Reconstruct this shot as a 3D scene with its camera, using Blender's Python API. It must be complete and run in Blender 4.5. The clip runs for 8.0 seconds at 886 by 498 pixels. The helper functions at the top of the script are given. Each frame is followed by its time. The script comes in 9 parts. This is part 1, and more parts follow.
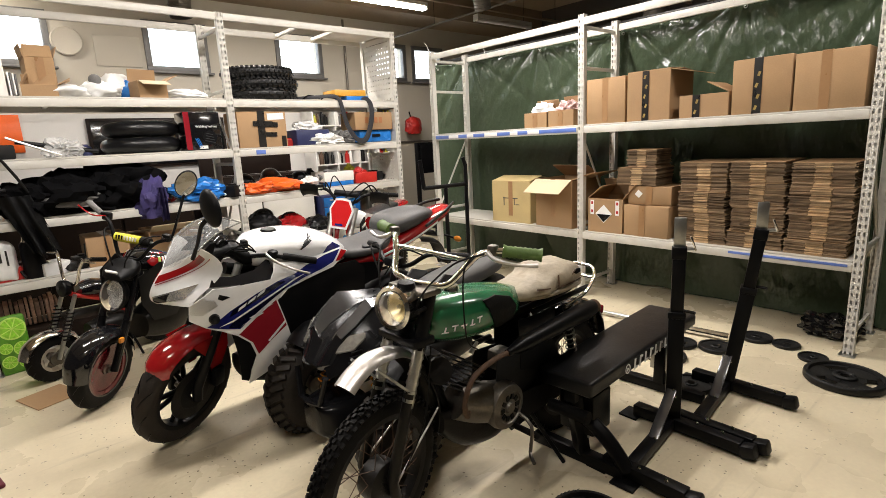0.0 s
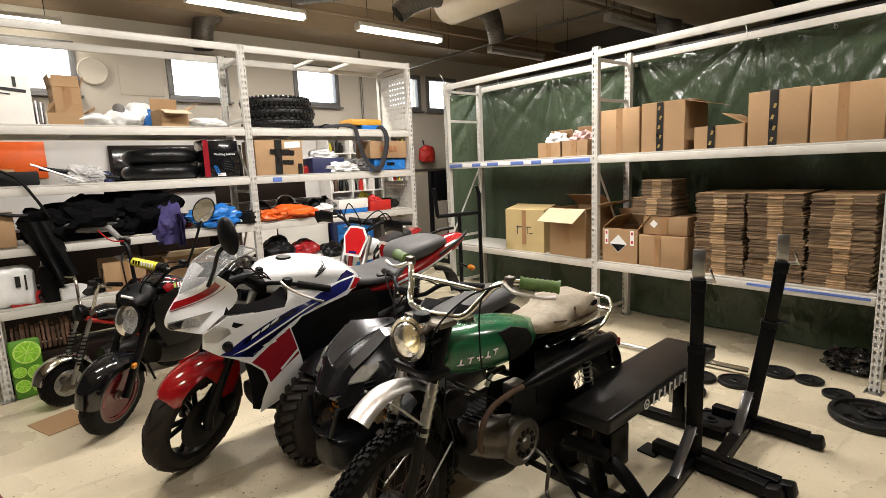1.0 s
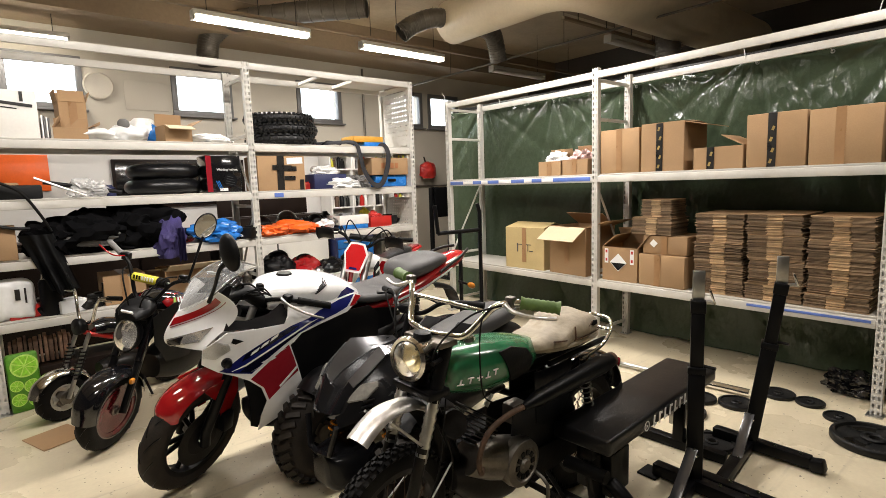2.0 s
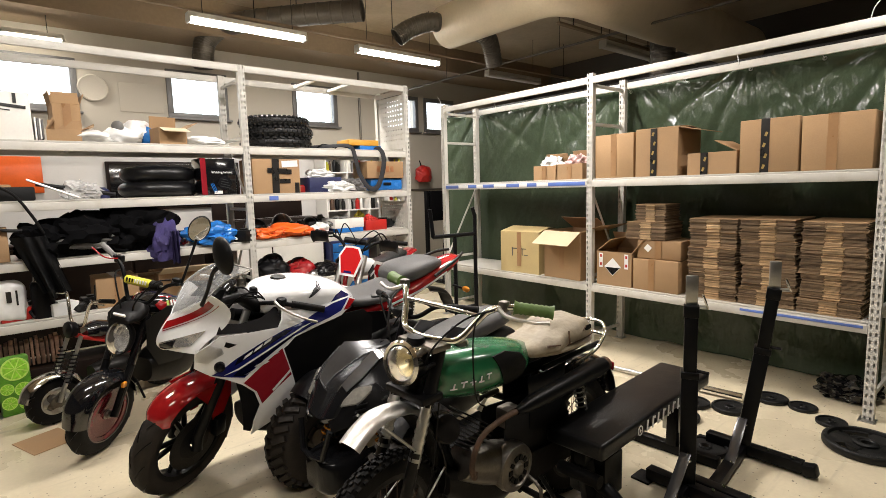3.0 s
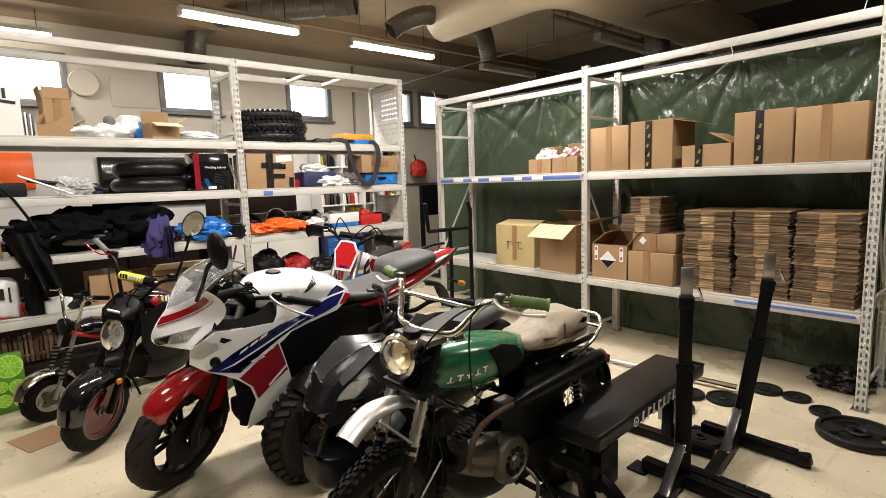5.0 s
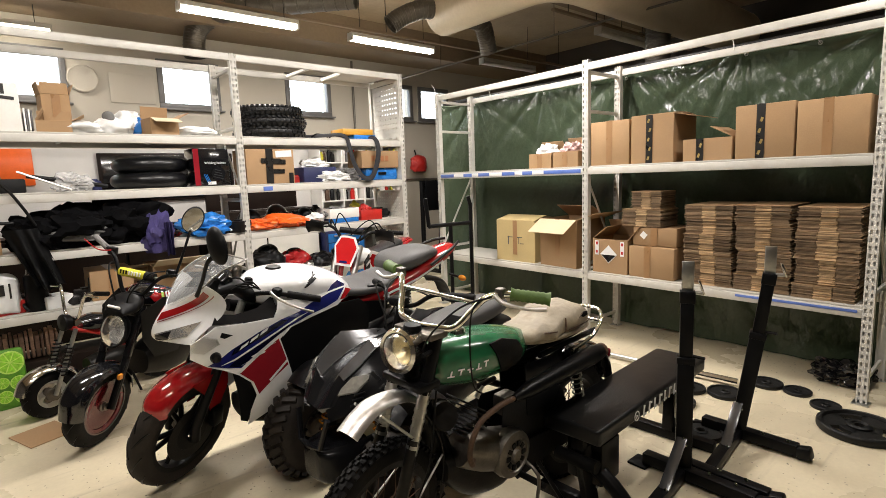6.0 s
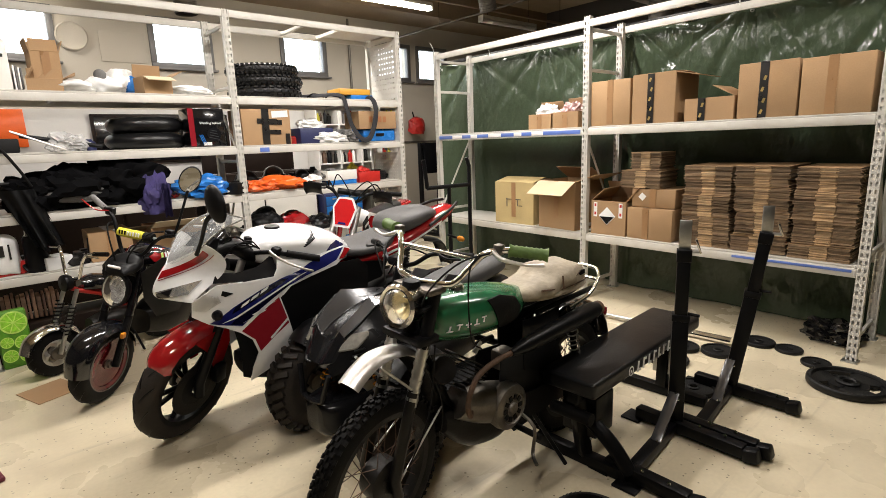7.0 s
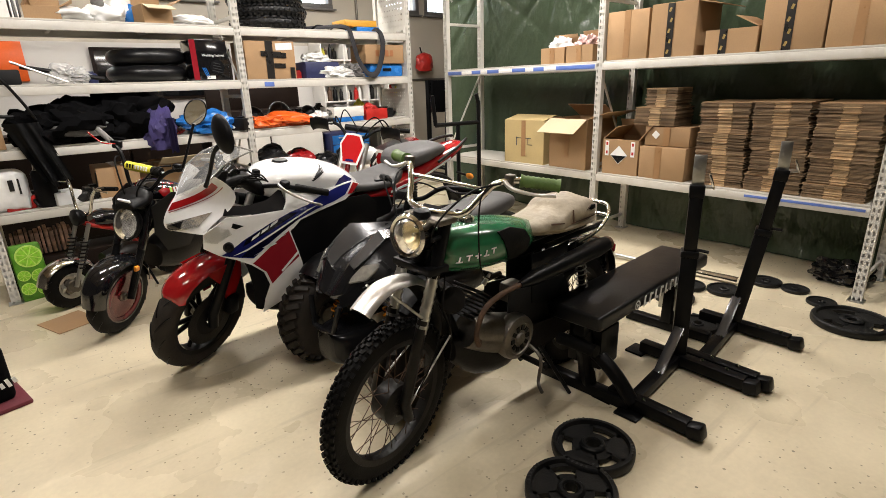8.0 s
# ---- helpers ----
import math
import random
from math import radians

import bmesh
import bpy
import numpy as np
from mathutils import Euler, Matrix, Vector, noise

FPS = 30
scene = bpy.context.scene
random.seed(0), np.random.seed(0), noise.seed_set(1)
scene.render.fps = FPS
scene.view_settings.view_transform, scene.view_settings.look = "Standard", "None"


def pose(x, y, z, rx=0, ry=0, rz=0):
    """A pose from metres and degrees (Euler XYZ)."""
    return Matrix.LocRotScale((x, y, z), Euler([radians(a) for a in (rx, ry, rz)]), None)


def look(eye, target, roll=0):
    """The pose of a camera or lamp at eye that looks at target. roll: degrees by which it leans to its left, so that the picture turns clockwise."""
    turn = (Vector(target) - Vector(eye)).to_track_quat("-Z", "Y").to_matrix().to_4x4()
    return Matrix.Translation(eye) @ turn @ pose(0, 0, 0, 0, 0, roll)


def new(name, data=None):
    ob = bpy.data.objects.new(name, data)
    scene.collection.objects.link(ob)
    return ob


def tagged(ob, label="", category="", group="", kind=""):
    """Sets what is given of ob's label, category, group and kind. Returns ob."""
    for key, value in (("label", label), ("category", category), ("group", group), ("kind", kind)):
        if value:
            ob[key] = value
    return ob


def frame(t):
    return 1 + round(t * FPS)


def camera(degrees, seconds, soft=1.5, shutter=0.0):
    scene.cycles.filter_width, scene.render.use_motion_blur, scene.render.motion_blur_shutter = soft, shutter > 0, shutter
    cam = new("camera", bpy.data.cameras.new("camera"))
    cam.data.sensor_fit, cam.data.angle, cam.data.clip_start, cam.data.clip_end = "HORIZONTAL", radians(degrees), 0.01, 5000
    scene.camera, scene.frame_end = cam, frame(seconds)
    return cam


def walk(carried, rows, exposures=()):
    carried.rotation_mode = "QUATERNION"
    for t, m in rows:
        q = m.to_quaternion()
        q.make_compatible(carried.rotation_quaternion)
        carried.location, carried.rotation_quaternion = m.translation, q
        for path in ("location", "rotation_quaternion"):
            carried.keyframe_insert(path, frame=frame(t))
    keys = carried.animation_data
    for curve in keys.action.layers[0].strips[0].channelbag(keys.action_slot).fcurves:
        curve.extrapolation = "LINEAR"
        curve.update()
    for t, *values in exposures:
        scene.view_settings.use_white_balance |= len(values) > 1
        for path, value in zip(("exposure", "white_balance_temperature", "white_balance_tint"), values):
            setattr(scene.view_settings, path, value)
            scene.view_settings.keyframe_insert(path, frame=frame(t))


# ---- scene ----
cam = camera(81.2, 8.0, soft=0.7)
PATH = [
    (0, (1.264, -0.244, 1.523), (2.538, 1.241, 1.111), -2.9),
    (0.5, (1.266, -0.231, 1.526), (2.541, 1.268, 1.171), -2.6),
    (1, (1.259, -0.222, 1.536), (2.516, 1.302, 1.227), -2.5),
    (1.5, (1.249, -0.222, 1.548), (2.502, 1.313, 1.279), -2.1),
    (3, (1.256, -0.228, 1.554), (2.536, 1.291, 1.317), -1.6),
    (3.5, (1.257, -0.228, 1.553), (2.535, 1.291, 1.309), -1.8),
    (4, (1.258, -0.225, 1.551), (2.533, 1.295, 1.297), -1.9),
    (4.5, (1.256, -0.227, 1.551), (2.544, 1.282, 1.3), -1.8),
    (6, (1.262, -0.221, 1.543), (2.549, 1.284, 1.268), -2.1),
    (6.5, (1.255, -0.221, 1.546), (2.535, 1.289, 1.261), -2.1),
    (7, (1.252, -0.228, 1.514), (2.526, 1.259, 1.106), -2.1),
    (7.5, (1.253, -0.216, 1.47), (2.499, 1.25, 0.924), -1.9),
    (8, (1.235, -0.224, 1.464), (2.449, 1.242, 0.85), -1.9),
]
walk(cam, [(t, look(eye, target, roll)) for t, eye, target, roll in PATH])

# ---------------------------------------------------------------- world and lamps
world = bpy.data.worlds.new("sky")
scene.world = world
world.use_nodes = True
wn = world.node_tree.nodes
sky = wn.new("ShaderNodeTexSky")
sky.sky_type, sky.sun_disc = "NISHITA", False
sky.sun_elevation, sky.sun_rotation = radians(40), radians(150)
world.node_tree.links.new(sky.outputs["Color"], wn["Background"].inputs["Color"])
wn["Background"].inputs["Strength"].default_value = 0.15
scene.view_settings.exposure = 0.0
TUBE_POWER = 47.5


# ---------------------------------------------------------------- materials
def mat(name, color, rough=0.5, metal=0.0, var=0.15, scale=6.0, bump=0.0, bscale=60.0, coat=0.0, spec=0.5,
        rvar=0.15, dirt=None, dscale=2.5, damount=0.0, per_object=0.0, per_island=0.0):
    """A painted, printed or bare surface: colour varied at two scales, uneven gloss, fine relief, optional dirt."""
    m = bpy.data.materials.new(name)
    m.use_nodes = True
    nt = m.node_tree
    N, L = nt.nodes, nt.links
    b = N["Principled BSDF"]
    tc = N.new("ShaderNodeTexCoord")
    n1 = N.new("ShaderNodeTexNoise")
    n1.inputs["Scale"].default_value, n1.inputs["Detail"].default_value = scale, 6
    L.new(tc.outputs["Object"], n1.inputs["Vector"])
    n2 = N.new("ShaderNodeTexNoise")
    n2.inputs["Scale"].default_value, n2.inputs["Detail"].default_value = bscale, 3
    L.new(tc.outputs["Object"], n2.inputs["Vector"])
    ramp = N.new("ShaderNodeMapRange")
    ramp.inputs["From Min"].default_value, ramp.inputs["From Max"].default_value = 0.3, 0.7
    ramp.inputs["To Min"].default_value, ramp.inputs["To Max"].default_value = 1 - var, 1 + var
    L.new(n1.outputs["Fac"], ramp.inputs["Value"])
    r2 = N.new("ShaderNodeMapRange")
    r2.inputs["From Min"].default_value, r2.inputs["From Max"].default_value = 0.3, 0.7
    r2.inputs["To Min"].default_value, r2.inputs["To Max"].default_value = 1 - var * 0.5, 1 + var * 0.5
    L.new(n2.outputs["Fac"], r2.inputs["Value"])
    mul = N.new("ShaderNodeMath")
    mul.operation = "MULTIPLY"
    L.new(ramp.outputs["Result"], mul.inputs[0])
    L.new(r2.outputs["Result"], mul.inputs[1])
    last = mul.outputs[0]
    if per_object:
        oi = N.new("ShaderNodeObjectInfo")
        r3 = N.new("ShaderNodeMapRange")
        r3.inputs["To Min"].default_value, r3.inputs["To Max"].default_value = 1 - per_object, 1 + per_object
        L.new(oi.outputs["Random"], r3.inputs["Value"])
        mm = N.new("ShaderNodeMath")
        mm.operation = "MULTIPLY"
        L.new(last, mm.inputs[0])
        L.new(r3.outputs["Result"], mm.inputs[1])
        last = mm.outputs[0]
    if per_island:
        ge = N.new("ShaderNodeNewGeometry")
        r5 = N.new("ShaderNodeMapRange")
        r5.inputs["To Min"].default_value, r5.inputs["To Max"].default_value = 1 - per_island, 1 + per_island
        L.new(ge.outputs["Random Per Island"], r5.inputs["Value"])
        mi = N.new("ShaderNodeMath")
        mi.operation = "MULTIPLY"
        L.new(last, mi.inputs[0])
        L.new(r5.outputs["Result"], mi.inputs[1])
        last = mi.outputs[0]
    vm = N.new("ShaderNodeVectorMath")
    vm.operation = "SCALE"
    vm.inputs[0].default_value = color
    L.new(last, vm.inputs["Scale"])
    col = vm.outputs[0]
    if dirt:
        n3 = N.new("ShaderNodeTexNoise")
        n3.inputs["Scale"].default_value, n3.inputs["Detail"].default_value, n3.inputs["Roughness"].default_value = dscale, 8, 0.65
        L.new(tc.outputs["Object"], n3.inputs["Vector"])
        r4 = N.new("ShaderNodeMapRange")
        r4.inputs["From Min"].default_value, r4.inputs["From Max"].default_value = 0.5, 0.72
        r4.inputs["To Max"].default_value = damount
        L.new(n3.outputs["Fac"], r4.inputs["Value"])
        mx = N.new("ShaderNodeMix")
        mx.data_type = "RGBA"
        mx.inputs["B"].default_value = (*dirt, 1)
        L.new(r4.outputs["Result"], mx.inputs["Factor"])
        L.new(col, mx.inputs["A"])
        col = mx.outputs["Result"]
    L.new(col, b.inputs["Base Color"])
    rr = N.new("ShaderNodeMapRange")
    rr.inputs["From Min"].default_value, rr.inputs["From Max"].default_value = 0.3, 0.7
    rr.inputs["To Min"].default_value, rr.inputs["To Max"].default_value = max(0.02, rough * (1 - rvar)), min(1.0, rough * (1 + rvar))
    L.new(n1.outputs["Fac"], rr.inputs["Value"])
    L.new(rr.outputs["Result"], b.inputs["Roughness"])
    b.inputs["Metallic"].default_value = metal
    b.inputs["Specular IOR Level"].default_value = spec
    b.inputs["Coat Weight"].default_value = coat
    b.inputs["Coat Roughness"].default_value = 0.06
    if bump:
        bp = N.new("ShaderNodeBump")
        bp.inputs["Strength"].default_value, bp.inputs["Distance"].default_value = bump, 0.004
        L.new(n2.outputs["Fac"], bp.inputs["Height"])
        L.new(bp.outputs["Normal"], b.inputs["Normal"])
    return m


def glow(name, color, strength):
    m = bpy.data.materials.new(name)
    m.use_nodes = True
    b = m.node_tree.nodes["Principled BSDF"]
    b.inputs["Base Color"].default_value = (*color, 1)
    b.inputs["Emission Color"].default_value = (*color, 1)
    b.inputs["Emission Strength"].default_value = strength
    return m


def glass(name, color, rough=0.02, ior=1.45, trans=1.0):
    m = bpy.data.materials.new(name)
    m.use_nodes = True
    b = m.node_tree.nodes["Principled BSDF"]
    b.inputs["Base Color"].default_value = (*color, 1)
    b.inputs["Transmission Weight"].default_value = trans
    b.inputs["Roughness"].default_value = rough
    b.inputs["IOR"].default_value = ior
    return m


def clear_sheet(name, color, cover):
    """Thin clear plastic: a glossy film that covers part of what lies behind it."""
    m = bpy.data.materials.new(name)
    m.use_nodes = True
    b = m.node_tree.nodes["Principled BSDF"]
    b.inputs["Base Color"].default_value = (*color, 1)
    b.inputs["Roughness"].default_value = 0.06
    b.inputs["Alpha"].default_value = cover
    b.inputs["Coat Weight"].default_value = 0.5
    return m


def floor_material():
    m = mat("painted_concrete", (0.60, 0.525, 0.375), 0.30, 0, 0.07, 1.6, 0.12, 45, rvar=0.35, dirt=(0.27, 0.22, 0.15), dscale=1.1, damount=0.3)
    nt = m.node_tree
    N, L = nt.nodes, nt.links
    b = N["Principled BSDF"]
    base = b.inputs["Base Color"].links[0].from_socket
    tc = N.new("ShaderNodeTexCoord")
    out = base
    for sc, size, keep, dark in ((7.0, 0.038, 0.50, 0.85), (17.0, 0.066, 0.55, 0.8), (3.2, 0.018, 0.5, 0.85)):
        warp = N.new("ShaderNodeTexNoise")
        warp.inputs["Scale"].default_value, warp.inputs["Detail"].default_value = sc * 3, 2
        L.new(tc.outputs["Object"], warp.inputs["Vector"])
        add = N.new("ShaderNodeVectorMath")
        add.operation = "MULTIPLY_ADD"
        add.inputs[1].default_value = (0.16 / sc, 0.10 / sc, 0)
        L.new(warp.outputs["Color"], add.inputs[0])
        L.new(tc.outputs["Object"], add.inputs[2])
        v = N.new("ShaderNodeTexVoronoi")
        v.voronoi_dimensions = "2D"
        v.inputs["Scale"].default_value = sc
        L.new(add.outputs[0], v.inputs["Vector"])
        lt = N.new("ShaderNodeMath")
        lt.operation = "LESS_THAN"
        lt.inputs[1].default_value = size
        L.new(v.outputs["Distance"], lt.inputs[0])
        sep = N.new("ShaderNodeSeparateColor")
        L.new(v.outputs["Color"], sep.inputs[0])
        gt = N.new("ShaderNodeMath")
        gt.operation = "GREATER_THAN"
        gt.inputs[1].default_value = keep
        L.new(sep.outputs[0], gt.inputs[0])
        mu = N.new("ShaderNodeMath")
        mu.operation = "MULTIPLY"
        L.new(lt.outputs[0], mu.inputs[0])
        L.new(gt.outputs[0], mu.inputs[1])
        m2 = N.new("ShaderNodeMath")
        m2.operation = "MULTIPLY"
        m2.inputs[1].default_value = dark
        patch = N.new("ShaderNodeTexNoise")
        patch.inputs["Scale"].default_value, patch.inputs["Detail"].default_value = 1.3 + sc * 0.07, 3
        L.new(tc.outputs["Object"], patch.inputs["Vector"])
        pr = N.new("ShaderNodeMapRange")
        pr.inputs["From Min"].default_value, pr.inputs["From Max"].default_value = 0.42, 0.60
        L.new(patch.outputs["Fac"], pr.inputs["Value"])
        m3 = N.new("ShaderNodeMath")
        m3.operation = "MULTIPLY"
        L.new(mu.outputs[0], m3.inputs[0])
        L.new(pr.outputs["Result"], m3.inputs[1])
        L.new(m3.outputs[0], m2.inputs[0])
        mx = N.new("ShaderNodeMix")
        mx.data_type = "RGBA"
        mx.inputs["B"].default_value = (0.09, 0.075, 0.05, 1)
        L.new(m2.outputs[0], mx.inputs["Factor"])
        L.new(out, mx.inputs["A"])
        out = mx.outputs["Result"]
    # long thin scratches and wheel scuffs
    mp = N.new("ShaderNodeMapping")
    mp.inputs["Scale"].default_value = (0.35, 5.0, 1)
    mp.inputs["Rotation"].default_value = (0, 0, radians(35))
    L.new(tc.outputs["Object"], mp.inputs["Vector"])
    n = N.new("ShaderNodeTexNoise")
    n.inputs["Scale"].default_value, n.inputs["Detail"].default_value = 3.0, 9
    L.new(mp.outputs[0], n.inputs["Vector"])
    r = N.new("ShaderNodeMapRange")
    r.inputs["From Min"].default_value, r.inputs["From Max"].default_value, r.inputs["To Max"].default_value = 0.6, 0.75, 0.4
    L.new(n.outputs["Fac"], r.inputs["Value"])
    mx = N.new("ShaderNodeMix")
    mx.data_type = "RGBA"
    mx.inputs["B"].default_value = (0.25, 0.21, 0.15, 1)
    L.new(r.outputs["Result"], mx.inputs["Factor"])
    L.new(out, mx.inputs["A"])
    L.new(mx.outputs["Result"], b.inputs["Base Color"])
    return m


M = dict(
    floor=floor_material(),
    wall=mat("painted_wall", (0.46, 0.42, 0.35), 0.7, 0, 0.05, 1.2, 0.15, 90, dirt=(0.42, 0.37, 0.29), dscale=0.9, damount=0.3),
    # ceiling brown includes its shade; the beams' darker brown includes the soffit shading
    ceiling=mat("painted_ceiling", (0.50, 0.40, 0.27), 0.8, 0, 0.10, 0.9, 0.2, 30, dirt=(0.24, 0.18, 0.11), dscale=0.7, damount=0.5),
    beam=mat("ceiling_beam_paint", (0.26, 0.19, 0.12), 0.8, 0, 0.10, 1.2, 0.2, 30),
    white=mat("white_board", (0.74, 0.72, 0.68), 0.5, 0, 0.04, 1.5, 0.05, 60),
    rack=mat("rack_enamel", (0.56, 0.54, 0.495), 0.38, 0, 0.04, 3, 0.05, 120, dirt=(0.38, 0.34, 0.27), dscale=7, damount=0.35),
    deck=mat("shelf_board", (0.47, 0.45, 0.405), 0.5, 0, 0.06, 4, 0.1, 80, dirt=(0.38, 0.34, 0.28), dscale=5, damount=0.4),
    blue_tape=mat("blue_label_strip", (0.10, 0.17, 0.48), 0.4, 0, 0.1, 9),
    paper=mat("white_paper", (0.78, 0.77, 0.74), 0.6, 0, 0.04, 9),
    win_frame=mat("grey_window_frame", (0.13, 0.125, 0.12), 0.45, 0, 0.06, 8),
    card=mat("corrugated_card", (0.355, 0.225, 0.12), 0.82, 0, 0.07, 5, 0.12, 140, spec=0.25, per_object=0.10, dirt=(0.30, 0.18, 0.09), dscale=4, damount=0.3),
    card_in=mat("corrugated_card_inside", (0.30, 0.18, 0.09), 0.85, 0, 0.07, 5, 0.1, 140, spec=0.2),
    card_pale=mat("pale_corrugated_card", (0.46, 0.355, 0.17), 0.82, 0, 0.06, 5, 0.1, 140, spec=0.25),
    card_light=mat("light_card_flap", (0.50, 0.405, 0.27), 0.8, 0, 0.05, 5, 0.1, 140, spec=0.25),
    tape=mat("brown_packing_tape", (0.30, 0.17, 0.08), 0.3, 0, 0.06, 9),
    tape_black=mat("black_packing_tape", (0.012, 0.011, 0.010), 0.3, 0, 0.2, 14),
    tape_gold=mat("gold_print", (0.35, 0.24, 0.07), 0.4, 0, 0.3, 40),
    tarp=None,
    steel=mat("galvanised_steel", (0.50, 0.50, 0.48), 0.35, 1.0, 0.12, 12, 0.06, 70),
    chrome=mat("chrome", (0.78, 0.77, 0.74), 0.12, 1.0, 0.06, 20, 0.0, 70, dirt=(0.30, 0.24, 0.17), dscale=14, damount=0.5),
    alu=mat("cast_aluminium", (0.16, 0.145, 0.125), 0.45, 1.0, 0.15, 18, 0.2, 120, dirt=(0.10, 0.08, 0.06), dscale=16, damount=0.6),
    dull_alu=mat("dull_fender_aluminium", (0.70, 0.67, 0.64), 0.40, 1.0, 0.06, 7, 0.03, 140, dirt=(0.34, 0.29, 0.23), dscale=16, damount=0.45),
    black_metal=mat("black_powder_coat", (0.0035, 0.0035, 0.004), 0.38, 0, 0.2, 10, 0.1, 160, spec=0.16),
    dark_metal=mat("dark_engine_metal", (0.009, 0.008, 0.007), 0.42, 0.2, 0.3, 20, 0.2, 90, spec=0.25),
    rubber=mat("tyre_rubber", (0.0045, 0.0042, 0.004), 0.6, 0, 0.25, 15, 0.25, 130, dirt=(0.018, 0.015, 0.012), dscale=9, damount=0.4, spec=0.13),
    knob_rubber=mat("new_knobbly_rubber", (0.009, 0.009, 0.0095), 0.42, 0, 0.2, 15, 0.15, 130, spec=0.4),
    rubber_dusty=mat("dusty_tyre_rubber", (0.022, 0.018, 0.015), 0.65, 0, 0.3, 15, 0.3, 130, dirt=(0.034, 0.028, 0.022), dscale=8, damount=0.6, spec=0.2),
    black_plastic=mat("black_plastic", (0.004, 0.004, 0.0045), 0.40, 0, 0.15, 8, 0.12, 220, spec=0.18),
    matt_plastic=mat("matt_black_plastic", (0.008, 0.008, 0.0085), 0.6, 0, 0.15, 8, 0.2, 220, spec=0.25),
    gloss_black=mat("gloss_black_paint", (0.006, 0.006, 0.007), 0.12, 0, 0.1, 8, coat=0.6),
    vinyl=mat("black_vinyl", (0.006, 0.006, 0.0065), 0.34, 0, 0.15, 5, 0.25, 160, spec=0.35),
    seat_grey=mat("grey_seat_vinyl", (0.065, 0.063, 0.062), 0.55, 0, 0.12, 6, 0.25, 200),
    white_paint=mat("white_bike_paint", (0.82, 0.82, 0.82), 0.16, 0, 0.03, 3, coat=0.5, dirt=(0.5, 0.48, 0.44), dscale=5, damount=0.25),
    red_paint=mat("red_bike_paint", (0.30, 0.008, 0.010), 0.10, 0, 0.06, 4, coat=0.6),
    dark_red=mat("dark_red_paint", (0.24, 0.012, 0.02), 0.18, 0, 0.06, 4, coat=0.5),
    blue_paint=mat("blue_bike_paint", (0.010, 0.013, 0.115), 0.16, 0, 0.06, 4, coat=0.5),
    silver_paint=mat("silver_grey_paint", (0.11, 0.11, 0.115), 0.22, 0.6, 0.08, 6, coat=0.3),
    graphite=mat("graphite_plastic", (0.008, 0.008, 0.009), 0.2, 0.0, 0.12, 6, 0.06, 160, spec=0.2),
    green_paint=mat("green_tank_paint", (0.018, 0.135, 0.055), 0.22, 0, 0.10, 7, coat=0.4, dirt=(0.03, 0.05, 0.03), dscale=9, damount=0.5),
    green_rubber=mat("green_grip_rubber", (0.085, 0.15, 0.03), 0.55, 0, 0.15, 12, 0.3, 90, dirt=(0.04, 0.06, 0.02), dscale=14, damount=0.6),
    leather=mat("cracked_tan_seat_cover", (0.34, 0.29, 0.215), 0.7, 0, 0.22, 9, 0.9, 38, dirt=(0.16, 0.125, 0.085), dscale=9, damount=0.7),
    rust=mat("rusty_steel", (0.09, 0.05, 0.03), 0.65, 0.3, 0.35, 16, 0.3, 90),
    orange=mat("orange_plastic", (0.75, 0.12, 0.015), 0.35, 0, 0.08, 6),
    red_plastic=mat("red_plastic", (0.45, 0.02, 0.015), 0.4, 0, 0.1, 8),
    board_red=mat("bright_red_print", (0.50, 0.012, 0.014), 0.2, 0, 0.05, 8, coat=0.4),
    clear_film=clear_sheet("crumpled_clear_film", (0.75, 0.75, 0.74), 0.5),
    blue_plastic=mat("blue_plastic_sheet", (0.02, 0.16, 0.50), 0.25, 0, 0.15, 9, 0.3, 40),
    navy=mat("navy_plastic_crate", (0.015, 0.02, 0.075), 0.5, 0, 0.15, 9),
    purple=mat("purple_cloth", (0.045, 0.035, 0.13), 0.85, 0, 0.2, 14, 0.4, 160),
    cloth_black=mat("black_cloth", (0.0035, 0.0035, 0.004), 0.95, 0, 0.3, 12, 0.4, 190, spec=0.06),
    cloth_grey=mat("grey_cloth", (0.16, 0.155, 0.15), 0.92, 0, 0.15, 12, 0.4, 190, spec=0.2),
    film=mat("crumpled_white_film", (0.74, 0.74, 0.73), 0.35, 0, 0.05, 12, 0.25, 24),
    pink=mat("pink_plastic_bag", (0.62, 0.42, 0.40), 0.3, 0, 0.2, 12, 0.5, 40),
    yellow=mat("yellow_pad", (0.55, 0.50, 0.03), 0.5, 0, 0.1, 12),
    lime=mat("lime_print", (0.07, 0.22, 0.012), 0.4, 0, 0.25, 18),
    lime_bright=mat("bright_lime_print", (0.22, 0.50, 0.03), 0.4, 0, 0.25, 30),
    lime_pale=mat("pale_lime_print", (0.42, 0.62, 0.13), 0.4, 0, 0.2, 24),
    amber=mat("amber_lens", (0.55, 0.20, 0.02), 0.2, 0, 0.1, 9),
    lens=glass("yellowed_headlamp_lens", (0.98, 0.92, 0.74), 0.22),
    old_reflector=mat("tarnished_lamp_reflector", (0.82, 0.74, 0.52), 0.35, 0.7, 0.25, 16, 0.5, 60, dirt=(0.40, 0.30, 0.14), dscale=12, damount=0.5),
    navy_paint=mat("navy_bike_paint", (0.003, 0.0035, 0.018), 0.16, 0, 0.06, 4, coat=0.5),
    webbing=mat("dark_grey_webbing", (0.030, 0.030, 0.033), 0.8, 0, 0.15, 12, 0.4, 190, spec=0.2),
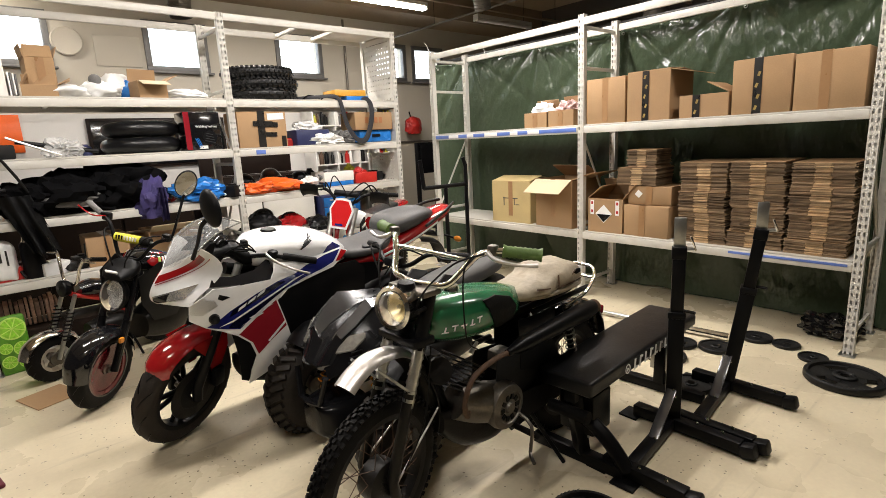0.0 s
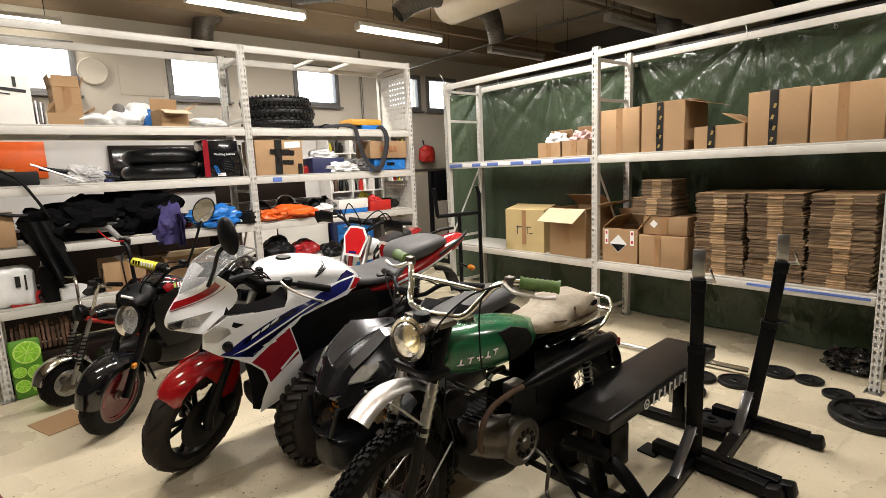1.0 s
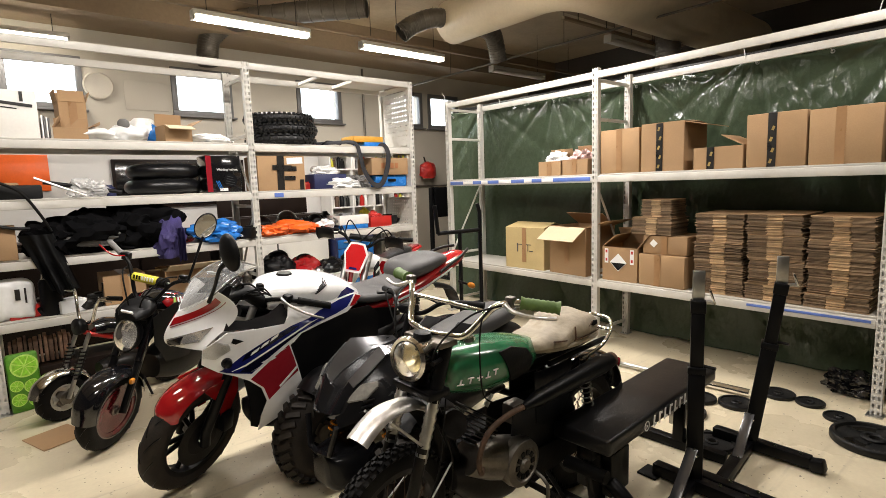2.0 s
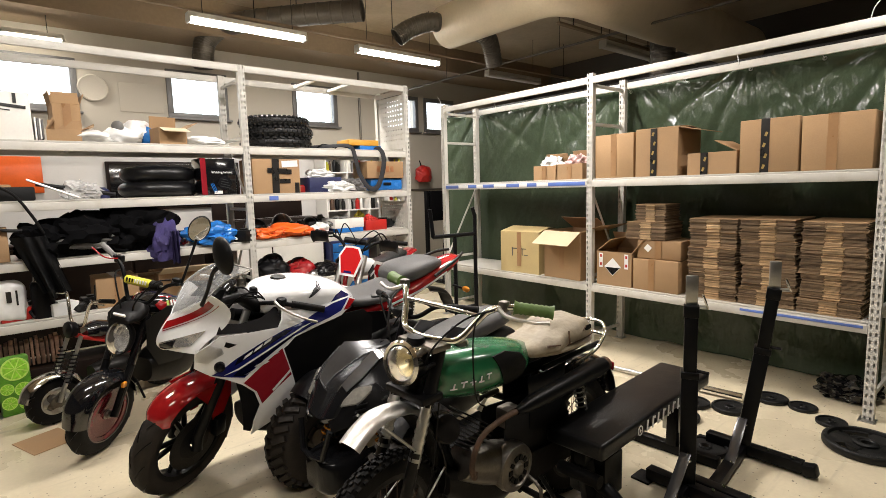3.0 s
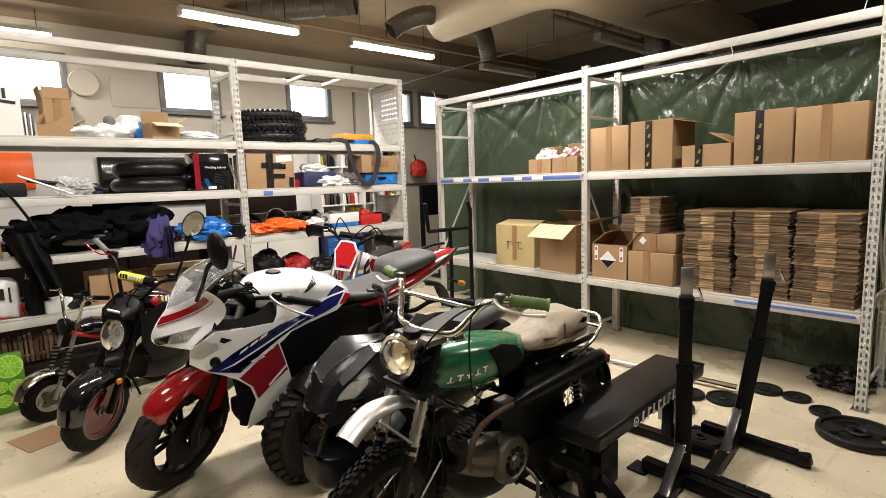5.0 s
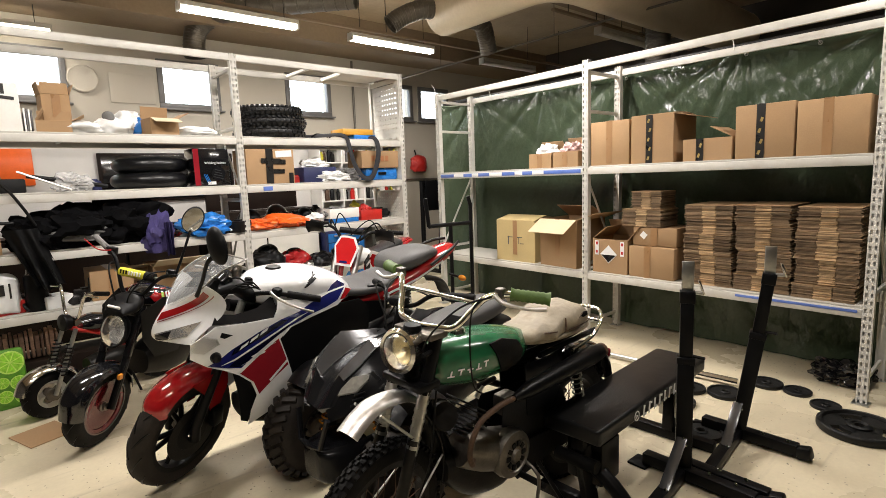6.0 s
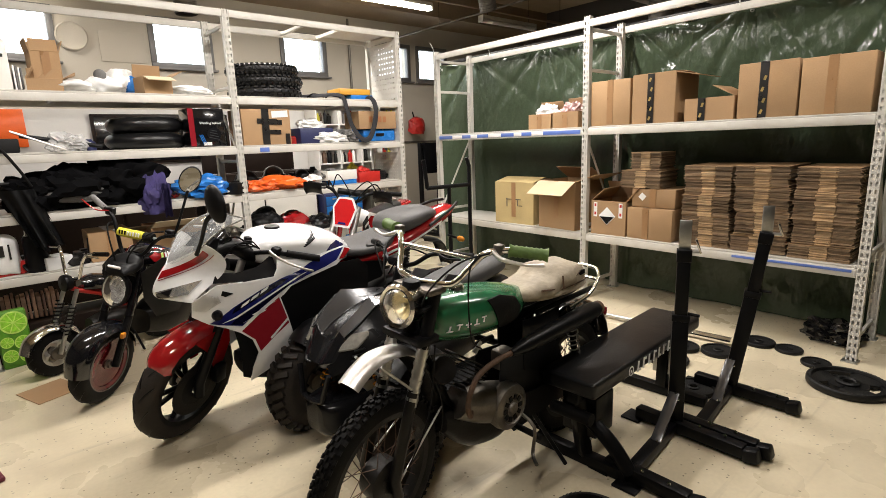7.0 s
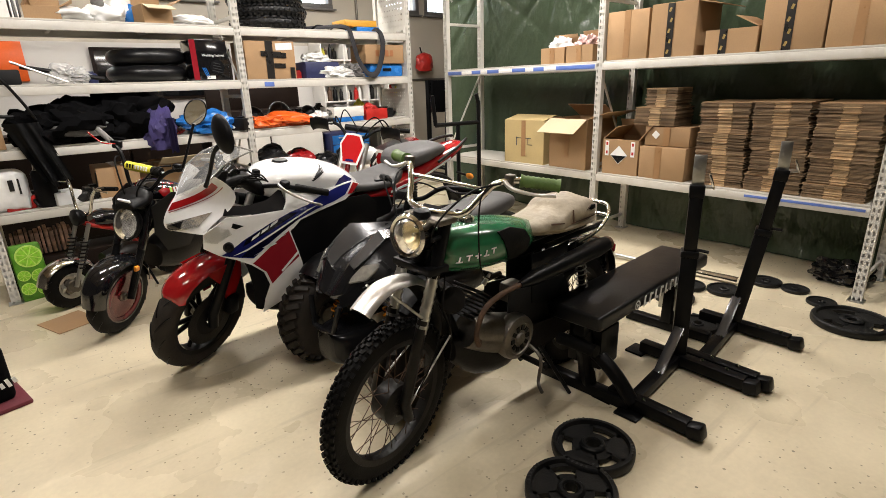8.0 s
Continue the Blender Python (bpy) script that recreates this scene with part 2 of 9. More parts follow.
    wrap=mat("shiny_black_wrap", (0.005, 0.005, 0.006), 0.34, 0, 0.2, 9, 1.0, 16, spec=0.4),
    reflector=mat("headlamp_reflector", (0.80, 0.80, 0.78), 0.16, 0.8, 0.2, 22, 0.5, 60),
    clear=glass("clear_lens", (0.95, 0.95, 0.95)),
    screen=clear_sheet("tinted_windscreen", (0.42, 0.43, 0.43), 0.26),
    window_glass=glass("window_glass", (0.95, 0.97, 0.98), 0.0, 1.1),
    mirror=mat("mirror_glass", (0.80, 0.80, 0.78), 0.03, 1.0, 0.02, 4),
    wood=mat("brown_wood", (0.16, 0.085, 0.045), 0.6, 0, 0.2, 5, 0.2, 60),
    dark_wood=mat("dark_brown_board", (0.012, 0.007, 0.005), 0.5, 0, 0.2, 5, 0.1, 60, spec=0.15),
    iron=mat("cast_iron_plate", (0.005, 0.005, 0.005), 0.5, 0, 0.2, 14, 0.3, 150, dirt=(0.03, 0.028, 0.025), dscale=7, damount=0.5, spec=0.3),
    bare_iron=mat("worn_plate_edge", (0.030, 0.029, 0.028), 0.5, 0.2, 0.2, 14),
    duct=mat("painted_duct", (0.70, 0.60, 0.44), 0.5, 0, 0.06, 2, 0.08, 40, dirt=(0.36, 0.28, 0.18), dscale=2, damount=0.4),
    spiral=mat("grey_spiral_duct", (0.13, 0.115, 0.095), 0.42, 0.5, 0.15, 6, 0.1, 50),
    tube=glow("lamp_tube", (1.0, 0.93, 0.80), 26.0),
    outdoors=glow("overcast_daylight", (0.86, 0.93, 1.0), 5.0),
    cover=mat("clear_lamp_cover", (0.30, 0.29, 0.26), 0.2, 0.3, 0.3, 14, 0.3, 50, coat=0.5),
    rim_red=mat("dark_red_rim", (0.09, 0.005, 0.008), 0.16, 0.1, 0.1, 8, coat=0.4),
    skin=mat("white_print", (0.75, 0.75, 0.74), 0.45, 0, 0.04, 9),
    brownbox=mat("brown_print", (0.33, 0.13, 0.05), 0.6, 0, 0.1, 9),
    maroon=mat("maroon_cloth", (0.10, 0.012, 0.02), 0.8, 0, 0.15, 12, 0.3, 150),
    books=mat("mixed_paper_edges", (0.36, 0.22, 0.16), 0.8, 0, 0.3, 20, per_object=0.5),
    orange_box=mat("orange_carton", (0.60, 0.30, 0.03), 0.5, 0, 0.1, 9),
    # for the added closing walls: dark so that little light bounces back
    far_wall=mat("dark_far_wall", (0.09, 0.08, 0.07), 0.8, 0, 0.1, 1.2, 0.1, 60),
    wall_low=mat("white_wall_paint", (0.60, 0.585, 0.56), 0.6, 0, 0.04, 1.2, 0.1, 80),
)


def tarp_material():
    m = mat("green_tarpaulin", (0.046, 0.065, 0.038), 0.17, 0, 0.12, 2.0, 0.0, 40, rvar=0.3, spec=0.36, dirt=(0.030, 0.042, 0.026), dscale=2.0, damount=0.5)
    nt = m.node_tree
    N, L = nt.nodes, nt.links
    b = N["Principled BSDF"]
    tc = N.new("ShaderNodeTexCoord")
    # fine crumples and pulled folds
    mp = N.new("ShaderNodeMapping")
    mp.inputs["Scale"].default_value = (1, 1.0, 0.55)
    mp.inputs["Rotation"].default_value = (radians(28), 0, 0)
    L.new(tc.outputs["Object"], mp.inputs["Vector"])
    h = None
    for sc, det, amt in ((1.6, 0, 0.5), (4.5, 0, 0.36), (11.0, 0, 0.34), (24.0, 0, 0.16), (34.0, 4, 0.2)):
        if det:
            n = N.new("ShaderNodeTexNoise")
            n.inputs["Detail"].default_value = det
        else:      # straight creases between flat facets
            n = N.new("ShaderNodeTexVoronoi")
        n.inputs["Scale"].default_value = sc
        L.new(mp.outputs[0], n.inputs["Vector"])
        mu = N.new("ShaderNodeMath")
        mu.operation = "MULTIPLY_ADD"
        mu.inputs[1].default_value = amt
        L.new(n.outputs["Fac" if det else "Distance"], mu.inputs[0])
        if h:
            L.new(h, mu.inputs[2])
        else:
            mu.inputs[2].default_value = 0
        h = mu.outputs[0]
    bp = N.new("ShaderNodeBump")
    bp.inputs["Strength"].default_value, bp.inputs["Distance"].default_value = 1.0, 0.02
    L.new(h, bp.inputs["Height"])
    L.new(bp.outputs["Normal"], b.inputs["Normal"])
    return m


M["tarp"] = tarp_material()


# ---------------------------------------------------------------- mesh helpers
def V(*a):
    return Vector(a)


def turn(rx=0, ry=0, rz=0):
    return Euler([radians(a) for a in (rx, ry, rz)]).to_matrix().to_4x4()


def addbox(bm, c, s, m=None):
    """A plain block, centre c, size s, turned by m about its centre."""
    vs = []
    for i in (-1, 1):
        for j in (-1, 1):
            for k in (-1, 1):
                p = V(i * s[0] / 2, j * s[1] / 2, k * s[2] / 2)
                if m is not None:
                    p = m @ p
                vs.append(bm.verts.new(p + V(*c)))
    for f in ((0, 1, 3, 2), (4, 6, 7, 5), (0, 4, 5, 1), (2, 3, 7, 6), (0, 2, 6, 4), (1, 5, 7, 3)):
        bm.faces.new([vs[i] for i in f])
    return vs


def rbox(bm, c, s, bev=0.004, m=None, seg=2):
    """A block with rounded edges."""
    vs = addbox(bm, c, s, m)
    es = {e for v in vs for e in v.link_edges}
    bmesh.ops.bevel(bm, geom=list(es), offset=min(bev, 0.45 * min(s)), segments=seg, affect="EDGES", profile=0.5)
    return bm


def smooth_path(pts, k=6):
    pts = [V(*p) for p in pts]
    out = []
    for i in range(len(pts) - 1):
        p0, p1, p2, p3 = pts[max(i - 1, 0)], pts[i], pts[i + 1], pts[min(i + 2, len(pts) - 1)]
        for j in range(k):
            t = j / k
            out.append(0.5 * ((2 * p1) + (p2 - p0) * t + (2 * p0 - 5 * p1 + 4 * p2 - p3) * t * t + (3 * p1 - p0 - 3 * p2 + p3) * t ** 3))
    out.append(pts[-1])
    return out


def tube(bm, pts, r, seg=10, k=0, flat=1.0):
    """A round bar swept along points; r may be a list; k smooths the path."""
    n0 = len(pts)
    pts = smooth_path(pts, k) if k else [V(*p) for p in pts]
    rs = [r] * len(pts) if not isinstance(r, (list, tuple)) else [np.interp(i / (len(pts) - 1) * (n0 - 1), range(n0), r) for i in range(len(pts))]
    rings, prev = [], None
    for i, p in enumerate(pts):
        d = (pts[min(i + 1, len(pts) - 1)] - pts[max(i - 1, 0)]).normalized()
        if prev is None:
            a = d.orthogonal().normalized()
        else:
            a = (prev - d * prev.dot(d)).normalized()
        prev = a
        b = d.cross(a)
        rings.append([bm.verts.new(p + (a * math.cos(q) + b * math.sin(q) * flat) * rs[i]) for q in (2 * math.pi * j / seg for j in range(seg))])
    for a, b in zip(rings, rings[1:]):
        for j in range(seg):
            bm.faces.new((a[j], a[(j + 1) % seg], b[(j + 1) % seg], b[j]))
    bm.faces.new(rings[0][::-1])
    bm.faces.new(rings[-1])
    return bm


def rod(bm, a, b, r, seg=10):
    return tube(bm, [a, b], r, seg)


def lathe(bm, prof, m=None, seg=32, caps=True, arc=360.0, start=0.0):
    """A profile of (radius, height) turned about z, then placed by m."""
    m = m or Matrix()
    full = arc >= 359.9
    n = seg if full else seg + 1
    rings = []
    for r, h in prof:
        rings.append([bm.verts.new(m @ V(r * math.cos(q), r * math.sin(q), h)) for q in (radians(start + arc * j / seg) for j in range(n))])
    for a, b in zip(rings, rings[1:]):
        for j in range(n if full else n - 1):
            bm.faces.new((a[j], a[(j + 1) % n], b[(j + 1) % n], b[j]))
    if caps and full:
        for ring, flip in ((rings[0], True), (rings[-1], False)):
            bm.faces.new(ring[::-1] if flip else ring)
    return bm


def smooth_secs(secs, k):
    secs = [tuple(s) + (2.6,) * (5 - len(s)) for s in secs]
    if not k:
        return secs
    a = smooth_path([s[:3] for s in secs], k)
    b = smooth_path([s[2:5] for s in secs], k)
    return [(p.x, p.y, max(q.x, 0.003), max(q.y, 0.003), q.z) for p, q in zip(a, b)]


def loft(bm, secs, n=24, k=4):
    """A body along x: sections (x, z middle, half width, half height, squareness), rounded between."""
    secs = smooth_secs(secs, k)
    rings = []
    for x, zc, hw, hh, p in secs:
        ring = []
        for j in range(n):
            q = 2 * math.pi * j / n
            c, s = math.cos(q), math.sin(q)
            ring.append(bm.verts.new((x, hw * math.copysign(abs(c) ** (2 / p), c), zc + hh * math.copysign(abs(s) ** (2 / p), s))))
        rings.append(ring)
    for a, b in zip(rings, rings[1:]):
        for j in range(n):
            bm.faces.new((a[j], a[(j + 1) % n], b[(j + 1) % n], b[j]))
    bm.faces.new(rings[0][::-1])
    bm.faces.new(rings[-1])
    bmesh.ops.recalc_face_normals(bm, faces=bm.faces)
    return bm


def panel(bm, outline, yfun, th=0.004, step=0.05, side=1):
    """A thin shell over an outline in x and z, bulged to y = yfun(x, z) on one side."""
    t = bmesh.new()
    t.faces.new([t.verts.new((x, 0, z)) for x, z in outline])
    xs, zs = [p[0] for p in outline], [p[1] for p in outline]
    for ax, lo, hi in ((0, min(xs), max(xs)), (2, min(zs), max(zs))):
        n = max(1, int((hi - lo) / step))
        for i in range(1, n):
            co, no = [0, 0, 0], [0, 0, 0]
            co[ax], no[ax] = lo + (hi - lo) * i / n, 1
            bmesh.ops.bisect_plane(t, geom=t.verts[:] + t.edges[:] + t.faces[:], plane_co=co, plane_no=no)
    bmesh.ops.triangulate(t, faces=[f for f in t.faces if len(f.verts) > 4])
    for v in t.verts:
        v.co.y = yfun(v.co.x, v.co.z) * side
    r = bmesh.ops.extrude_face_region(t, geom=t.faces[:])
    for v in r["geom"]:
        if isinstance(v, bmesh.types.BMVert):
            v.co.y -= th * side
    bmesh.ops.recalc_face_normals(t, faces=t.faces)
    me = bpy.data.meshes.new("tmp")
    t.to_mesh(me)
    t.free()
    bm.from_mesh(me)
    bpy.data.meshes.remove(me)
    return bm


def link(name, bm, material, smooth=40.0):
    me = bpy.data.meshes.new(name)
    bm.normal_update()
    bm.to_mesh(me)
    bm.free()
    for mt in (material if isinstance(material, (list, tuple)) else [material]):
        me.materials.append(mt)
    if smooth:
        me.polygons.foreach_set("use_smooth", [True] * len(me.polygons))
        me.set_sharp_from_angle(angle=radians(smooth))
    return new(name, me)


def part(name, bm, material, parent, label="", smooth=40.0, m=None):
    """Links a bmesh as one mesh object under a thing or a part."""
    ob = link(name, bm, material, smooth)
    ob.parent = parent
    if m is not None:
        ob.matrix_basis = m
    return tagged(ob, label)


def thing(name, m, label, category, group="", kind=""):
    ob = new(name)
    ob.empty_display_size = 0.1
    ob.matrix_basis = m
    return tagged(ob, label, category, group, kind)


def setting(name, bm, material, label, category, smooth=0.0):
    return tagged(link(name, bm, material, smooth), label, category, kind="structure")


def words(name, text, size, material, parent, m, label=""):
    cu = bpy.data.curves.new(name, "FONT")
    cu.body, cu.size, cu.extrude, cu.align_x, cu.align_y = text, size, 0.0006, "CENTER", "CENTER"
    tmp = bpy.data.objects.new("tmp", cu)
    me = bpy.data.meshes.new_from_object(tmp)
    bpy.data.objects.remove(tmp)
    me.materials.clear()
    me.materials.append(material)
    ob = new(name, me)
    ob.parent, ob.matrix_basis = parent, m
    return tagged(ob, label)


def crumple(bm, amount, scale, seed=0.0):
    for v in bm.verts:
        p = v.co * scale + V(seed, seed * 1.7, -seed)
        v.co += V(noise.noise(p), noise.noise(p + V(7, 3, 1)), noise.noise(p + V(1, 9, 4))) * amount
    return bm


def blob(bm, c, s, amount, scale, seed, sub=3, squash=True):
    """A soft lump of cloth, film or bagged goods, flat below."""
    t = bmesh.new()
    bmesh.ops.create_icosphere(t, subdivisions=sub, radius=1.0)
    for v in t.verts:
        p = v.co.copy()
        d = noise.fractal(p * scale + V(seed, seed, seed), 1.0, 2.0, 4) * amount
        ridge = (0.5 - abs(noise.noise(p * scale * 2.1 + V(seed * 2, 0, seed)))) * amount * 0.8
        p *= 1 + d + ridge
        p = V(p.x * s[0] / 2, p.y * s[1] / 2, p.z * s[2] / 2)
        if squash:
            p.z = max(p.z, -s[2] * 0.38)
            p.z += s[2] * 0.38
        v.co = p + V(*c)
    me = bpy.data.meshes.new("tmp")
    t.to_mesh(me)
    t.free()
    bm.from_mesh(me)
    bpy.data.meshes.remove(me)
    return bm


# ---------------------------------------------------------------- room shell
X0, X1, Y0, Y1, ZC = -3.2, 10.2, -4.2, 7.5, 3.95
WIN_Z0, WIN_Z1 = 2.58, 3.21
WINDOWS = [(-0.47, 0.32), (1.29, 2.075), (3.05, 3.835), (4.81, 5.58), (6.50, 7.25), (7.38, 8.12)]


def span(bm, x0, x1, y0, y1, z0, z1):
    addbox(bm, ((x0 + x1) / 2, (y0 + y1) / 2, (z0 + z1) / 2), (x1 - x0, y1 - y0, z1 - z0))


bm = bmesh.new()
span(bm, X0 - 0.3, X1 + 0.3, Y0 - 0.3, Y1 + 0.3, -0.2, 0)
setting("floor", bm, M["floor"], "cream painted concrete floor with dark specks and scuffs", "floor")

bm = bmesh.new()
span(bm, X0 - 0.3, X1 + 0.3, Y0 - 0.3, Y1 + 0.3, ZC, ZC + 0.2)
setting("ceiling", bm, M["ceiling"], "painted concrete ceiling, its shade put into the brown colour", "ceiling")

bm = bmesh.new()
span(bm, X0, X1, Y1, Y1 + 0.25, 0, WIN_Z0)
span(bm, X0, X1, Y1, Y1 + 0.25, WIN_Z1, ZC)
edges = [X0] + [e for w in WINDOWS for e in w] + [X1]
for a, b in zip(edges[::2], edges[1::2]):
    span(bm, a, b, Y1, Y1 + 0.25, WIN_Z0, WIN_Z1)
setting("wall_north", bm, M["wall"], "beige painted wall with a row of high windows", "wall")
bm = bmesh.new()
span(bm, X0 + 0.3, 6.72, Y1 - 0.014, Y1 - 0.002, 0.0, 2.05)
setting("trim_wall_panel", bm, M["wall_low"], "white painted lower wall panel behind the rack", "wall panel")
# west, south and east walls are added; their dark colour limits bounce
bm = bmesh.new()
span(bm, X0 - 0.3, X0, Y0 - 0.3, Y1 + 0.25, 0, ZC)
setting("wall_west", bm, M["far_wall"], "added wall closing the room, coloured dark to limit bounced light", "wall")
bm = bmesh.new()
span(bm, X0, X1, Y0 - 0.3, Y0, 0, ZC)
setting("wall_south", bm, M["far_wall"], "added wall closing the room, coloured dark to limit bounced light", "wall")
bm = bmesh.new()
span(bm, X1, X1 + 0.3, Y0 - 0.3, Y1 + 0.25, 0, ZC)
setting("wall_east", bm, M["far_wall"], "added wall closing the room, coloured dark to limit bounced light", "wall")
bm = bmesh.new()
span(bm, X0, X1, 6.75, Y1, 3.54, ZC)
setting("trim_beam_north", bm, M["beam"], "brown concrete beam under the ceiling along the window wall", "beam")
for i, y in enumerate((4.0, 0.4)):
    bm = bmesh.new()
    span(bm, X0, X1, y - 0.16, y + 0.16, 3.72, ZC)
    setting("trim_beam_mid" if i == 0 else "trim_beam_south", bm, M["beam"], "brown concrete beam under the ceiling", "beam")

# windows: grey frames with bright daylight behind
for i, (a, b) in enumerate(WINDOWS):
    w = tagged(new("window_%d" % (i + 1)), "high grey-framed window bright with daylight", "window", kind="structure")
    w.matrix_basis = pose((a + b) / 2, Y1, (WIN_Z0 + WIN_Z1) / 2)
    W, H = b - a, WIN_Z1 - WIN_Z0
    for nm, c, s in (("frame_rail", (0, 0, H / 2 - 0.035), (W, 0.09, 0.07)), ("frame_rail", (0, 0, -H / 2 + 0.035), (W, 0.09, 0.07)),
                     ("frame_stile", (-W / 2 + 0.035, 0, 0), (0.07, 0.088, H - 0.14)), ("frame_stile", (W / 2 - 0.035, 0, 0), (0.07, 0.088, H - 0.14))):
        bm = bmesh.new()
        rbox(bm, c, s, 0.006)
        part(nm, bm, M["win_frame"], w, m=pose(0, 0.02, 0))
    bm = bmesh.new()
    addbox(bm, (0, 0.03, 0), (W - 0.13, 0.008, H - 0.13))
    pn = part("pane", bm, M["window_glass"], w, smooth=0)
    pn.visible_shadow = False
    bm = bmesh.new()
    rbox(bm, (0, -0.03, -H / 2 - 0.012), (W + 0.05, 0.12, 0.024), 0.004)
    part("sill", bm, M["win_frame"], w)
bm = bmesh.new()
span(bm, X0, X1, 9.2, 9.25, 1.5, 6.0)
setting("backdrop", bm, M["outdoors"], "plain overcast daylight outside the windows", "sky")


# ---------------------------------------------------------------- ceiling services
def fluorescent(x0, x1, y, z, lit, power=1.0):
    L = x1 - x0
    t = thing("fluorescent_lamp", pose((x0 + x1) / 2, y, z), "long white ceiling batten lamp, switched %s" % ("on" if lit else "off"), "lamp", "ceiling lamps")
    bm = bmesh.new()
    rbox(bm, (0, 0, 0.05), (L, 0.11, 0.05), 0.01)
    part("housing", bm, M["rack"], t)
    bm = bmesh.new()
    rbox(bm, (0, 0, 0.002), (L - 0.05, 0.105, 0.046), 0.018, seg=3)
    part("diffuser", bm, M["tube"] if lit else M["white"], t)
    for s in (-1, 1):
        bm = bmesh.new()
        rbox(bm, (s * (L / 2 - 0.012), 0, 0.012), (0.024, 0.112, 0.07), 0.006)
        part("end_cap", bm, M["rack"], t)
        bm = bmesh.new()
        rod(bm, (s * L * 0.38, 0, 0.07), (s * L * 0.38, 0, ZC - z), 0.004, 6)
        part("hanger", bm, M["dark_metal"], t)
    if lit:
        d = bpy.data.lights.new("tube_light", "AREA")
        d.shape, d.size, d.size_y, d.energy, d.color = "RECTANGLE", L - 0.1, 0.09, TUBE_POWER * power, (1.0, 0.945, 0.905)
        lo = new("tube_light", d)
        lo.parent = t
        lo.matrix_basis = pose(0, 0, -0.03)
    return t


for x0, x1, y, z, lit, power in ((2.81, 4.06, 5.43, 3.264, True, 1.35), (4.77, 6.10, 5.50, 3.264, True, 1.0), (0.75, 1.95, 7.05, 3.27, True, 0.3), (7.15, 8.4, 5.6, 3.264, False, 0), (7.2, 8.45, 3.6, 3.264, False, 0),
                                 # the next five are added out of view, placed and powered to fill brightness
                                 (0.60, 1.85, 2.95, 3.30, True, 1.05), (2.40, 3.65, 2.90, 3.30, True, 1.2), (4.15, 5.25, 2.85, 3.30, True, 1.5),
                                 (0.60, 1.85, 0.25, 3.30, True, 0.65), (4.05, 5.25, 0.25, 3.30, True, 0.65)):
    fluorescent(x0, x1, y, z, lit, power)

for y, x0, x1 in ((5.46, -1.0, 9.8), (3.6, 6.3, 9.8)):
    t = thing("lamp_rail", pose((x0 + x1) / 2, y, 3.385), "thin brown metal rail carrying the ceiling lamps", "rail")
    bm = bmesh.new()
    rbox(bm, (0, 0, 0), (x1 - x0, 0.05, 0.03), 0.004)
    part("channel", bm, M["beam"], t)
    for i in range(6):
        bm = bmesh.new()
        x = -(x1 - x0) / 2 + (i + 0.5) * (x1 - x0) / 6
        rod(bm, (x, 0, 0.01), (x, 0, ZC - 3.385), 0.005, 6)
        part("hanger", bm, M["dark_metal"], t)

t = thing("conduit", pose(6.85, 3.0, 3.27), "thin grey conduit hung under the ceiling", "conduit")
bm = bmesh.new()
rod(bm, (0, 4.45, 0), (0, -5.5, 0), 0.014, 8)
part("pipe", bm, M["spiral"], t)
for y in (3.2, 1.0, -1.2):
    bm = bmesh.new()
    rod(bm, (0, y, 0), (0, y, ZC - 3.27), 0.004, 6)
    part("hanger", bm, M["dark_metal"], t)


def spiral_pipe(bm, pts, r, k=5):
    path = smooth_path(pts, k)
    fine = []
    for a, b in zip(path, path[1:]):
        fine += [a, a.lerp(b, 0.80), a.lerp(b, 0.84), a.lerp(b, 0.92), a.lerp(b, 0.96)]
    fine.append(path[-1])
    # the folded seams stand proud of the sheet
    tube(bm, fine, [r + (0.006 if i % 5 in (2, 3) else 0) for i in range(len(fine))], 20)
    bmesh.ops.delete(bm, geom=[f for f in bm.faces if len(f.verts) > 4], context="FACES_ONLY")      # open ends
    return bm


t = thing("ventilation_duct", pose(5.62, 4.75, 3.5), "wide pale painted round ventilation duct with grey branches", "duct")
bm = bmesh.new()
lathe(bm, [(0.0, -0.02), (0.235, -0.02), (0.25, 0.0), (0.25, 1.45)], turn(90), 40, caps=False)
part("main_duct", bm, M["duct"], t)
bm = bmesh.new()
tube(bm, [(0, -1.40, 0), (0.02, -1.55, 0.0), (0.12, -1.70, 0.0), (0.32, -1.78, 0.0), (0.6, -1.80, 0.0), (4.3, -1.80, 0.0)], [0.25, 0.26, 0.28, 0.29, 0.30, 0.30], 28)
part("cross_duct", bm, M["duct"], t)
bm = bmesh.new()
spiral_pipe(bm, [(-0.12, -0.12, 0.0), (-0.36, -0.05, -0.02), (-0.55, 0.06, -0.10), (-0.68, 0.12, -0.2)], 0.105)
part("branch", bm, M["spiral"], t, "grey spiral branch pipe")
bm = bmesh.new()
spiral_pipe(bm, [(0.12, -0.35, -0.1), (0.38, -0.3, -0.12), (0.56, -0.2, -0.22), (0.66, -0.15, -0.4)], 0.105)
part("branch", bm, M["spiral"], t, "grey spiral branch pipe")
bm = bmesh.new()
spiral_pipe(bm, [(2.2, -1.62, -0.1), (2.2, -1.62, -0.3), (2.2, -1.62, -0.5), (2.2, -1.62, -0.8)], 0.15)
part("branch", bm, M["spiral"], t, "dark spiral drop pipe")
for y in (-0.5, -1.3):
    bm = bmesh.new()
    rod(bm, (0, y, 0.24), (0, y, ZC - 3.5), 0.006, 6)
    part("hanger", bm, M["dark_metal"], t)

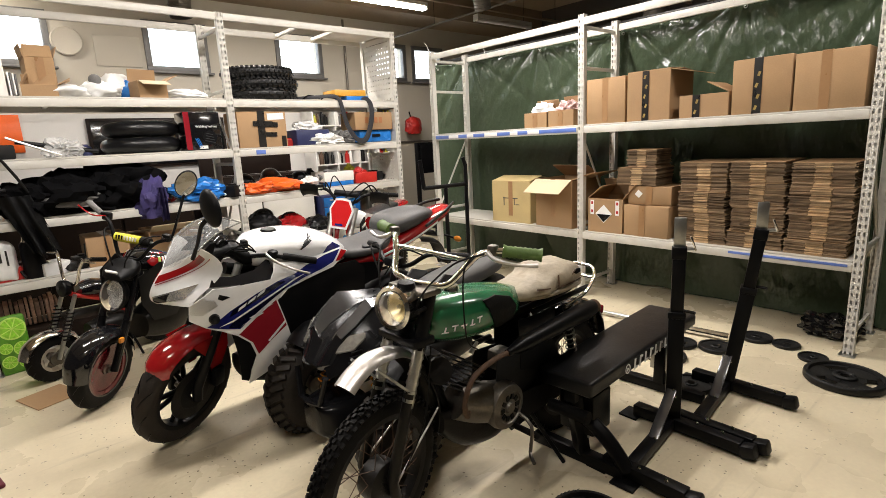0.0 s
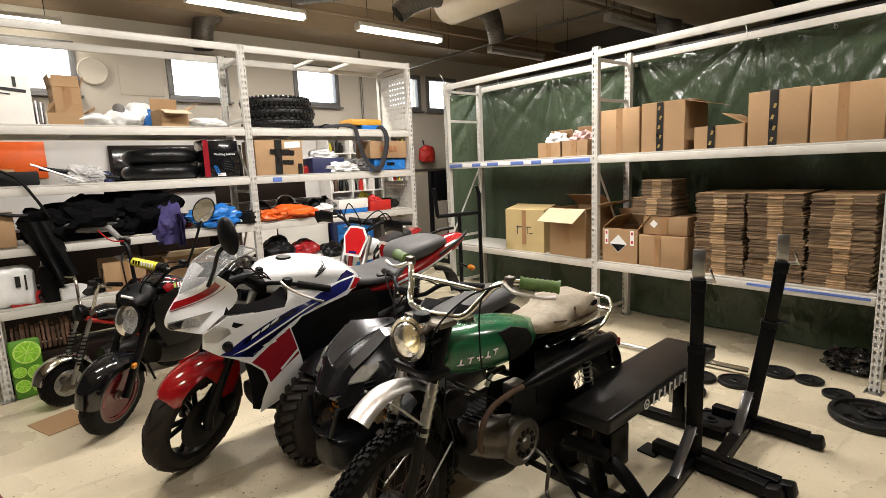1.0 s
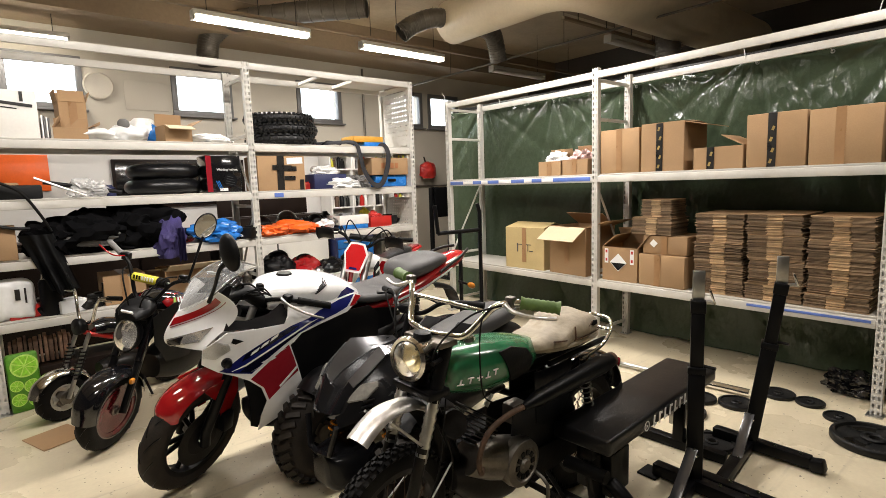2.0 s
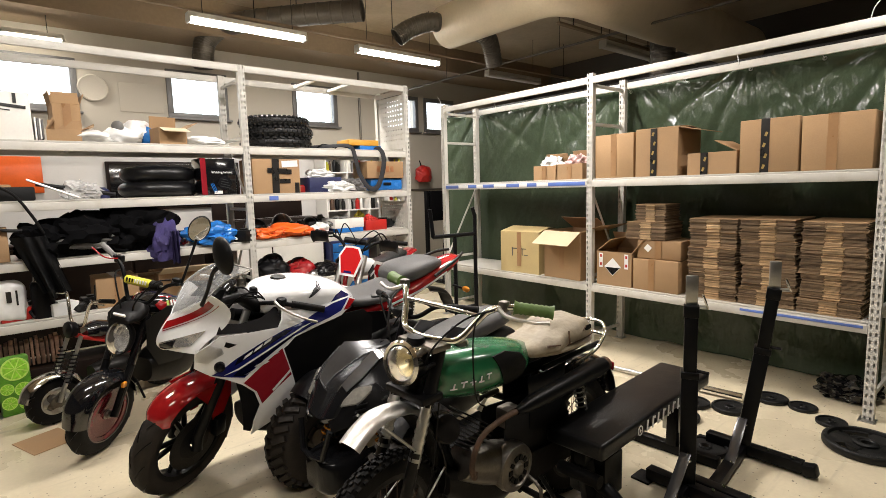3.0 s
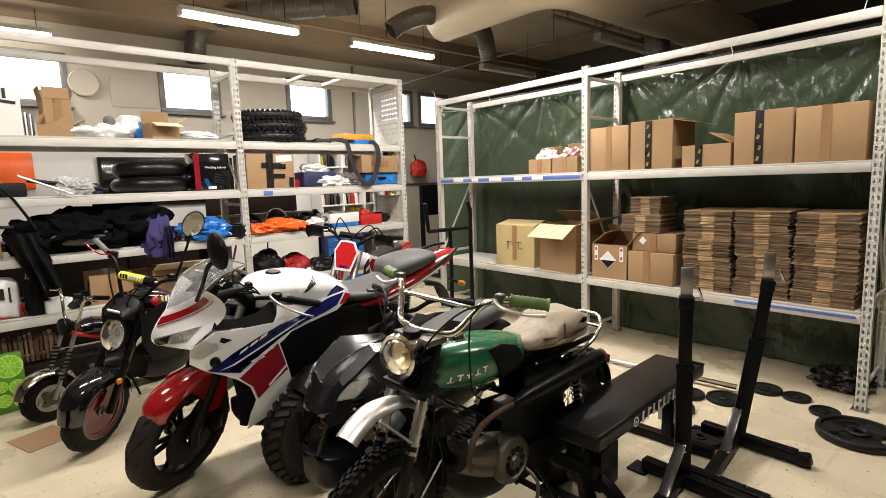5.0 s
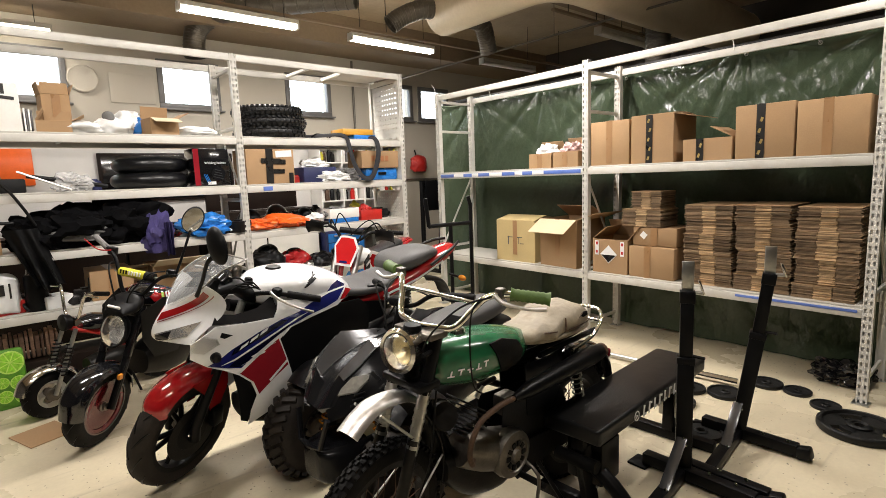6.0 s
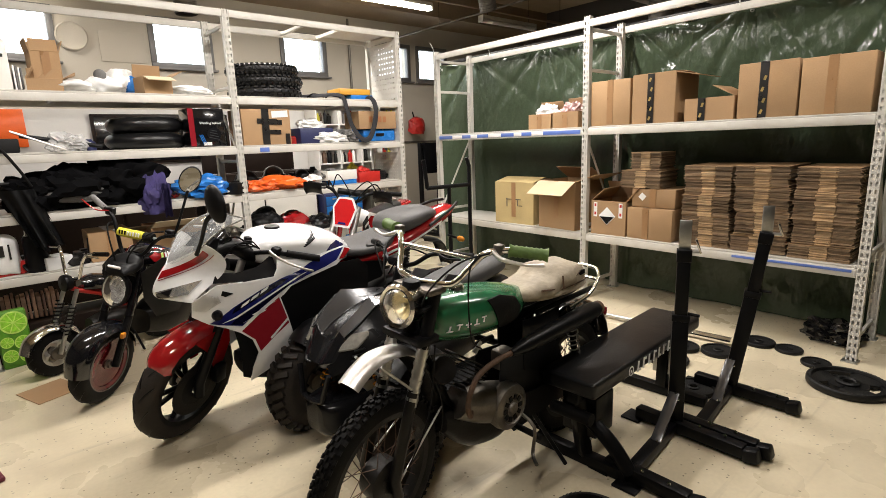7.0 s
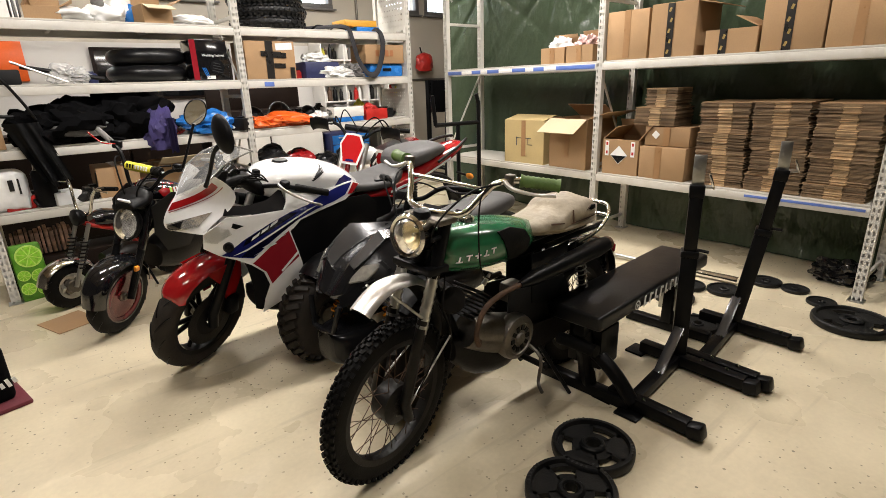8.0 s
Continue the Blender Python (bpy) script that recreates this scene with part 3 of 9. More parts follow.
t = thing("exhaust_pipe", pose(3.42, 7.05, 3.3), "dark grey spiral ventilation pipe with an elbow near the window wall", "duct")
bm = bmesh.new()
spiral_pipe(bm, [(0, 0, -0.12), (0, 0, 0.06), (0.06, -0.06, 0.26), (0.28, -0.28, 0.40), (0.9, -0.9, 0.46), (1.5, -1.5, 0.48)], 0.13, 6)
part("pipe", bm, M["spiral"], t)
bm = bmesh.new()
rod(bm, (0.9, -0.9, 0.5), (0.9, -0.9, ZC - 3.3), 0.006, 6)
part("hanger", bm, M["dark_metal"], t)
for x, y in ((4.15, 5.0), (3.6, 5.9)):
    t = thing("smoke_detector", pose(x, y, ZC), "small round white ceiling detector", "detector")
    bm = bmesh.new()
    lathe(bm, [(0.0, -0.04), (0.05, -0.04), (0.07, -0.02), (0.07, 0.0)], None, 20, caps=False)
    part("body", bm, M["white"], t)


# ---------------------------------------------------------------- racks
def slotted_post(bm, x, y, z1, along):
    """A perforated upright: two columns of slots on the face, returns behind. along: the face's direction, 'x' or 'y'; the face looks to -y or -x."""
    w, d, pitch, slot = 0.058, 0.05, 0.05, 0.026

    def b(u0, u1, v0, v1, z0, zz1):
        c, s = ((u0 + u1) / 2, (v0 + v1) / 2, (z0 + zz1) / 2), (u1 - u0, v1 - v0, zz1 - z0)
        if along == "x":
            addbox(bm, (x + c[0], y + c[1], c[2]), s)
        else:
            addbox(bm, (x + c[1], y + c[0], c[2]), (s[1], s[0], s[2]))
    for u0, u1 in ((-0.029, -0.020), (-0.008, 0.008), (0.020, 0.029)):
        b(u0, u1, 0, 0.0025, 0, z1)
    n = int(z1 / pitch)
    for i in range(n):
        z = i * pitch
        for u0, u1 in ((-0.020, -0.008), (0.008, 0.020)):
            b(u0, u1, 0, 0.0024, z + slot, z + pitch)
    for u0, u1 in ((-0.029, -0.0265), (0.0265, 0.029)):
        b(u0, u1, 0.0025, d, 0, z1)
    b(-0.0265, 0.0265, d * 0.55, d * 0.55 + 0.002, 0, z1)


def foot_and_cap(rack, px, py, z1):
    bm = bmesh.new()
    rbox(bm, (px, py, 0.004), (0.09, 0.09, 0.008), 0.002)
    part("foot_plate", bm, M["steel"], rack)


def beam_profile(bm, a, b, h=0.055, t=0.028):
    c = [(p + q) / 2 for p, q in zip(a, b)]
    s = [max(abs(p - q), 0) for p, q in zip(a, b)]
    s = (s[0] or t, s[1] or t, h)
    rbox(bm, c, s, 0.005)


def rack(name, posts, depth, along, line, decks, top, top_beams, label, brace_side=1):
    """Boltless shelving. posts: places of the uprights along the rack; line: its front; decks: heights of each bay's boards (top of the front beam)."""
    t = thing(name, Matrix(), label, "shelving rack")

    def P(u, v, z):
        return (u, line + v, z) if along == "x" else (line + v, u, z)
    for u in posts:
        for v in (0, depth):
            bm = bmesh.new()
            if along == "x":
                slotted_post(bm, u, line + v if v == 0 else line + v - 0.05, top, "x")
            else:
                slotted_post(bm, line + v if v == 0 else line + v - 0.05, u, top, "y")
            part("upright", bm, M["rack"], t, smooth=0)
            p = P(u, v if v == 0 else v - 0.025, 0)
            foot_and_cap(t, p[0], p[1], top)
        # side frame struts
        zs = [0.12, 0.75, 1.4, 2.05, top - 0.12] if along == "x" else [0.14, 0.70, 2.08, top - 0.10]
        for z in zs:
            bm = bmesh.new()
            beam_profile(bm, P(u, 0.05, z), P(u, depth - 0.05, z), 0.03, 0.02)
            part("side_strut", bm, M["rack"], t)
        for z0, z1_, sw in (((0.12, 0.75, 0), (0.75, 1.4, 1), (1.4, 2.05, 0)) if along == "x" else ((0.72, 1.50, 0 if u == posts[-1] else 1),)):
            bm = bmesh.new()
            a, b = (0.05, depth - 0.05) if sw == 0 else (depth - 0.05, 0.05)
            tube(bm, [P(u + 0.012, a, z0), P(u + 0.012, b, z1_)], 0.011, 6)
            part("side_brace", bm, M["rack"], t)
    for i, (u0, u1) in enumerate(zip(posts, posts[1:])):
        for z in decks[i]:
            for v in (-0.002, depth - 0.026):
                bm = bmesh.new()
                beam_profile(bm, P(u0 + 0.03, v + 0.014, z - 0.03), P(u1 - 0.03, v + 0.014, z - 0.03), 0.06)
                part("beam", bm, M["rack"], t)
            bm = bmesh.new()
            c = P((u0 + u1) / 2, depth / 2, z + 0.008)
            s = (u1 - u0 - 0.064, depth - 0.02, 0.014)
            rbox(bm, c, s if along == "x" else (s[1], s[0], s[2]), 0.002)
            part("shelf_board", bm, M["deck"], t)
            for f in (0.33, 0.67):
                bm = bmesh.new()
                beam_profile(bm, P(u0 + (u1 - u0) * f, 0.03, z - 0.02), P(u0 + (u1 - u0) * f, depth - 0.03, z - 0.02), 0.03, 0.03)
                part("cross_bar", bm, M["rack"], t)
        if top_beams:
            for v in (-0.002, depth - 0.026):
                bm = bmesh.new()
                beam_profile(bm, P(u0 + 0.03, v + 0.014, top_beams), P(u1 - 0.03, v + 0.014, top_beams), 0.06)
                part("beam", bm, M["rack"], t)
    return t


LY, LD = 4.55, 0.60      # front and depth of the long rack
RX, RD = 5.325, 0.58     # front and depth of the rack with the cartons
LP = [1.06, 2.985, 4.80]
RP = [0.447, 2.517, 4.552]
LZ = [0.65, 1.095, 1.525, 1.96]
RZ = [0.62, 1.58]
long_rack = rack("storage_rack", LP, LD, "x", LY, [LZ, LZ], 2.69, 2.655, "white slotted-steel storage rack crowded with workshop goods")
carton_rack = rack("storage_rack", RP, RD, "y", RX, [RZ, RZ], 2.52, 2.46, "white slotted-steel storage rack holding cartons")

# label strips clipped to beams
bm = bmesh.new()
rbox(bm, (RX - 0.0045, 3.535, 1.553), (0.003, 1.95, 0.036), 0.001)
part("label_strip", bm, M["blue_tape"], carton_rack, "blue label strip with white tags")
for y, w in ((4.2, 0.16), (3.93, 0.1), (3.62, 0.18), (3.3, 0.1), (3.05, 0.14)):
    bm = bmesh.new()
    rbox(bm, (RX - 0.0072, y, 1.553), (0.002, w, 0.034), 0.0005)
    part("tag", bm, M["paper"], carton_rack)
bm = bmesh.new()
rbox(bm, (RX - 0.0045, 0.86, 0.601), (0.003, 0.72, 0.018), 0.001)
part("label_strip", bm, M["blue_tape"], carton_rack, "blue label strip")
bm = bmesh.new()
rbox(bm, (3.21, LY - 0.0045, 1.497), (0.09, 0.003, 0.04), 0.001)
part("label_strip", bm, M["blue_tape"], long_rack, "blue tape label")
# perforated end panel and top boards of the long rack
bm = bmesh.new()
for i in range(9):
    for j in range(11):
        y, z = LY + 0.08 + i * 0.05, 2.0 + j * 0.055
        addbox(bm, (4.775, y, z + 0.0275), (0.003, 0.05, 0.042))
        addbox(bm, (4.775, y + 0.018, z), (0.003, 0.036, 0.014))
addbox(bm, (4.775, LY + 0.30, 2.63), (0.003, 0.5, 0.05))
part("perforated_panel", bm, M["rack"], long_rack, "perforated white metal end panel", smooth=0)
for z0, z1 in ((1.10, 1.46), (0.68, 1.03), (1.54, 1.90)):
    bm = bmesh.new()
    for i in range(13):
        for j in range(int((z1 - z0) / 0.036)):
            y, z = LY + 0.06 + i * 0.038, z0 + j * 0.036
            addbox(bm, (4.775, y, z), (0.003, 0.038, 0.024))
            addbox(bm, (4.775, y, z + 0.018), (0.003, 0.026, 0.012))
    part("perforated_panel", bm, M["rack"], long_rack, "perforated white metal end panel", smooth=0)
for x in (3.75, 4.15):
    bm = bmesh.new()
    rbox(bm, (x, LY + 0.3, 2.655), (0.03, 0.54, 0.03), 0.003)
    part("cross_bar", bm, M["rack"], long_rack)
bm = bmesh.new()
rbox(bm, (4.46, LY + 0.3, 2.672), (0.6, 0.55, 0.006), 0.002)
part("top_sheet", bm, M["rack"], long_rack)


for x, y, z, dx, dy, dz in ((RX, RP[2], 2.52, -0.03, 0.04, 0.10), (RX + RD - 0.03, RP[2] - 0.35, 2.49, 0.0, 0.03, 0.06), (RX, RP[0] + 0.12, 2.49, -0.03, -0.06, 0.10), (RX + RD - 0.03, 1.5, 2.49, 0.0, 0.02, 0.07)):
    bm = bmesh.new()
    tube(bm, [(x, y, z - 0.02), (x + dx * 0.5, y + dy * 0.3, z + dz * 0.5), (x + dx, y + dy, z + dz)], 0.003, 6, 4)
    part("cable_tie", bm, M["film"], carton_rack, "white cable tie end")


# ---------------------------------------------------------------- tarpaulin wall
def tarp_y(y, z):
    f = 0.03 * noise.noise(V(y * 1.3, z * 0.5, 2)) + 0.007 * noise.noise(V(y * 3.1 + z * 1.4, z * 0.7, 5))
    f += 0.009 * (1 - abs(noise.noise(V(y * 1.9 - z * 1.0, z * 0.5 + y * 0.3, 9)))) ** 9
    f += 0.005 * (1 - abs(noise.noise(V(y * 3.1 + z * 1.9, z * 0.8 - y * 0.4, 3)))) ** 9
    f += 0.0012 * noise.noise(V(y * 9 + z * 3, z * 8, 1))
    for y0 in (4.6, 3.5, 2.5, 1.45, 0.45):      # pleats fanning from the tie points
        d, a = math.hypot(y - y0, 2.55 - z), math.atan2(y - y0, 2.55 - z)
        f += 0.030 * max(0.0, math.cos(a * 11 + y0)) ** 3 * math.exp(-d * 1.0) * (1 - math.exp(-d * 8))
    return f


bm = bmesh.new()
NY, NZ = 420, 160
yA, yB, zT = -3.2, 5.35, 2.50
rows = []
for j in range(NZ + 1):
    row = []
    for i in range(NY + 1):
        y = yA + (yB - yA) * i / NY
        s = j / NZ
        z = zT * (1 - s) - 0.03 * abs(math.sin(y * 4.2)) * max(0, 1 - s * 5)
        x = 5.99 + tarp_y(y, z)
        if s > 0.86:      # gathers and lies forward on the floor
            q = (s - 0.86) / 0.14
            x -= 0.02 * q * q + 0.05 * q * noise.noise(V(y * 3, 3, 1))
            z = max(0.012, z + 0.035 * q * (0.5 + noise.noise(V(y * 2.3, 0, 4))))
        row.append(bm.verts.new((x, y, z)))
    rows.append(row)
for a, b in zip(rows, rows[1:]):
    for i in range(NY):
        bm.faces.new((a[i], b[i], b[i + 1], a[i + 1]))
tarp_sheet = tagged(link("tarpaulin", bm, M["tarp"], 60), "dark green crumpled tarpaulin hung behind the carton rack to the floor", "tarpaulin")
so = tarp_sheet.modifiers.new("thick", "SOLIDIFY")
so.thickness = 0.003
bm = bmesh.new()
tube(bm, [(5.985 + tarp_y(y, 2.49), y, 2.49 - 0.03 * abs(math.sin(y * 4.2))) for y in (yA + 0.02 + (yB - yA - 0.04) * i / 170 for i in range(171))], 0.007, 6)
part("hem", bm, M["tarp"], tarp_sheet, "rolled top hem")
for y in (5.2, 4.6, 4.05, 3.5, 3.0, 2.5, 1.97, 1.45, 0.95, 0.45):
    x, z = 5.984 + tarp_y(y, 2.44), 2.445 - 0.03 * abs(math.sin(y * 4.2))
    bm = bmesh.new()
    lathe(bm, [(0.008, -0.002), (0.016, -0.001), (0.016, 0.002), (0.008, 0.003), (0.008, -0.002)], Matrix.Translation((x, y, z)) @ turn(0, -90), 16, caps=False)
    part("eyelet", bm, M["steel"], tarp_sheet, "bright metal eyelet")
    bm = bmesh.new()
    tube(bm, [(x - 0.004, y, z), (x - 0.03, y + 0.01, z + 0.03), (x - 0.055, y + 0.004, 2.49)], 0.0025, 6, 4)
    part("tie_cord", bm, M["film"], tarp_sheet, "white tie cord")
for z in (1.62, 2.02):      # folded creases pressed into the sheet
    bm = bmesh.new()
    tube(bm, [(5.9895 + tarp_y(y, z), y, z) for y in (yA + 0.02 + (yB - yA - 0.04) * i / 220 for i in range(221))], 0.0035, 4)
    part("crease", bm, M["tarp"], tarp_sheet)
bm = bmesh.new()
rbox(bm, (6.045, 1.0, 2.52), (0.03, 8.5, 0.04), 0.004)
tagged(link("batten", bm, M["dark_metal"]), "dark batten holding the tarpaulin's top edge", "batten")


# ---------------------------------------------------------------- vehicle parts (x ahead, y to the rider's left, z up; the front axle stands over the origin)
def steer_about(x, z, rake, deg):
    """Turns the front end about its raked steering head."""
    ax = V(-math.sin(radians(rake)), 0, math.cos(radians(rake)))
    return Matrix.Translation((x, 0, z)) @ Matrix.Rotation(radians(deg), 4, ax) @ Matrix.Translation((-x, 0, -z))


def wheel(parent, x, R, w, rim_r, style, m=None, tyre="rubber", rim="black_metal", tread="road", spokes=5, label=""):
    """A wheel with its axle along y at (x, 0, R)."""
    m = (m or Matrix()) @ Matrix.Translation((x, 0, R))
    lay = turn(90)
    bm = bmesh.new()
    h = w * 0.36
    lathe(bm, [(rim_r - 0.028, -h), (rim_r - 0.004, -h - 0.004), (rim_r, -h * 0.8), (rim_r - 0.016, -h * 0.5), (rim_r - 0.022, 0), (rim_r - 0.016, h * 0.5), (rim_r, h * 0.8), (rim_r - 0.004, h + 0.004), (rim_r - 0.028, h), (rim_r - 0.034, 0), (rim_r - 0.028, -h)], lay, 40, caps=False)
    wh = part("wheel", bm, M[rim], parent, label, m=m)
    bm = bmesh.new()
    hw = w / 2
    prof = []
    sh = R - rim_r
    for i in range(13):
        q = math.pi * (i / 12)
        prof.append((rim_r - 0.006 + (sh + 0.006) * (math.sin(q) ** 0.6), -hw * math.cos(q) * (1.0 if 0 < i < 12 else 0.82)))
    lathe(bm, prof, lay, 64, caps=False)
    kb = bmesh.new()
    if tread == "knob":
        n = 60
        for i in range(n):
            for row in (-1, 0, 1, -2, 2):
                q = 2 * math.pi * (i + (0.5 if row % 2 else 0)) / n
                yy = row * hw * 0.40
                rr = R + 0.002 - (abs(row) ** 2) * sh * 0.055
                mm = Matrix.Rotation(-q, 4, "Y") @ Matrix.Translation((rr, yy, 0)) @ Matrix.Rotation(row * 0.28, 4, "Z")
                addbox(kb, mm.translation, (0.015, w * 0.16, 2 * math.pi * R / n * 0.5), mm.to_3x3().to_4x4())
    elif tread == "chunk":
        n = 30
        for i in range(n):
            for row in (-1, 1):
                q = 2 * math.pi * (i + (0.5 if row > 0 else 0)) / n
                mm = Matrix.Rotation(-q, 4, "Y") @ Matrix.Translation((R - 0.003, row * hw * 0.40, 0)) @ Matrix.Rotation(row * 0.5, 4, "X") @ Matrix.Rotation(row * 0.38, 4, "Z")
                addbox(kb, mm.translation, (0.024, w * 0.36, 0.026), mm.to_3x3().to_4x4())
    if tread in ("knob", "chunk"):
        tagged(part("tread_block", kb, M[tyre], wh), kind="stuff")
    part("tyre", bm, M[tyre], wh)
    if tread == "road":
        # moulded grooves, as thin dark sipes that stand off the crown
        bm = bmesh.new()
        n = 14
        for i in range(n):
            for s in (-1, 1):
                pts = []
                for k in range(6):
                    f = k / 5
                    q = 2 * math.pi * (i + (0.5 if s > 0 else 0)) / n + 0.30 * f
                    yy = s * hw * (0.10 + 0.72 * f)
                    rr = rim_r - 0.006 + (sh + 0.006) * (max(0, 1 - (yy / hw) ** 2) ** 0.30) + 0.0005
                    pts.append((rr * math.cos(q), yy, rr * math.sin(q)))
                tube(bm, pts, 0.0035, 4)
        tagged(part("tread_groove", bm, M["black_metal"], wh, smooth=0), kind="stuff")
    bm = bmesh.new()
    hr = 0.03 if style == "cast" else 0.062
    lathe(bm, [(0.0, -0.055), (hr * 0.7, -0.055), (hr * 0.75, -0.04), (hr, -0.035), (hr, 0.035), (hr * 0.75, 0.04), (hr * 0.7, 0.055), (0.0, 0.055)], lay, 24, caps=False)
    part("hub", bm, M["alu"], wh)
    if style == "wire":
        sp = None
        for i in range(36):
            q = 2 * math.pi * i / 36
            s = 1 if i % 2 else -1
            lean = 0.42 * (1 if (i // 2) % 2 else -1)
            bm = bmesh.new()
            a = V(hr * math.cos(q + lean * 2.0), s * 0.03, hr * math.sin(q + lean * 2.0))
            b = V((rim_r - 0.02) * math.cos(q), s * 0.004, (rim_r - 0.02) * math.sin(q))
            rod(bm, a, b, 0.0017, 5)
            part("spoke", bm, M["rust" if rim == "dark_metal" else "steel"], wh)
    else:
        for i in range(spokes):
            q = 2 * math.pi * i / spokes
            for s in ((-0.13, 0.13) if style == "cast" else (0,)):
                bm = bmesh.new()
                a = V(0.02 * math.cos(q + s), 0, 0.02 * math.sin(q + s))
                b = V((rim_r - 0.02) * math.cos(q + s * 1.4), 0, (rim_r - 0.02) * math.sin(q + s * 1.4))
                tube(bm, [a, b], [0.016, 0.012] if style == "cast" else [0.035, 0.05], 8)
                part("spoke", bm, M[rim], wh)
    return wh


def disc(wh, y, r, mname="steel"):
    bm = bmesh.new()
    lay = turn(90)
    lathe(bm, [(r * 0.62, -0.002), (r, -0.002), (r, 0.002), (r * 0.62, 0.002), (r * 0.62, -0.002)], Matrix.Translation((0, y, 0)) @ lay, 40, caps=False)
    d = part("brake_disc", bm, M[mname], wh)
    bm = bmesh.new()
    lathe(bm, [(0.03, -0.003), (r * 0.66, -0.001), (r * 0.66, 0.001), (0.03, 0.003), (0.03, -0.003)], Matrix.Translation((0, y, 0)) @ lay, 12, caps=False)
    part("disc_carrier", bm, M["black_metal"], wh)
    return d


def mudguard(path, width, crown, th=0.003, k=5, taper=1.0):
    """A curved blade swept along (x, z) points, arched across its width."""
    bm = bmesh.new()
    pts = smooth_path([(x, 0, z) for x, z in path], k)
    rings = []
    for i, p in enumerate(pts):
        d = (pts[min(i + 1, len(pts) - 1)] - pts[max(i - 1, 0)]).normalized()
        nrm = V(d.z, 0, -d.x) * (1 if path[-1][0] < path[0][0] else -1)
        f = i / (len(pts) - 1)
        wd = width * (1 - (1 - taper) * abs(2 * f - 1) ** 2)
        up, lo = [], []
        for j in range(13):
            u = -1 + 2 * j / 12
            off = -crown * (1 - math.sqrt(max(0, 1 - (abs(u) ** 2.2) * 0.96)))
            up.append(bm.verts.new(p + V(0, u * wd / 2, 0) + nrm * off))
            lo.append(bm.verts.new(p + V(0, u * (wd / 2 - th), 0) + nrm * (off - th)))
        rings.append(up + lo[::-1])
    n = len(rings[0])
    for a, b in zip(rings, rings[1:]):
        for j in range(n):
            bm.faces.new((a[j], a[(j + 1) % n], b[(j + 1) % n], b[j]))
    bm.faces.new(rings[0][::-1])
    bm.faces.new(rings[-1])
    bmesh.ops.recalc_face_normals(bm, faces=bm.faces)
    return bm


def bar(name, pts, r, material, parent, label="", k=6, seg=10, m=None, flat=1.0):
    bm = bmesh.new()
    tube(bm, pts, r, seg, k, flat)
    return part(name, bm, M[material], parent, label, m=m)


def coil(parent, a, b, r, wire, turns, material, name="spring", m=None):
    a, b = V(*a), V(*b)
    d = (b - a).normalized()
    u = d.orthogonal().normalized()
    v = d.cross(u)
    n = turns * 10
    bm = bmesh.new()
    tube(bm, [a + (b - a) * (i / n) + (u * math.cos(i * 0.628) + v * math.sin(i * 0.628)) * r for i in range(n + 1)], wire, 6)
    return part(name, bm, M[material], parent, m=m)


def body(name, secs, material, parent, label="", n=28, k=4, m=None, wrinkle=0.0, wscale=9.0):
    bm = bmesh.new()
    loft(bm, secs, n, k)
    if wrinkle:
        crumple(bm, wrinkle, wscale, 3.1)
    return part(name, bm, M[material], parent, label, m=m)


def plates(name, outline, yfun, material, parent, label="", th=0.004, sides=(1, -1), step=0.05, m=None):
    for s in sides:
        bm = bmesh.new()
        panel(bm, outline, yfun, th, step, s)
        part(name, bm, M[material], parent, label, m=m)


def block(name, c, s, material, parent, bev=0.008, m=None, label=""):
    bm = bmesh.new()
    rbox(bm, c, s, bev, m, 2)
    return part(name, bm, M[material], parent, label)


def round_part(name, prof, m, material, parent, label="", seg=28):
    bm = bmesh.new()
    lathe(bm, prof, m, seg, caps=False)
    return part(name, bm, M[material], parent, label)


def section_width(secs, x, z):
    """Half width at x, z of a body given by loft sections."""
    s = sorted(smooth_secs(secs, 4))
    v = [np.interp(x, [q[0] for q in s], [q[i] for q in s]) for i in range(1, 5)]
    f = max(0.0, 1 - min(1, abs((z - v[0]) / v[2])) ** v[3])
    return v[1] * f ** (1 / v[3])


def foil(name, outline, secs, material, parent, off=0.003, th=0.002, sides=(1, -1), label="", step=0.03, lo=0.0):
    """A print or inlay lying on a lofted body."""
    plates(name, outline, lambda x, z: max(lo, section_width(secs, x, z)) + off + 0.002, material, parent, label, th, sides, step)


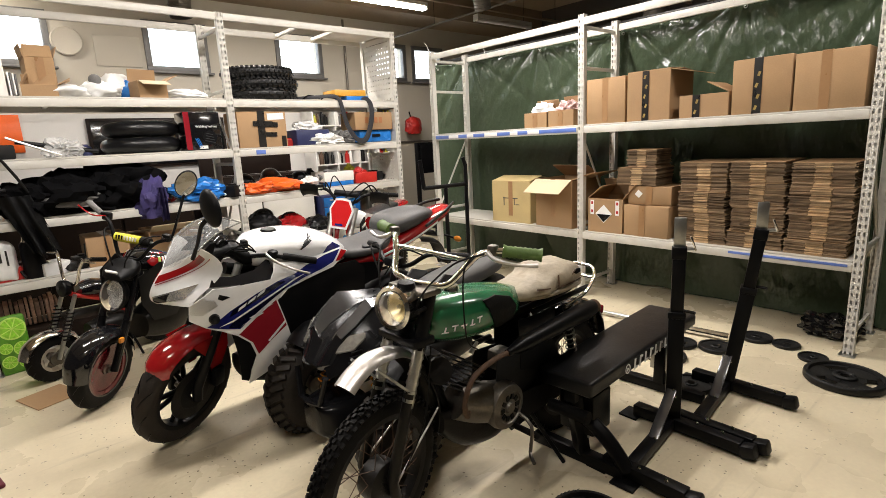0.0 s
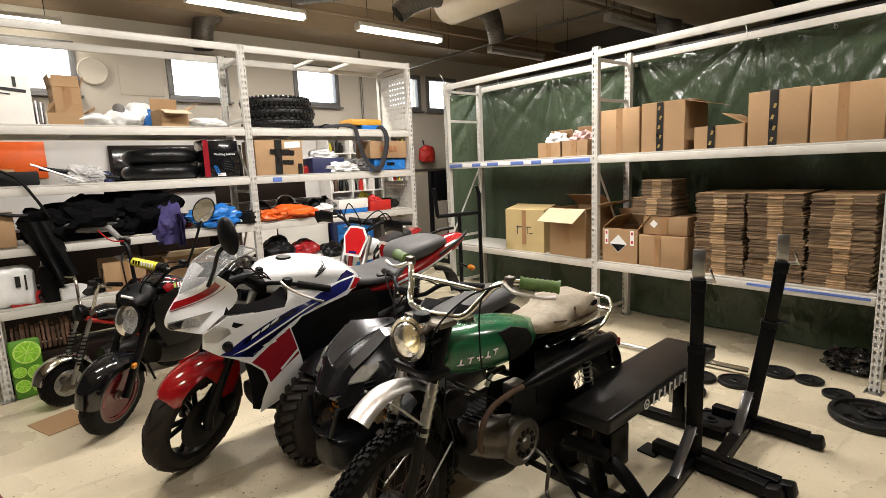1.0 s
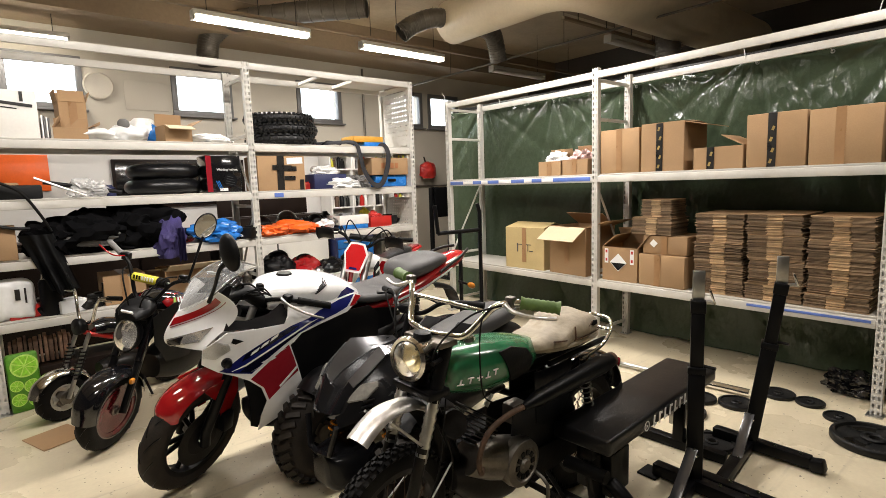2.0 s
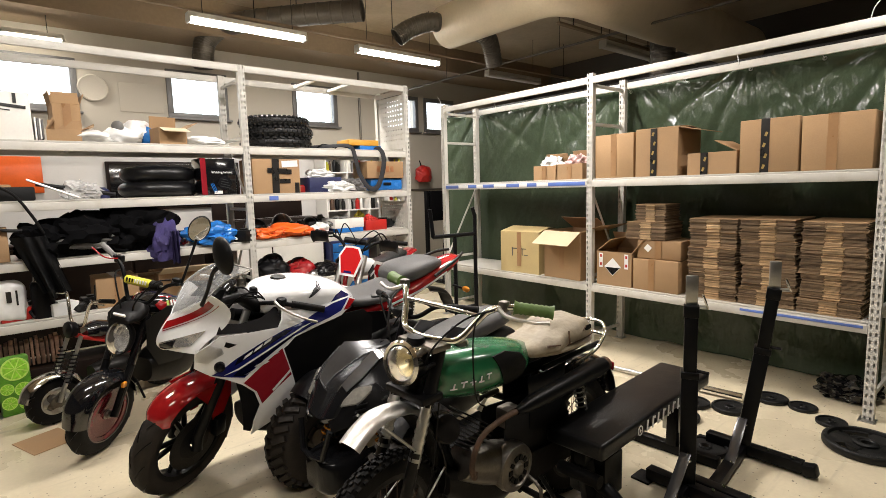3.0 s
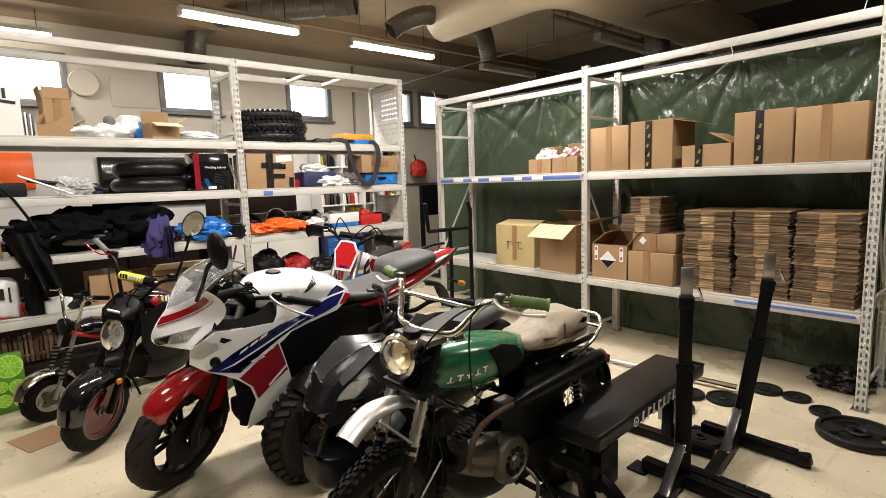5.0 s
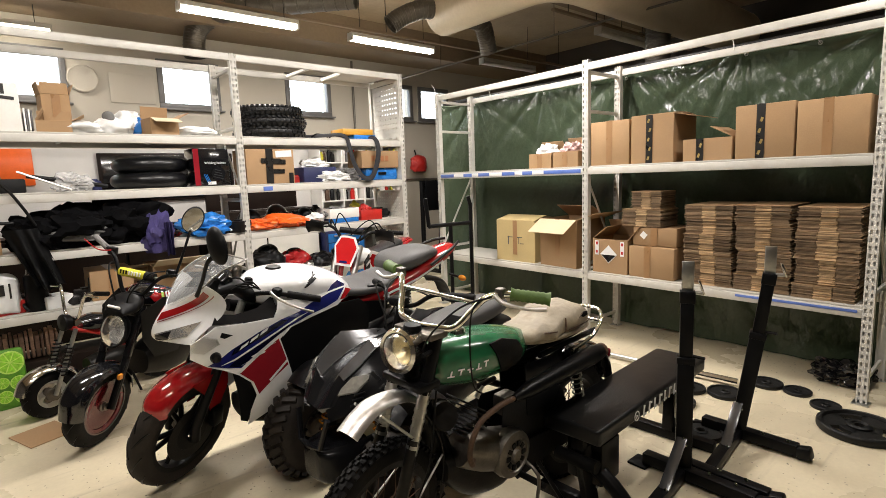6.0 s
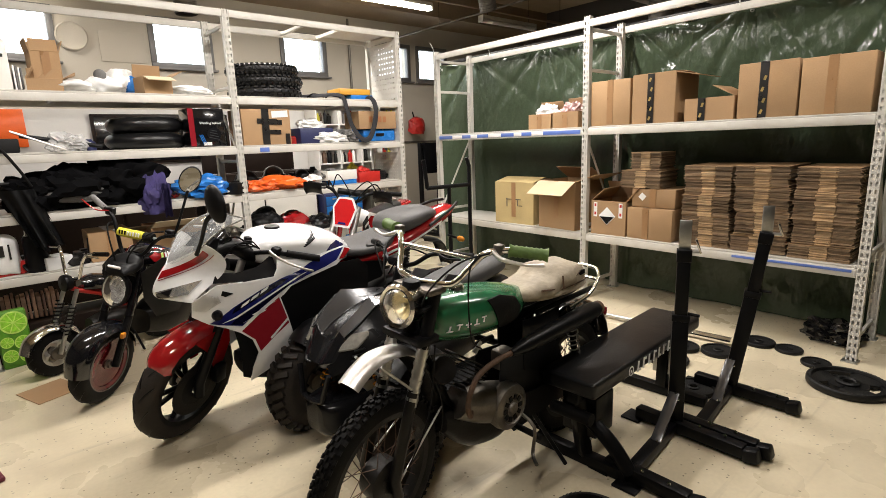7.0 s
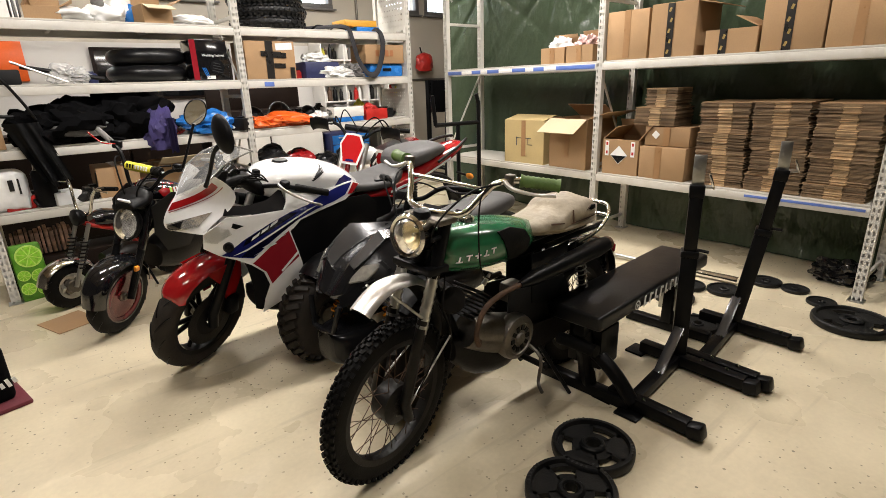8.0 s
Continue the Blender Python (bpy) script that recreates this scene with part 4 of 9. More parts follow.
# ---------------------------------------------------------------- green moped
def moped(m):
    t = thing("moped", m, "old green moped with a cracked tan seat on its stand", "moped")
    R = 0.32
    S = steer_about(-0.12, 0.7, 17, 9)
    wheel(t, 0, R, 0.066, 0.255, "wire", S, "rubber", "dark_metal", "knob", label="wire-spoked wheel with a knobbly tyre")
    round_part("brake_drum", [(0.0, -0.03), (0.075, -0.03), (0.08, -0.01), (0.08, 0.045), (0.06, 0.055), (0.0, 0.055)], S @ Matrix.Translation((0, 0, R)) @ turn(-90), "dark_metal", t)
    wheel(t, -1.2, 0.31, 0.085, 0.235, "wire", None, "rubber", "dark_metal", "knob", label="wire-spoked wheel with a knobbly tyre")
    # front fork
    for s in (-1, 1):
        y = 0.075 * s
        bar("fork_leg", [(-0.02, y, 0.26), (0.0, y, 0.34), (-0.10, y, 0.66)], [0.02, 0.022, 0.021], "dark_metal", t, k=0, m=S)
        bar("fork_tube", [(-0.085, y, 0.60), (-0.155, y, 0.82)], 0.021, "steel", t, "ribbed silver fork shroud", k=0, m=S)
        for i in range(7):
            f = i / 6
            bm = bmesh.new()
            c = V(-0.09 - 0.06 * f, y, 0.62 + 0.18 * f)
            tube(bm, [c, c + V(-0.004, 0, 0.012)], 0.0235, 12)
            part("rib", bm, M["steel"], t, m=S)
        bar("fork_crown", [(-0.15, y, 0.80), (-0.215, y, 1.0)], 0.024, "black_metal", t, k=0, m=S)
    block("yoke", (-0.165, 0, 0.83), (0.10, 0.21, 0.03), "black_metal", t)
    block("top_yoke", (-0.215, 0, 1.0), (0.09, 0.20, 0.025), "alu", t)
    # front mudguard, bare in front and dark behind
    part("front_mudguard", mudguard([(0.155, 0.765), (0.10, 0.80), (0.02, 0.825), (-0.10, 0.81), (-0.17, 0.77)], 0.096, 0.032), M["dull_alu"], t, "bare dented aluminium mudguard", m=S)
    part("rear_flap", mudguard([(-0.17, 0.765), (-0.245, 0.68), (-0.31, 0.56), (-0.33, 0.44), (-0.315, 0.36)], 0.13, 0.045), M["dark_metal"], t, m=S)
    for s in (-1, 1):
        bar("mudguard_stay", [(0.05, 0.06 * s, 0.80), (-0.09, 0.08 * s, 0.66)], 0.005, "steel", t, k=0, m=S)
        bar("mudguard_stay", [(0.0, 0.09 * s, 0.33), (-0.28, 0.065 * s, 0.50)], 0.004, "steel", t, k=0, m=S)
    # headlamp
    L = S @ Matrix.Translation((-0.115, 0, 0.955)) @ turn(0, 84)
    bm = bmesh.new()
    lathe(bm, [(0.0, -0.10), (0.035, -0.098), (0.056, -0.08), (0.070, -0.045), (0.074, 0.0), (0.080, 0.02), (0.073, 0.032), (0.064, 0.028)], L, 36, caps=False)
    hl = part("headlamp", bm, M["chrome"], t, "round chrome headlamp with a yellowed lens")
    bm = bmesh.new()
    lathe(bm, [(0.0, 0.046), (0.03, 0.043), (0.05, 0.036), (0.062, 0.028), (0.066, 0.015)], L, 36, caps=False)
    part("lens", bm, M["lens"], hl).visible_shadow = False
    bm = bmesh.new()
    lathe(bm, [(0.0, -0.045), (0.012, -0.044), (0.03, -0.034), (0.05, -0.008), (0.062, 0.022)], L, 32, caps=False)
    part("reflector", bm, M["old_reflector"], hl, "tarnished yellow reflector")
    bm = bmesh.new()
    lathe(bm, [(0.0, 0.012), (0.008, 0.008), (0.011, -0.005), (0.008, -0.02), (0.007, -0.04)], L, 14, caps=False)
    part("bulb", bm, M["reflector"], hl)
    for s in (-1, 1):
        bar("lamp_bracket", [(-0.19, 0.078 * s, 0.95), (-0.12, 0.09 * s, 0.955)], 0.008, "black_metal", t, k=0, m=S)
    round_part("speedometer", [(0.0, 0.05), (0.03, 0.05), (0.033, 0.04), (0.033, 0.0), (0.0, 0.0)], S @ Matrix.Translation((-0.17, 0, 0.985)), "black_plastic", t)
    # handlebar
    for s in (-1, 1):
        bar("handlebar", [(-0.215, 0, 1.02), (-0.225, 0.06 * s, 1.022), (-0.25, 0.125 * s, 1.03), (-0.30, 0.165 * s, 1.09), (-0.335, 0.20 * s, 1.135), (-0.385, 0.26 * s, 1.148), (-0.45, 0.37 * s, 1.14)], 0.0125, "chrome", t, "bare chrome handlebar", m=S)
        bm = bmesh.new()
        a, b = V(-0.388, 0.265 * s, 1.148), V(-0.455, 0.385 * s, 1.139)
        n = 16
        tube(bm, [a + (b - a) * (i / n) for i in range(n + 1)], [0.020 + (0.003 if i % 2 else 0) + (0.006 if i in (0, n) else 0) for i in range(n + 1)], 14)
        part("grip", bm, M["green_rubber"], t, "faded green ribbed rubber grip", m=S)
        block("lever_clamp", (-0.37, 0.235 * s, 1.15), (0.035, 0.035, 0.04), "alu", t).matrix_basis = S
        bar("lever", [(-0.345, 0.23 * s, 1.145), (-0.335, 0.27 * s, 1.128), (-0.37, 0.34 * s, 1.115), (-0.40, 0.40 * s, 1.118)], [0.009, 0.008, 0.006, 0.008], "dull_alu", t, m=S)
        bar("cable", [(-0.335, 0.22 * s, 1.14), (-0.22, 0.17 * s, 1.12), (-0.14, 0.10 * s, 1.02), (-0.16, 0.05 * s, 0.90), (-0.2, 0.04 * s, 0.78)], 0.0035, "rubber", t, m=S)
    bar("crossbar", [(-0.318, -0.18, 1.112), (-0.318, 0.18, 1.112)], 0.008, "chrome", t, k=0, m=S)
    bar("cable", [(-0.33, 0.19, 1.13), (-0.27, 0.20, 1.09), (-0.30, 0.165, 0.95), (-0.33, 0.155, 0.80), (-0.40, 0.14, 0.74)], 0.003, "rubber", t)
    # tank
    TS = [(-0.22, 0.86, 0.035, 0.055, 2.4), (-0.27, 0.862, 0.085, 0.082, 2.6), (-0.40, 0.852, 0.122, 0.097, 2.6), (-0.55, 0.84, 0.125, 0.094, 2.6), (-0.68, 0.828, 0.10, 0.082, 2.6), (-0.77, 0.822, 0.06, 0.06, 2.4)]
    body("fuel_tank", TS, "green_paint", t, "faded green fuel tank", 36)
    foil("knee_pad", [(-0.465, 0.912), (-0.55, 0.912), (-0.64, 0.885), (-0.685, 0.835), (-0.665, 0.788), (-0.58, 0.772), (-0.525, 0.783)], TS, "rubber", t, 0.005, 0.006, label="black rubber knee pad")
    # maker's mark as plain bars
    for i in range(5):
        x0, z = -0.262 - 0.037 * i, 0.826 + 0.003 * i
        foil("mark", [(x0 - 0.012, z), (x0 - 0.016, z + 0.024), (x0 - 0.021, z + 0.024), (x0 - 0.017, z)], TS, "skin", t, 0.004, 0.002, (1, -1), step=0.02)
        zz = z + (0.0, 0.019, 0.010)[i % 3]
        foil("mark", [(x0 - 0.004, zz), (x0 - 0.005, zz + 0.005), (x0 - 0.029, zz + 0.005), (x0 - 0.028, zz)], TS, "skin", t, 0.0045, 0.002, (1, -1), step=0.02)
    round_part("filler_cap", [(0.0, 0.028), (0.028, 0.026), (0.034, 0.018), (0.034, 0.0), (0.0, 0.0)], Matrix.Translation((-0.40, 0, 0.943)), "chrome", t)
    # seat with its torn cover
    SS = [(-0.70, 0.850, 0.06, 0.024), (-0.78, 0.850, 0.10, 0.034), (-0.88, 0.850, 0.118, 0.042), (-0.93, 0.854, 0.122, 0.046), (-0.99, 0.872, 0.130, 0.064), (-1.12, 0.874, 0.126, 0.066), (-1.20, 0.855, 0.10, 0.048), (-1.245, 0.838, 0.04, 0.018)]
    seat = body("seat", SS, "leather", t, "tan seat with a cracked torn cover", 56, 10, wrinkle=0.010, wscale=13)
    bm = bmesh.new()
    loft(bm, [(-0.72, 0.828, 0.05, 0.012), (-0.9, 0.82, 0.115, 0.022), (-1.16, 0.82, 0.118, 0.022), (-1.25, 0.828, 0.06, 0.012)], 24)
    part("skirt", bm, M["leather"], seat)
    plates("tear", [(-1.08, 0.895), (-1.12, 0.904), (-1.17, 0.895), (-1.15, 0.885), (-1.10, 0.884)], lambda x, z: section_width(SS, x, z) + 0.006, "cloth_black", seat, "dark rip in the cover", 0.006, (1,), 0.02)
    for i, (x0, x1, z0, z1) in enumerate(((-0.95, -1.20, 0.848, 0.852), (-0.96, -0.97, 0.85, 0.905), (-1.04, -1.10, 0.885, 0.905), (-0.82, -0.90, 0.866, 0.858))):
        dz = 0.004 if abs(x1 - x0) > 0.03 else 0.0
        plates("seam" if i == 0 else "crack", [(x0, z0 - dz), (x1, z1 - dz * 0.6), (x1 - 0.004, z1 + dz * 0.4), (x0 - 0.008, z0 + dz * 0.6)], lambda x, z: section_width(SS, x, z) + 0.007, "rust", seat, "", 0.004, (1, -1), 0.03)
    # rear carrier loop
    bar("carrier", [(-1.05, 0.11, 0.73), (-1.22, 0.11, 0.755), (-1.32, 0.10, 0.81), (-1.375, 0.06, 0.845), (-1.385, 0, 0.85), (-1.375, -0.06, 0.845), (-1.32, -0.10, 0.81), (-1.22, -0.11, 0.755), (-1.05, -0.11, 0.73)], 0.009, "chrome", t, "bent chrome carrier loop")
    bar("carrier_brace", [(-1.32, -0.10, 0.81), (-1.32, 0.10, 0.81)], 0.008, "chrome", t, k=0)
    # frame
    for nm, pts, r in (("head_tube", [(-0.15, 0, 0.80), (-0.21, 0, 0.99)], 0.028), ("backbone", [(-0.19, 0, 0.90), (-0.45, 0, 0.77), (-0.9, 0, 0.73), (-1.25, 0, 0.76)], 0.024), ("down_tube", [(-0.18, 0, 0.84), (-0.28, 0, 0.62), (-0.36, 0, 0.45)], 0.019),
                       ("cradle", [(-0.36, 0, 0.45), (-0.55, 0, 0.33), (-0.8, 0, 0.33), (-0.9, 0, 0.45), (-0.88, 0, 0.73)], 0.019)):
        bar(nm, pts, r, "black_metal", t, k=4)
    for s in (-1, 1):
        bar("swingarm", [(-0.82, 0.06 * s, 0.36), (-1.2, 0.075 * s, 0.31)], 0.016, "black_metal", t, k=0)
        bar("seat_rail", [(-0.85, 0.07 * s, 0.75), (-1.3, 0.08 * s, 0.765)], 0.013, "black_metal", t, k=0)
        bar("shock_absorber", [(-1.17, 0.095 * s, 0.36), (-1.08, 0.095 * s, 0.72)], 0.016, "dark_metal", t, k=0)
        coil(t, (-1.155, 0.095 * s, 0.42), (-1.095, 0.095 * s, 0.66), 0.026, 0.004, 9, "steel")
        bar("foot_peg", [(-0.68, 0.08 * s, 0.27), (-0.68, 0.23 * s, 0.27)], 0.014, "rubber", t, k=0)
    plates("side_panel", [(-0.74, 0.74), (-1.03, 0.74), (-1.0, 0.55), (-0.9, 0.46), (-0.76, 0.50)], lambda x, z: 0.085 - 0.6 * (x + 0.88) ** 2, "black_plastic", t)
    part("rear_mudguard", mudguard([(-0.93, 0.57), (-1.02, 0.64), (-1.2, 0.69), (-1.4, 0.66), (-1.53, 0.55), (-1.58, 0.40)], 0.13, 0.045), M["gloss_black"], t)
    block("tail_lamp", (-1.55, 0, 0.56), (0.04, 0.07, 0.05), "dark_red", t, 0.012)
    # added dark fillers: keep bright floor from showing through the gaps
    plates("lower_cover", [(-0.60, 0.60), (-1.02, 0.56), (-1.10, 0.40), (-1.0, 0.24), (-0.70, 0.22), (-0.58, 0.36)], lambda x, z: 0.072, "matt_plastic", t, "black panel added to fill the dark gap by the chain")
    body("sump", [(-0.30, 0.42, 0.05, 0.05), (-0.42, 0.36, 0.085, 0.10), (-0.60, 0.32, 0.09, 0.10), (-0.72, 0.32, 0.06, 0.06)], "dark_metal", t, "dark mass added to fill the gap below the engine")
    # chain case with bright holes and sprocket
    plates("chain_case", [(-0.62, 0.42), (-1.18, 0.36), (-1.18, 0.27), (-0.62, 0.28)], lambda x, z: 0.105, "dark_metal", t, th=0.012, sides=(1,), step=0.2)
    # engine
    bm = bmesh.new()
    tube(bm, [(-0.36, 0.045, 0.50), (-0.46, 0.06, 0.46), (-0.60, 0.07, 0.41)], [0.07, 0.085, 0.09], 20, 4)
    part("crankcase", bm, M["alu"], t, "grimy aluminium crankcase")
    cov = round_part("engine_cover", [(0.0, 0.0), (0.098, 0.0), (0.102, 0.03), (0.096, 0.055), (0.07, 0.066), (0.066, 0.058), (0.0, 0.058)], Matrix.Translation((-0.575, 0.10, 0.425)) @ turn(-90), "alu", t, "round aluminium flywheel cover with vents")
    for i in range(10):
        q = 2 * math.pi * i / 10
        mm = Matrix.Translation((-0.575 + 0.048 * math.cos(q), 0.16, 0.425 + 0.048 * math.sin(q))) @ Matrix.Rotation(-q, 4, "Y")
        bm = bmesh.new()
        addbox(bm, mm.translation, (0.022, 0.006, 0.018), mm.to_3x3().to_4x4())
        part("vent", bm, M["black_metal"], cov, smooth=0)
    round_part("cap", [(0.0, 0.012), (0.022, 0.012), (0.026, 0.0), (0.0, 0.0)], Matrix.Translation((-0.575, 0.158, 0.425)) @ turn(-90), "alu", cov)
    for i in range(8):
        bm = bmesh.new()
        mm = turn(0, -35)
        c = V(-0.40, 0, 0.53) + V(-0.0, 0, 0) + mm @ V(0, 0, 0.017 * i)
        rbox(bm, c, (0.14, 0.15, 0.006), 0.002, mm, 1)
        part("cooling_fin", bm, M["dark_metal"], t)
    bar("spark_plug", [(-0.49, 0.02, 0.655), (-0.52, 0.03, 0.70)], [0.012, 0.006], "skin", t, k=0)
    block("carburettor", (-0.66, 0.03, 0.58), (0.09, 0.07, 0.09), "alu", t, 0.015)
    round_part("horn", [(0.0, 0.02), (0.05, 0.015), (0.055, 0.0), (0.0, -0.03)], Matrix.Translation((-0.27, 0.06, 0.67)) @ turn(-60, 30), "dark_metal", t)
    bar("exhaust_header", [(-0.42, 0.07, 0.52), (-0.35, 0.13, 0.47), (-0.315, 0.15, 0.55), (-0.36, 0.155, 0.64), (-0.47, 0.16, 0.675), (-0.58, 0.165, 0.68)], 0.011, "rust", t, "rusty exhaust header")
    bar("silencer", [(-0.55, 0.165, 0.68), (-0.64, 0.165, 0.685), (-1.13, 0.165, 0.70), (-1.20, 0.165, 0.70)], [0.014, 0.032, 0.044, 0.036], "black_metal", t, "black silencer with a rusty tip", k=0, seg=18)
    bar("tail_pipe", [(-1.19, 0.165, 0.70), (-1.225, 0.165, 0.702)], 0.034, "rust", t, k=0, seg=14)
    bar("kick_starter", [(-0.66, 0.12, 0.36), (-0.66, 0.21, 0.32), (-0.64, 0.22, 0.21), (-0.60, 0.27, 0.20)], 0.008, "alu", t, k=3)
    bar("side_stand", [(-0.80, 0.07, 0.31), (-0.92, 0.21, 0.012)], 0.010, "black_metal", t, k=0)
    bar("brake_cable", [(-0.05, 0.09, 0.36), (-0.13, 0.12, 0.55), (-0.2, 0.09, 0.8)], 0.003, "rubber", t, m=S)
    return t


# ---------------------------------------------------------------- white sports motorcycle
def sports_bike(m):
    t = thing("sports_motorcycle", m, "white sports motorcycle with red and blue graphics on its side stand", "motorcycle")
    R = 0.30
    S = steer_about(-0.08, 0.6, 24, 25)
    w = wheel(t, 0, R, 0.12, 0.225, "cast", S, "rubber_dusty", "black_metal", "road", label="black cast wheel with a road tyre")
    disc(w, 0.065, 0.15, "dark_metal")
    w = wheel(t, -1.42, 0.31, 0.16, 0.225, "cast", None, "rubber", "black_metal", "road", label="black cast wheel with a road tyre")
    for s in (-1, 1):
        bar("fork_leg", [(0.0, 0.085 * s, 0.26), (0.0, 0.085 * s, 0.34), (-0.15, 0.085 * s, 0.68)], [0.028, 0.028, 0.026], "black_metal", t, k=0, m=S)
        bar("fork_tube", [(-0.15, 0.085 * s, 0.66), (-0.27, 0.085 * s, 0.97)], 0.021, "steel", t, k=0, m=S)
    block("brake_caliper", (-0.13, 0.09, 0.34), (0.07, 0.05, 0.11), "black_metal", t, 0.012).matrix_basis = S
    part("front_mudguard", mudguard([(0.21, 0.485), (0.20, 0.545), (0.13, 0.61), (0.0, 0.645), (-0.14, 0.64), (-0.22, 0.60)], 0.165, 0.06, taper=0.86), M["red_paint"], t, "glossy red front mudguard", m=S)
    plates("mudguard_skirt", [(0.04, 0.61), (-0.19, 0.615), (-0.205, 0.50), (-0.15, 0.36), (-0.10, 0.36), (-0.07, 0.48)], lambda x, z: 0.088 + 0.03 * (z - 0.5), "red_paint", t, m=S)
    # nose cowl: a shell swept back from its front line to the edge by the fairing
    set_parts = []

    front, rear = [0, 0.3, 0.6, 1.0], [0, 0.4, 0.75, 1.0]
    CURVES = [[float(q) for q in np.polyfit(at, values, 3)] for at, values in ((front, [0.10, 0.118, 0.098, 0.046]), (front, [0.822, 0.862, 0.915, 0.985]),
              (rear, [0.0, -0.105, -0.16, -0.085]), (rear, [0.19, 0.207, 0.20, 0.165]), (rear, [0.83, 0.925, 1.012, 1.10]))]

    def cowl_point(u, v):
        k = abs(u)
        xf, zf, xr, yr, zr = (((c[0] * v + c[1]) * v + c[2]) * v + c[3] for c in CURVES)
        x, z = xf + (xr - xf) * k ** 1.08, zf + (zr - zf) * k ** 1.0
        return V(x, math.copysign(yr * (1 - (1 - k) ** 1.12), u), z)

    def cowl_off(u, v, off):
        p = cowl_point(u, v)
        k, h = min(max(abs(u), 0.02), 0.97), min(max(v, 0.02), 0.97)
        n = (cowl_point(k + 0.02, h) - cowl_point(k, h)).cross(cowl_point(k, h + 0.02) - cowl_point(k, h)).normalized()
        if n.x < 0:
            n = -n
        return p + V(n.x, math.copysign(abs(n.y), u), n.z) * off

    def cowl_patch(nm, u0, u1, lo, hi, mt, off, label="", n=32, rows=20, both=True):
        for sg in ((1, -1) if both else (1,)):
            bm = bmesh.new()
            grid = []
            for i in range(n + 1):
                u = u0 + (u1 - u0) * i / n
                f = i / n
                a, b = lo(f), hi(f)
                grid.append([bm.verts.new(cowl_off(u * sg, a + (b - a) * j / rows, off)) for j in range(rows + 1)])
            for p, q in zip(grid, grid[1:]):
                for j in range(rows):
                    bm.faces.new((p[j], q[j], q[j + 1], p[j + 1]))
            bmesh.ops.remove_doubles(bm, verts=bm.verts[:], dist=0.0004)
            bmesh.ops.recalc_face_normals(bm, faces=bm.faces[:])
            bmesh.ops.solidify(bm, geom=bm.faces[:], thickness=0.0025)
            set_parts.append(part(nm, bm, M[mt], t, label))

    cowl_patch("nose_cowl", -1, 1, lambda f: 0.0, lambda f: 1.0, "white_paint", 0.0, "white pointed nose cowl", 48, 20, False)
    cowl_patch("headlight", 0.06, 0.74, lambda f: 0.02 + 0.14 * f, lambda f: 0.26 + 0.20 * f, "reflector", 0.007, "clear narrow headlight")
    cowl_patch("headlight_shade", 0.08, 0.36, lambda f: 0.05 + 0.05 * f, lambda f: 0.22 + 0.09 * f, "gloss_black", 0.009, "black headlight reflector")
    cowl_patch("stripe", 0.03, 0.84, lambda f: 0.60 + 0.30 * f, lambda f: 0.80 + 0.17 * f, "red_paint", 0.003)
    cowl_patch("pinstripe", 0.05, 0.90, lambda f: 0.555 + 0.32 * f, lambda f: 0.575 + 0.31 * f, "dark_red", 0.003)
    bm = bmesh.new()
    bm.faces.new([bm.verts.new(cowl_point(-1 + i / 12, 0.02) + V(-0.006, 0, 0.004)) for i in range(25)])
    bmesh.ops.triangulate(bm, faces=bm.faces[:])
    bmesh.ops.solidify(bm, geom=bm.faces[:], thickness=0.003)
    set_parts.append(part("nose_liner", bm, M["black_plastic"], t))
    # windscreen, a thin bowed sheet
    bm = bmesh.new()
    rings = []
    for i in range(9):
        v = i / 8
        ring = []
        for j in range(17):
            u = -1 + j / 8
            lo, hi = V(0.042 - 0.106 * u * u, 0.158 * u, 0.988 + 0.098 * u * u), V(-0.213 - 0.087 * u * u, 0.13 * u, 1.218 - 0.025 * u * u)
            p = lo.lerp(hi, v) + V(0.02, 0, 0.03) * math.sin(v * 3.14159) * 0.7
            ring.append(bm.verts.new(p))
        rings.append(ring)
    for a, b in zip(rings, rings[1:]):
        for j in range(16):
            bm.faces.new((a[j], a[j + 1], b[j + 1], b[j]))
    bmesh.ops.solidify(bm, geom=bm.faces[:], thickness=0.003)
    set_parts.append(part("windscreen", bm, M["screen"], t, "clear tinted windscreen"))
    set_parts[-1].visible_shadow = False
    for sg in (-1, 1):
        set_parts.append(bar("screen_edge", [(-0.066, 0.158 * sg, 1.088), (-0.165, 0.149 * sg, 1.155), (-0.30, 0.13 * sg, 1.193)], 0.004, "cover", t))
    set_parts.append(bar("screen_edge", [(-0.30, 0.13, 1.193), (-0.235, 0.065, 1.212), (-0.213, 0, 1.218), (-0.235, -0.065, 1.212), (-0.30, -0.13, 1.193)], 0.004, "cover", t))
    # side fairing with its painted bands

    def fy(x, z):
        return 0.25 - 3.0 * max(0, z - 0.85) ** 2 - 0.5 * max(0, 0.62 - z) ** 2 - 3.2 * max(0, x + 0.10) ** 2 - 0.10 * max(0, -0.55 - x)
    before = set(t.children)
